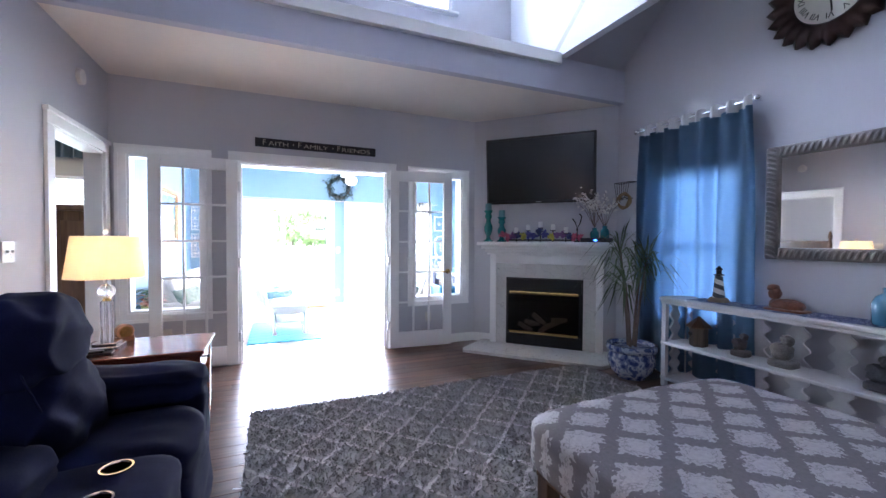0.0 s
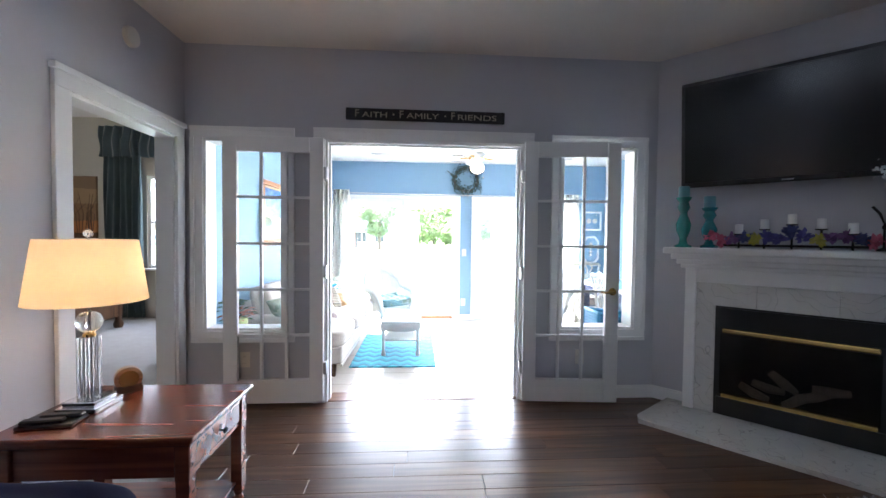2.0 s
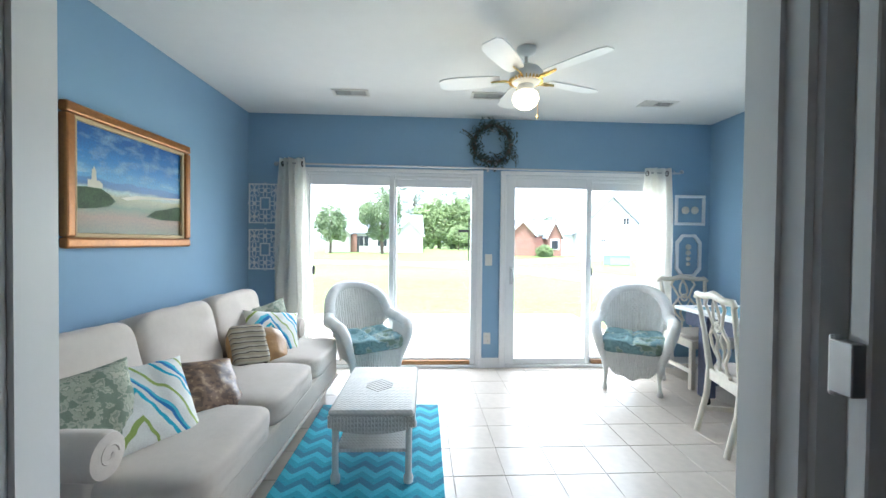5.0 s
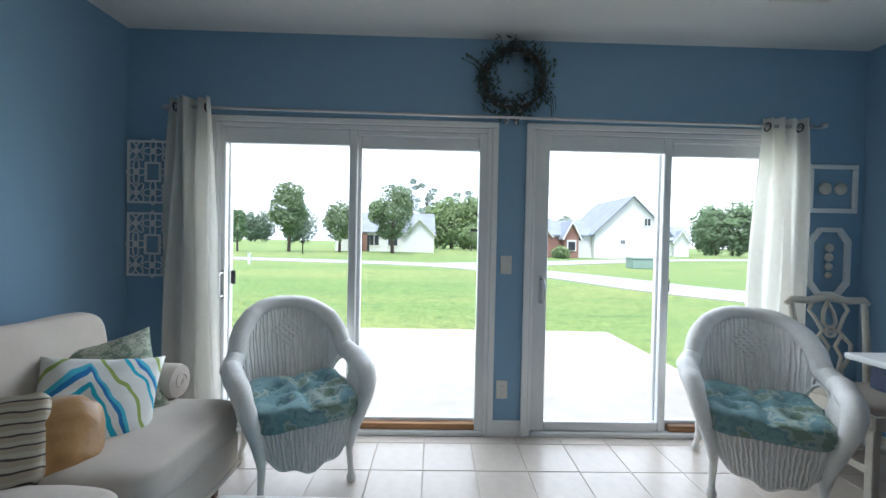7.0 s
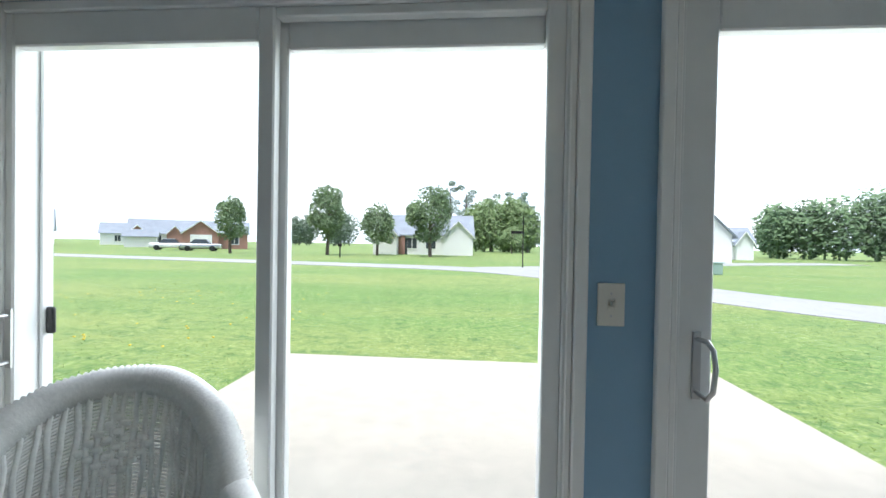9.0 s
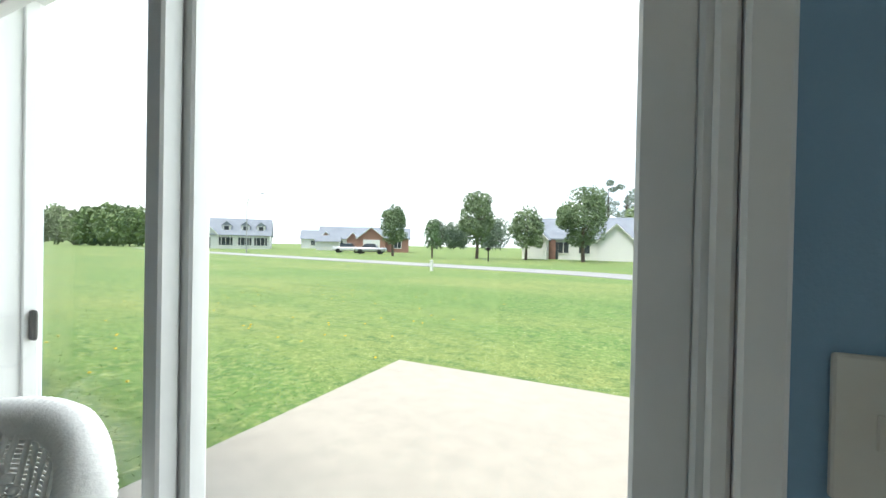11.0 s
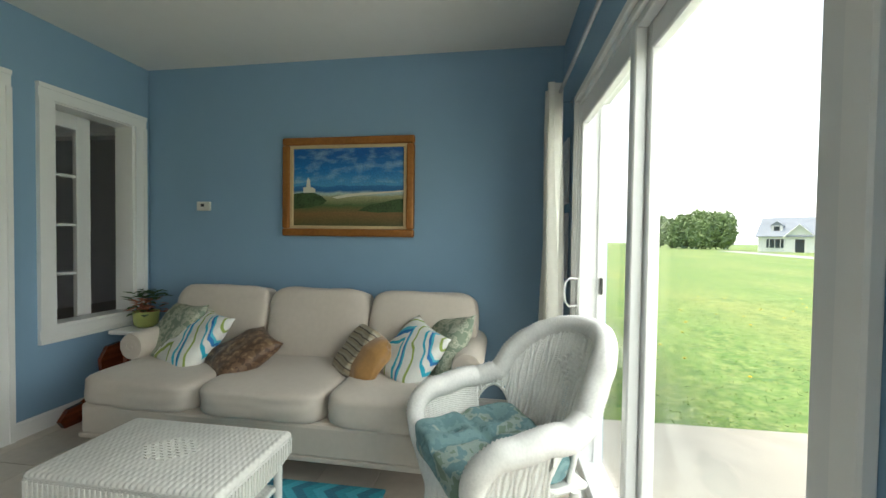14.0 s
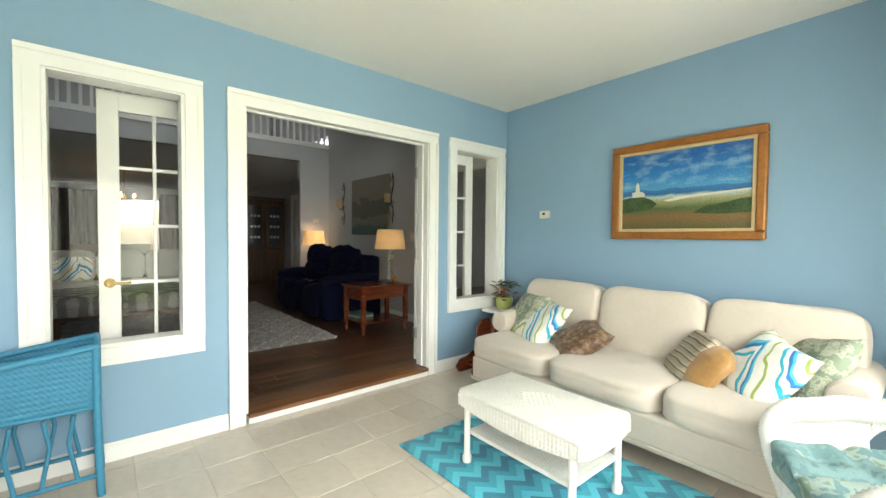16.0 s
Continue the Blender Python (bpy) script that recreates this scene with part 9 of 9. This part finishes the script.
_bm = bmesh.new()
lathe(_bm, [(0.07, 0), (0.075, 0.01), (0.078, 0.12), (0.06, 0.16), (0.03, 0.18), (0.032, 0.21), (0.024, 0.205)], 22)
solid("glass_jug", _bm, material("aqua_bottle", (0.05, 0.16, 0.24), 0.08, vary=0.1, coat=0.7), "aqua blue glass jug on the console", "jug", pose(3.46, 0.78, 0.76), smooth=60)

# ---- ottoman ----


def trellis(n, l):
    o = xyz(n, l, (1, 1, 1), 0.015, 30.0)
    a = calc(n, l, "PINGPONG", o[0], 0.15)
    b = calc(n, l, "PINGPONG", o[1], 0.125)
    nz, co = n.new("ShaderNodeTexNoise"), n.new("ShaderNodeTexCoord")
    nz.inputs["Scale"].default_value, nz.inputs["Detail"].default_value = 55, 4
    l.new(co.outputs["Object"], nz.inputs["Vector"])
    d = calc(n, l, "ADD", calc(n, l, "DIVIDE", a, 0.15), calc(n, l, "DIVIDE", b, 0.125))
    m = calc(n, l, "ABSOLUTE", calc(n, l, "SUBTRACT", d, 1.0))
    return calc(n, l, "MULTIPLY_ADD", nz.outputs["Fac"], 0.75, calc(n, l, "MULTIPLY_ADD", m, 0.8, -0.12))


def ottoman():
    ob = thing("upholstered_ottoman", "large grey damask ottoman on dark block legs", "ottoman", pose(1.95, 0.62, 0.0, 0, 0, 0))
    mt = ramp_cloth("grey_damask", [(0, (0.17, 0.155, 0.16)), (0.50, (0.42, 0.40, 0.40)), (0.66, (0.30, 0.285, 0.29)), (0.72, (0.44, 0.42, 0.42))], trellis, 0.85, 0.25)
    bm = bmesh.new()
    puff(bm, 1.36, 1.14, 0.24, Matrix.Translation((0, 0, 0.36)), 9, 22, wrinkle=0.008)
    part("cushion_top", bm, mt, ob, "grey and white damask cover", 180)
    part("frame", bbox(-0.62, 0.62, -0.51, 0.51, 0.20, 0.28, 0.006, 1), M_OAK, ob)
    for sx in (-1, 1):
        for sy in (-1, 1):
            part("leg", bbox(sx * 0.58 - 0.035, sx * 0.58 + 0.035, sy * 0.47 - 0.035, sy * 0.47 + 0.035, 0.028, 0.25, 0.004, 1), M_OAK, ob, "dark block leg")
    return ob


ottoman()

# ---- shag rug ----


def lattice(n, l):
    o = xyz(n, l, (1, 1, 1), 0.06, 14.0)
    u = calc(n, l, "PINGPONG", calc(n, l, "ADD", o[0], o[1]), 0.15)
    v = calc(n, l, "PINGPONG", calc(n, l, "SUBTRACT", o[0], o[1]), 0.15)
    return calc(n, l, "MULTIPLY", calc(n, l, "MINIMUM", u, v), 6.0)


def shag_rug():
    mt = ramp_cloth("grey_shag", [(0, (0.56, 0.54, 0.53)), (0.09, (0.35, 0.335, 0.335)), (0.6, (0.41, 0.395, 0.39))], lattice, 1.0, 0.8)
    ob = thing("shag_rug", "grey shag area rug with a pale lattice", "rug", pose(1.59, 1.22, 0.0))
    hx, hy = 1.46, 1.55
    part("backing", bbox(-hx, hx, -hy, hy, 0.0005, 0.012, 0.004, 1), mt, ob)
    rng = random.Random(77)
    vs, fs = [], []
    for _ in range(52000):
        x, y = rng.uniform(-hx, hx), hy - 2 * hy * rng.random() ** 1.25
        a, h = rng.uniform(0, 6.283), rng.uniform(0.014, 0.034)
        w = rng.uniform(0.004, 0.008)
        dx, dy = math.cos(a) * w, math.sin(a) * w
        lx, ly = rng.gauss(0, 0.014), rng.gauss(0, 0.014)
        k = len(vs)
        vs += [(x - dx, y - dy, 0.01), (x + dx, y + dy, 0.01), (x + dx * 0.6 + lx, y + dy * 0.6 + ly, h), (x - dx * 0.6 + lx, y - dy * 0.6 + ly, h * 0.95)]
        fs.append((k, k + 1, k + 2, k + 3))
    me = bpy.data.meshes.new("pile")
    me.from_pydata(vs, [], fs)
    me.materials.append(mt)
    p = new("pile", me)
    p.parent = ob
    tagged(p, kind="stuff")
    return ob


shag_rug()

# ---- things on the walls and floor ----


def sign():
    ob = thing("wall_sign", "dark wooden sign reading FAITH FAMILY FRIENDS", "sign", pose(0.72, LY, 2.18, 0, 0.2, 0))
    part("board", bbox(-0.60, 0.60, -0.02, 0, -0.043, 0.043, 0.004, 1), material("sign_board", (0.012, 0.010, 0.010), 0.6, vary=0.3, scale=20), ob)
    pale = material("sign_lettering", (0.36, 0.31, 0.23), 0.6, vary=0.2, scale=40)
    x = -0.525
    for big, small, at, wide in (("F", "AITH", -0.535, 0.245), ("F", "AMILY", -0.205, 0.305), ("F", "RIENDS", 0.185, 0.355)):
        bm = ink(big, 0.078, 0.001, "LEFT")
        o = part("letters", bm, pale, ob)
        o.location = (at, -0.0215, 0)
        bm = ink(small, 0.058, 0.001, "LEFT")
        x0, x1 = min(v.co.x for v in bm.verts), max(v.co.x for v in bm.verts)
        for v in bm.verts:
            v.co.x = (v.co.x - x0) * (wide - 0.06) / (x1 - x0)
        o = part("letters", bm, pale, ob)
        o.location = (at + 0.056, -0.0215, -0.007)
    for at in (-0.245, 0.145):
        bm = bmesh.new()
        lathe(bm, [(0.007, 0), (0.007, 0.002)], 12, Matrix.Translation((at, -0.0205, 0)) @ Matrix.Rotation(math.pi / 2, 4, "X"))
        part("dot", bm, pale, ob)
    return ob


sign()
wall_plate("double_switch", pose(WX, 2.60, 1.15, 0, 0, 90), (-0.023, 0.023), "white double light switch beside the bedroom door", 0.116, 0.116)
_sd = thing("smoke_detector", "round white detector high on the wall", "detector", pose(WX, 3.52, 2.425, 0, 0, 90))
_bm = bmesh.new()
lathe(_bm, [(0.058, 0), (0.06, 0.01), (0.055, 0.028), (0.03, 0.034)], 24, Matrix.Rotation(math.pi / 2, 4, "X"))
part("housing", _bm, M_PLATE, _sd, smooth=40)
for _x in (-0.62, 1.95):
    wall_plate("outlet", pose(_x, LY, 0.33), (0,), "white electric outlet behind the french door", outlet=True)
_ir = thing("flat_iron_doorstop", "antique black flat iron used as a doorstop", "doorstop", pose(-0.72, 3.93, 0, 0, 0, 20))
_bm = bmesh.new()
_pp = [(-0.09, -0.05), (0.03, -0.05), (0.11, 0.0), (0.03, 0.05), (-0.09, 0.05)]
_a, _b = [_bm.verts.new((x, y, 0.0)) for x, y in _pp], [_bm.verts.new((x * 0.92, y * 0.92, 0.05)) for x, y in _pp]
_bm.faces.new(_a[::-1])
_bm.faces.new(_b)
for _i in range(5):
    _bm.faces.new((_a[_i], _a[(_i + 1) % 5], _b[(_i + 1) % 5], _b[_i]))
part("sole", _bm, M_IRON, _ir)
_bm = bmesh.new()
tube(_bm, [(-0.06, 0, 0.05), (-0.065, 0, 0.10), (-0.05, 0, 0.115), (0.03, 0, 0.115), (0.045, 0, 0.10), (0.035, 0, 0.05)], [0.007, 0.007, 0.011, 0.011, 0.007, 0.007], 8)
part("grip", _bm, M_IRON, _ir, smooth=60)

# west wall: large painting and two sconces
_wp = thing("landscape_painting", "large unframed muted landscape canvas", "painting", pose(WX, 1.50, 1.62, 0, 0, 90))


def haze(n, l):
    o = xyz(n, l, (1, 1, 1), 0.45, 4.0)
    return calc(n, l, "MULTIPLY_ADD", o[2], 1.0, 0.45)


part("canvas", bbox(-0.55, 0.55, -0.035, 0, -0.44, 0.44, 0.004, 1), ramp_cloth("muted_landscape", [(0, (0.14, 0.15, 0.14)), (0.22, (0.10, 0.17, 0.17)), (0.36, (0.22, 0.22, 0.18)), (0.55, (0.15, 0.14, 0.12)), (0.75, (0.24, 0.22, 0.18))], haze, 0.7), _wp)
for _y in (0.62, 2.12):
    _sc = thing("wall_sconce", "scrolled iron candle sconce with amber glass", "sconce", pose(WX, _y, 1.70, 0, 0, 90), "iron sconces")
    _bm = bmesh.new()
    tube(_bm, [(0, -0.012, -0.36), (0.03, -0.012, -0.2), (-0.03, -0.012, 0), (0.03, -0.012, 0.2), (0, -0.012, 0.36)], 0.007, 6)
    for _z in (-0.25, -0.08, 0.1, 0.27):
        tube(_bm, [(0.045 * math.cos(a), -0.014, _z + 0.04 * math.sin(a)) for a in [0.55 * k for k in range(10)]], 0.005, 5)
    tube(_bm, [(0, -0.01, -0.08), (0, -0.08, -0.10), (0, -0.10, -0.06)], 0.006, 6)
    part("scroll", _bm, M_IRON, _sc)
    _bm = bmesh.new()
    lathe(_bm, [(0.038, -0.06), (0.04, -0.055), (0.04, 0.06), (0.036, 0.06)], 20, Matrix.Translation((0, -0.10, 0)))
    part("candle_glass", _bm, material("amber_candle", (0.55, 0.38, 0.18), 0.4), _sc, "amber pillar candle", 50)

# hall: china cabinet, white door, thermostat
_cc = thing("china_cabinet", "dark wood china cabinet with glazed door", "cabinet", pose(-0.85, -3.25, 0))
part("carcass", bbox(-0.45, 0.45, -0.2, 0.17, 0, 2.0, 0.01, 1), M_OAK, _cc)
part("cornice", bbox(-0.48, 0.48, -0.22, 0.21, 2.0, 2.06, 0.012, 2), M_OAK, _cc)
for _x in (-0.22, 0.22):
    _d = part("door", bbox(_x - 0.20, _x + 0.20, 0.172, 0.192, 0.85, 1.92, 0.004, 1), M_OAK, _cc)
    part("pane", bbox(_x - 0.14, _x + 0.14, 0.190, 0.196, 0.93, 1.84), M_DARKGLASS, _d)
    for _z in (1.05, 1.3, 1.55):
        for _k in (-0.08, 0.0, 0.08):
            _bm = bmesh.new()
            lathe(_bm, [(0.03, 0), (0.032, 0.002)], 14, Matrix.Translation((_x + _k, 0.199, _z + 0.06)) @ Matrix.Rotation(math.pi / 2, 4, "X"))
            part("plate_stack", _bm, M_TRIM, _d, "white plate")
    part("lower_door", bbox(_x - 0.20, _x + 0.20, 0.172, 0.192, 0.08, 0.78, 0.006, 1), M_OAK, _cc)
_hd = thing("door_5", "white six-panel hall door", "door", pose(-1.35, -2.2, 0, 0, 0, 90), kind="structure")
part("slab", bbox(-0.42, 0.42, 0.02, 0.055, 0.005, 2.02), M_TRIM, _hd)
for _x in (-0.2, 0.2):
    for _z0, _z1 in ((0.2, 0.75), (0.9, 1.55), (1.65, 1.9)):
        part("raised_panel", bbox(_x - 0.13, _x + 0.13, 0.008, 0.022, _z0, _z1, 0.008, 1), M_TRIM, _hd)
for _q in ((-0.51, -0.425, 0, 2.02), (0.425, 0.51, 0, 2.02), (-0.51, 0.51, 2.02, 2.11)):
    part("casing", bbox(_q[0], _q[1], -0.02, 0, _q[2], _q[3]), M_TRIM, _hd)
wall_plate("hall_control", pose(-0.80, 0.0, 1.42, 0, 0, 180), (0,), "small ivory control on the pillar wall", 0.11, 0.07)


def cream_sofa():
    ob = thing("cream_sofa", "cream damask camelback sofa behind the ottoman", "sofa", pose(1.9, -0.95, 0))
    mt = material("cream_damask", (0.45, 0.42, 0.38), 0.85, vary=0.15, scale=18, bump=0.2)
    part("base", bbox(-0.95, 0.95, -0.4, 0.38, 0.06, 0.30, 0.03), mt, ob)
    for k in (-1, 0, 1):
        bm = bmesh.new()
        puff(bm, 0.60, 0.62, 0.17, Matrix.Translation((k * 0.6, 0.08, 0.38)), 6, 12, wrinkle=0.006, seed=k)
        part("seat_cushion", bm, mt, ob, smooth=180)
        bm = bmesh.new()
        puff(bm, 0.60, 0.22, 0.48, pose(k * 0.6, -0.27, 0.66, 10, 0, 0), 4.5, 12, wrinkle=0.01, seed=k + 8)
        part("back_cushion", bm, mt, ob, smooth=180)
    for s in (-1, 1):
        for y in (-0.34, 0.30):
            part("leg", bbox(s * 0.88 - 0.03, s * 0.88 + 0.03, y - 0.03, y + 0.03, 0, 0.07), M_OAK, ob)
        bm = bbox(s * 0.98 - 0.08, s * 0.98 + 0.08, -0.4, 0.36, 0.06, 0.55, 0.05, 3)
        part("arm", bm, mt, ob, smooth=60)
    return ob


cream_sofa()
_bm = bmesh.new()
puff(_bm, 0.42, 0.42, 0.15, None, 5.0, 12, pinch=0.7, wrinkle=0.01)
solid("sofa_pillow", _bm, M_PLEAF, "pale leaf-print pillow on the cream sofa", "pillow", pose(2.45, -0.98, 0.62, 65, 0, 15), smooth=180)
_ch = thing("chandelier", "small brass chandelier with lit candle bulbs", "chandelier", pose(1.75, -3.6, 1.85))
_bm = bmesh.new()
lathe(_bm, [(0.012, 0.61), (0.012, 0.1), (0.04, 0.06), (0.02, 0.0)], 12)
for _k in range(5):
    _a = 2 * math.pi * _k / 5
    tube(_bm, [(0, 0, 0.05), (0.12 * math.cos(_a), 0.12 * math.sin(_a), -0.02), (0.2 * math.cos(_a), 0.2 * math.sin(_a), 0.06)], 0.008, 6)
part("arm_frame", _bm, M_BRASS, _ch, smooth=60)
_gm = glow("candle_bulb", (1.0, 0.62, 0.30), 3.0)
for _k in range(5):
    _a = 2 * math.pi * _k / 5
    _bm = bmesh.new()
    lathe(_bm, [(0.012, 0.06), (0.02, 0.09), (0.012, 0.13), (0.003, 0.15)], 10, Matrix.Translation((0.2 * math.cos(_a), 0.2 * math.sin(_a), 0)))
    part("candle_bulb", _bm, _gm, _ch, "lit candle bulb", 180)
_hs = thing("sideboard", "dark wood sideboard along the dining wall", "sideboard", pose(1.9, -6.6, 0))
part("carcass", bbox(-0.8, 0.8, -0.25, 0.25, 0.08, 0.9, 0.01, 1), M_OAK, _hs)
part("plinth", bbox(-0.76, 0.76, -0.22, 0.22, 0, 0.085), M_OAK, _hs)
for _x in (-0.4, 0.4):
    part("door", bbox(_x - 0.37, _x + 0.37, 0.25, 0.27, 0.14, 0.84, 0.005, 1), M_OAK, _hs)
curtain("dining_drape", -0.55, 0.55, 0.0, 0.05, 2.3, material("taupe_drape", (0.10, 0.085, 0.07), 0.9, vary=0.15), "dark taupe drape at the dining window", 7, 0.04, pose(2.6, -6.9, 0), 0.05, False)
curtain("dining_drape", -0.55, 0.55, 0.0, 0.05, 2.3, bpy.data.materials["taupe_drape"], "dark taupe drape at the dining window", 7, 0.04, pose(0.3, -6.9, 0), 0.05, False)

# ---- bedroom ----
_bd2 = thing("four_poster_bed", "dark wooden bed with pineapple posts and grey quilt", "bed", pose(-4.38, 5.88, 0))
for _x, _y, _h in ((1.0, 0.85, 0.90), (1.0, -0.85, 0.90), (-1.05, 0.85, 1.5), (-1.05, -0.85, 1.5)):
    _bm = bmesh.new()
    lathe(_bm, [(0.05, 0), (0.06, 0.05), (0.035, 0.12), (0.05, 0.2), (0.05, _h * 0.62), (0.03, _h * 0.68), (0.055, _h * 0.76), (0.03, _h * 0.83), (0.045, _h * 0.91), (0.02, _h * 0.97), (0.01, _h)], 16)
    _o = part("post", _bm, M_OAK, _bd2, smooth=60)
    _o.location = (_x, _y, 0)
part("footboard", bbox(0.97, 1.03, -0.82, 0.82, 0.15, 0.50, 0.012, 2), M_OAK, _bd2)
part("headboard", bbox(-1.09, -1.02, -0.82, 0.82, 0.3, 1.25, 0.012, 2), M_OAK, _bd2)
for _y in (-0.83, 0.83):
    part("side_rail", bbox(-1.0, 1.0, _y - 0.02, _y + 0.02, 0.22, 0.42, 0.004, 1), M_OAK, _bd2)
_bm = bmesh.new()
puff(_bm, 1.92, 1.62, 0.46, Matrix.Translation((-0.03, 0, 0.56)), 7, 14, wrinkle=0.015)
part("quilt", _bm, material("grey_quilt", (0.34, 0.36, 0.40), 0.9, vary=0.25, scale=12, bump=0.8, bscale=25), _bd2, "grey patterned quilt", 180)
_bp = thing("reed_painting", "sepia canvas of reeds at sunset on the bedroom wall", "painting", pose(-4.53, 7.4, 1.66))


def dusk(n, l):
    o = xyz(n, l, (1, 1, 1), 0.1, 3.0)
    return calc(n, l, "MULTIPLY_ADD", o[2], 1.05, 0.5)


part("canvas", bbox(-0.41, 0.41, -0.04, 0, -0.46, 0.46, 0.004, 1), ramp_cloth("sepia_dusk", [(0, (0.10, 0.05, 0.02)), (0.15, (0.38, 0.16, 0.05)), (0.35, (0.20, 0.12, 0.06)), (0.6, (0.26, 0.18, 0.10)), (0.85, (0.18, 0.12, 0.07))], dusk, 0.7), _bp)
_bm = bmesh.new()
_rg = random.Random(2)
for _i in range(22):
    _x = _rg.uniform(-0.38, 0.38)
    tube(_bm, [(_x, -0.042, -0.44), (_x + _rg.uniform(-0.05, 0.05), -0.042, -0.1), (_x + _rg.uniform(-0.14, 0.14), -0.042, _rg.uniform(0.0, 0.22))], [0.004, 0.005, 0.002], 4)
part("painted_reeds", _bm, M_OAK, _bp, "dark painted reeds")
M_TEALC = material("teal_satin_drape", (0.055, 0.09, 0.10), 0.5, vary=0.2, scale=8, sheen=0.5)
curtain("bedroom_drape", -3.95, -3.45, 7.31, 0.02, 2.75, M_TEALC, "dusky teal satin drape in the bedroom", 6, 0.05, None, 0.10, False)
curtain("bedroom_drape", -2.12, -1.75, 7.31, 0.02, 2.75, M_TEALC, "dusky teal satin drape in the bedroom", 5, 0.05, None, 0.10, False)
curtain("bedroom_valance", -4.0, -1.7, 7.27, 2.40, 2.85, M_TEALC, "gathered teal satin valance over the bedroom window", 18, 0.045, None, 0.02, False)
_bc = thing("armoire", "tall brown wooden armoire with a moulded top", "armoire", pose(-1.60, 5.92, 0))
M_ARM = wood("armoire_wood", (0.10, 0.05, 0.025), (0.22, 0.12, 0.06), 0.45, 2, 0.1, 3.0, 0.1)
part("carcass", bbox(-0.36, 0.40, -0.48, 0.48, 0.07, 1.53, 0.01, 1), M_ARM, _bc)
part("plinth", bbox(-0.34, 0.40, -0.46, 0.46, -0.002, 0.075), M_ARM, _bc)
part("cornice", bbox(-0.41, 0.42, -0.53, 0.53, 1.53, 1.60, 0.02, 3), M_ARM, _bc)
for _y in (-0.235, 0.235):
    _dr = part("door", bbox(-0.385, -0.36, _y - 0.225, _y + 0.225, 0.62, 1.48, 0.006, 1), M_ARM, _bc)
    part("door_panel", bbox(-0.395, -0.383, _y - 0.16, _y + 0.16, 0.70, 1.40, 0.006, 1), M_ARM, _dr)
for _i in range(2):
    part("drawer", bbox(-0.385, -0.36, -0.46, 0.46, 0.12 + _i * 0.25, 0.35 + _i * 0.25, 0.006, 1), M_ARM, _bc)
part("side_panel", bbox(-0.28, 0.32, -0.492, -0.478, 0.2, 1.42, 0.006, 1), M_ARM, _bc)
ceiling_fan(-3.3, 5.6, 3.0, "white bedroom ceiling fan with a lit globe", 1.2).scale = (1.2, 1.2, 1.2)

# ---- floor pieces ----


def floor_tiles():
    tx, ty, g = 0.2825, 0.297, 0.0042
    me = mesh_of("tile", bbox(g / 2, tx - g / 2, g / 2, ty - g / 2, -0.007, 0.0, 0.0015, 1), M_TILE)
    x0, y0 = 1.202 - 8 * tx, 6.415 - 8 * ty
    for i in range(-1, 18):
        for j in range(0, 12):
            x, y = x0 + i * tx, y0 + j * ty
            if x > 3.70 or y > 7.40 or y + ty < 4.26:
                continue
            o = new("tile", me)
            o.parent, o.location = floor_sunroom, (x, y, SF + random.uniform(-0.0006, 0.0006))


floor_tiles()
floor_planks = thing("floor_living", "dark reddish-brown wood plank floor", "floor", kind="structure")


def plank_floor():
    w, rows = 0.125, 36
    meshes = [mesh_of("plank", bbox(0.0008, L - 0.0008, 0.0008, w - 0.0008, -0.015, 0.0, 0.0015, 1), M_PLANK) for L in (1.22, 0.9, 1.5)]
    lens = (1.22, 0.9, 1.5)
    rng = random.Random(3)
    for r in range(rows):
        y = 4.095 - (r + 1) * w
        x, cut = WX - 0.03, rng.uniform(0.3, 1.0)
        while x < EX + 0.02:
            k = rng.randrange(3)
            L = min(lens[k] * cut, EX + 0.05 - x)
            o = new("plank", meshes[k])
            o.parent, o.location, o.scale = floor_planks, (x, y, 0), (L / lens[k], 1, 1)
            x, cut = x + L, 1.0
    bm = bmesh.new()
    for r in range(rows, 90):
        y = 4.095 - (r + 1) * w
        x, cut = -1.5, rng.uniform(0.3, 1.0)
        while x < EX + 0.02:
            L, cut = min(rng.choice(lens) * cut, EX + 0.05 - x), 1.0
            box(bm, x + 0.0008, x + L - 0.0008, y + 0.0008, y + w - 0.0008, -0.015, 0.0)
            x += L
    part("far_planks", bm, M_PLANK, floor_planks, kind="stuff")


plank_floor()
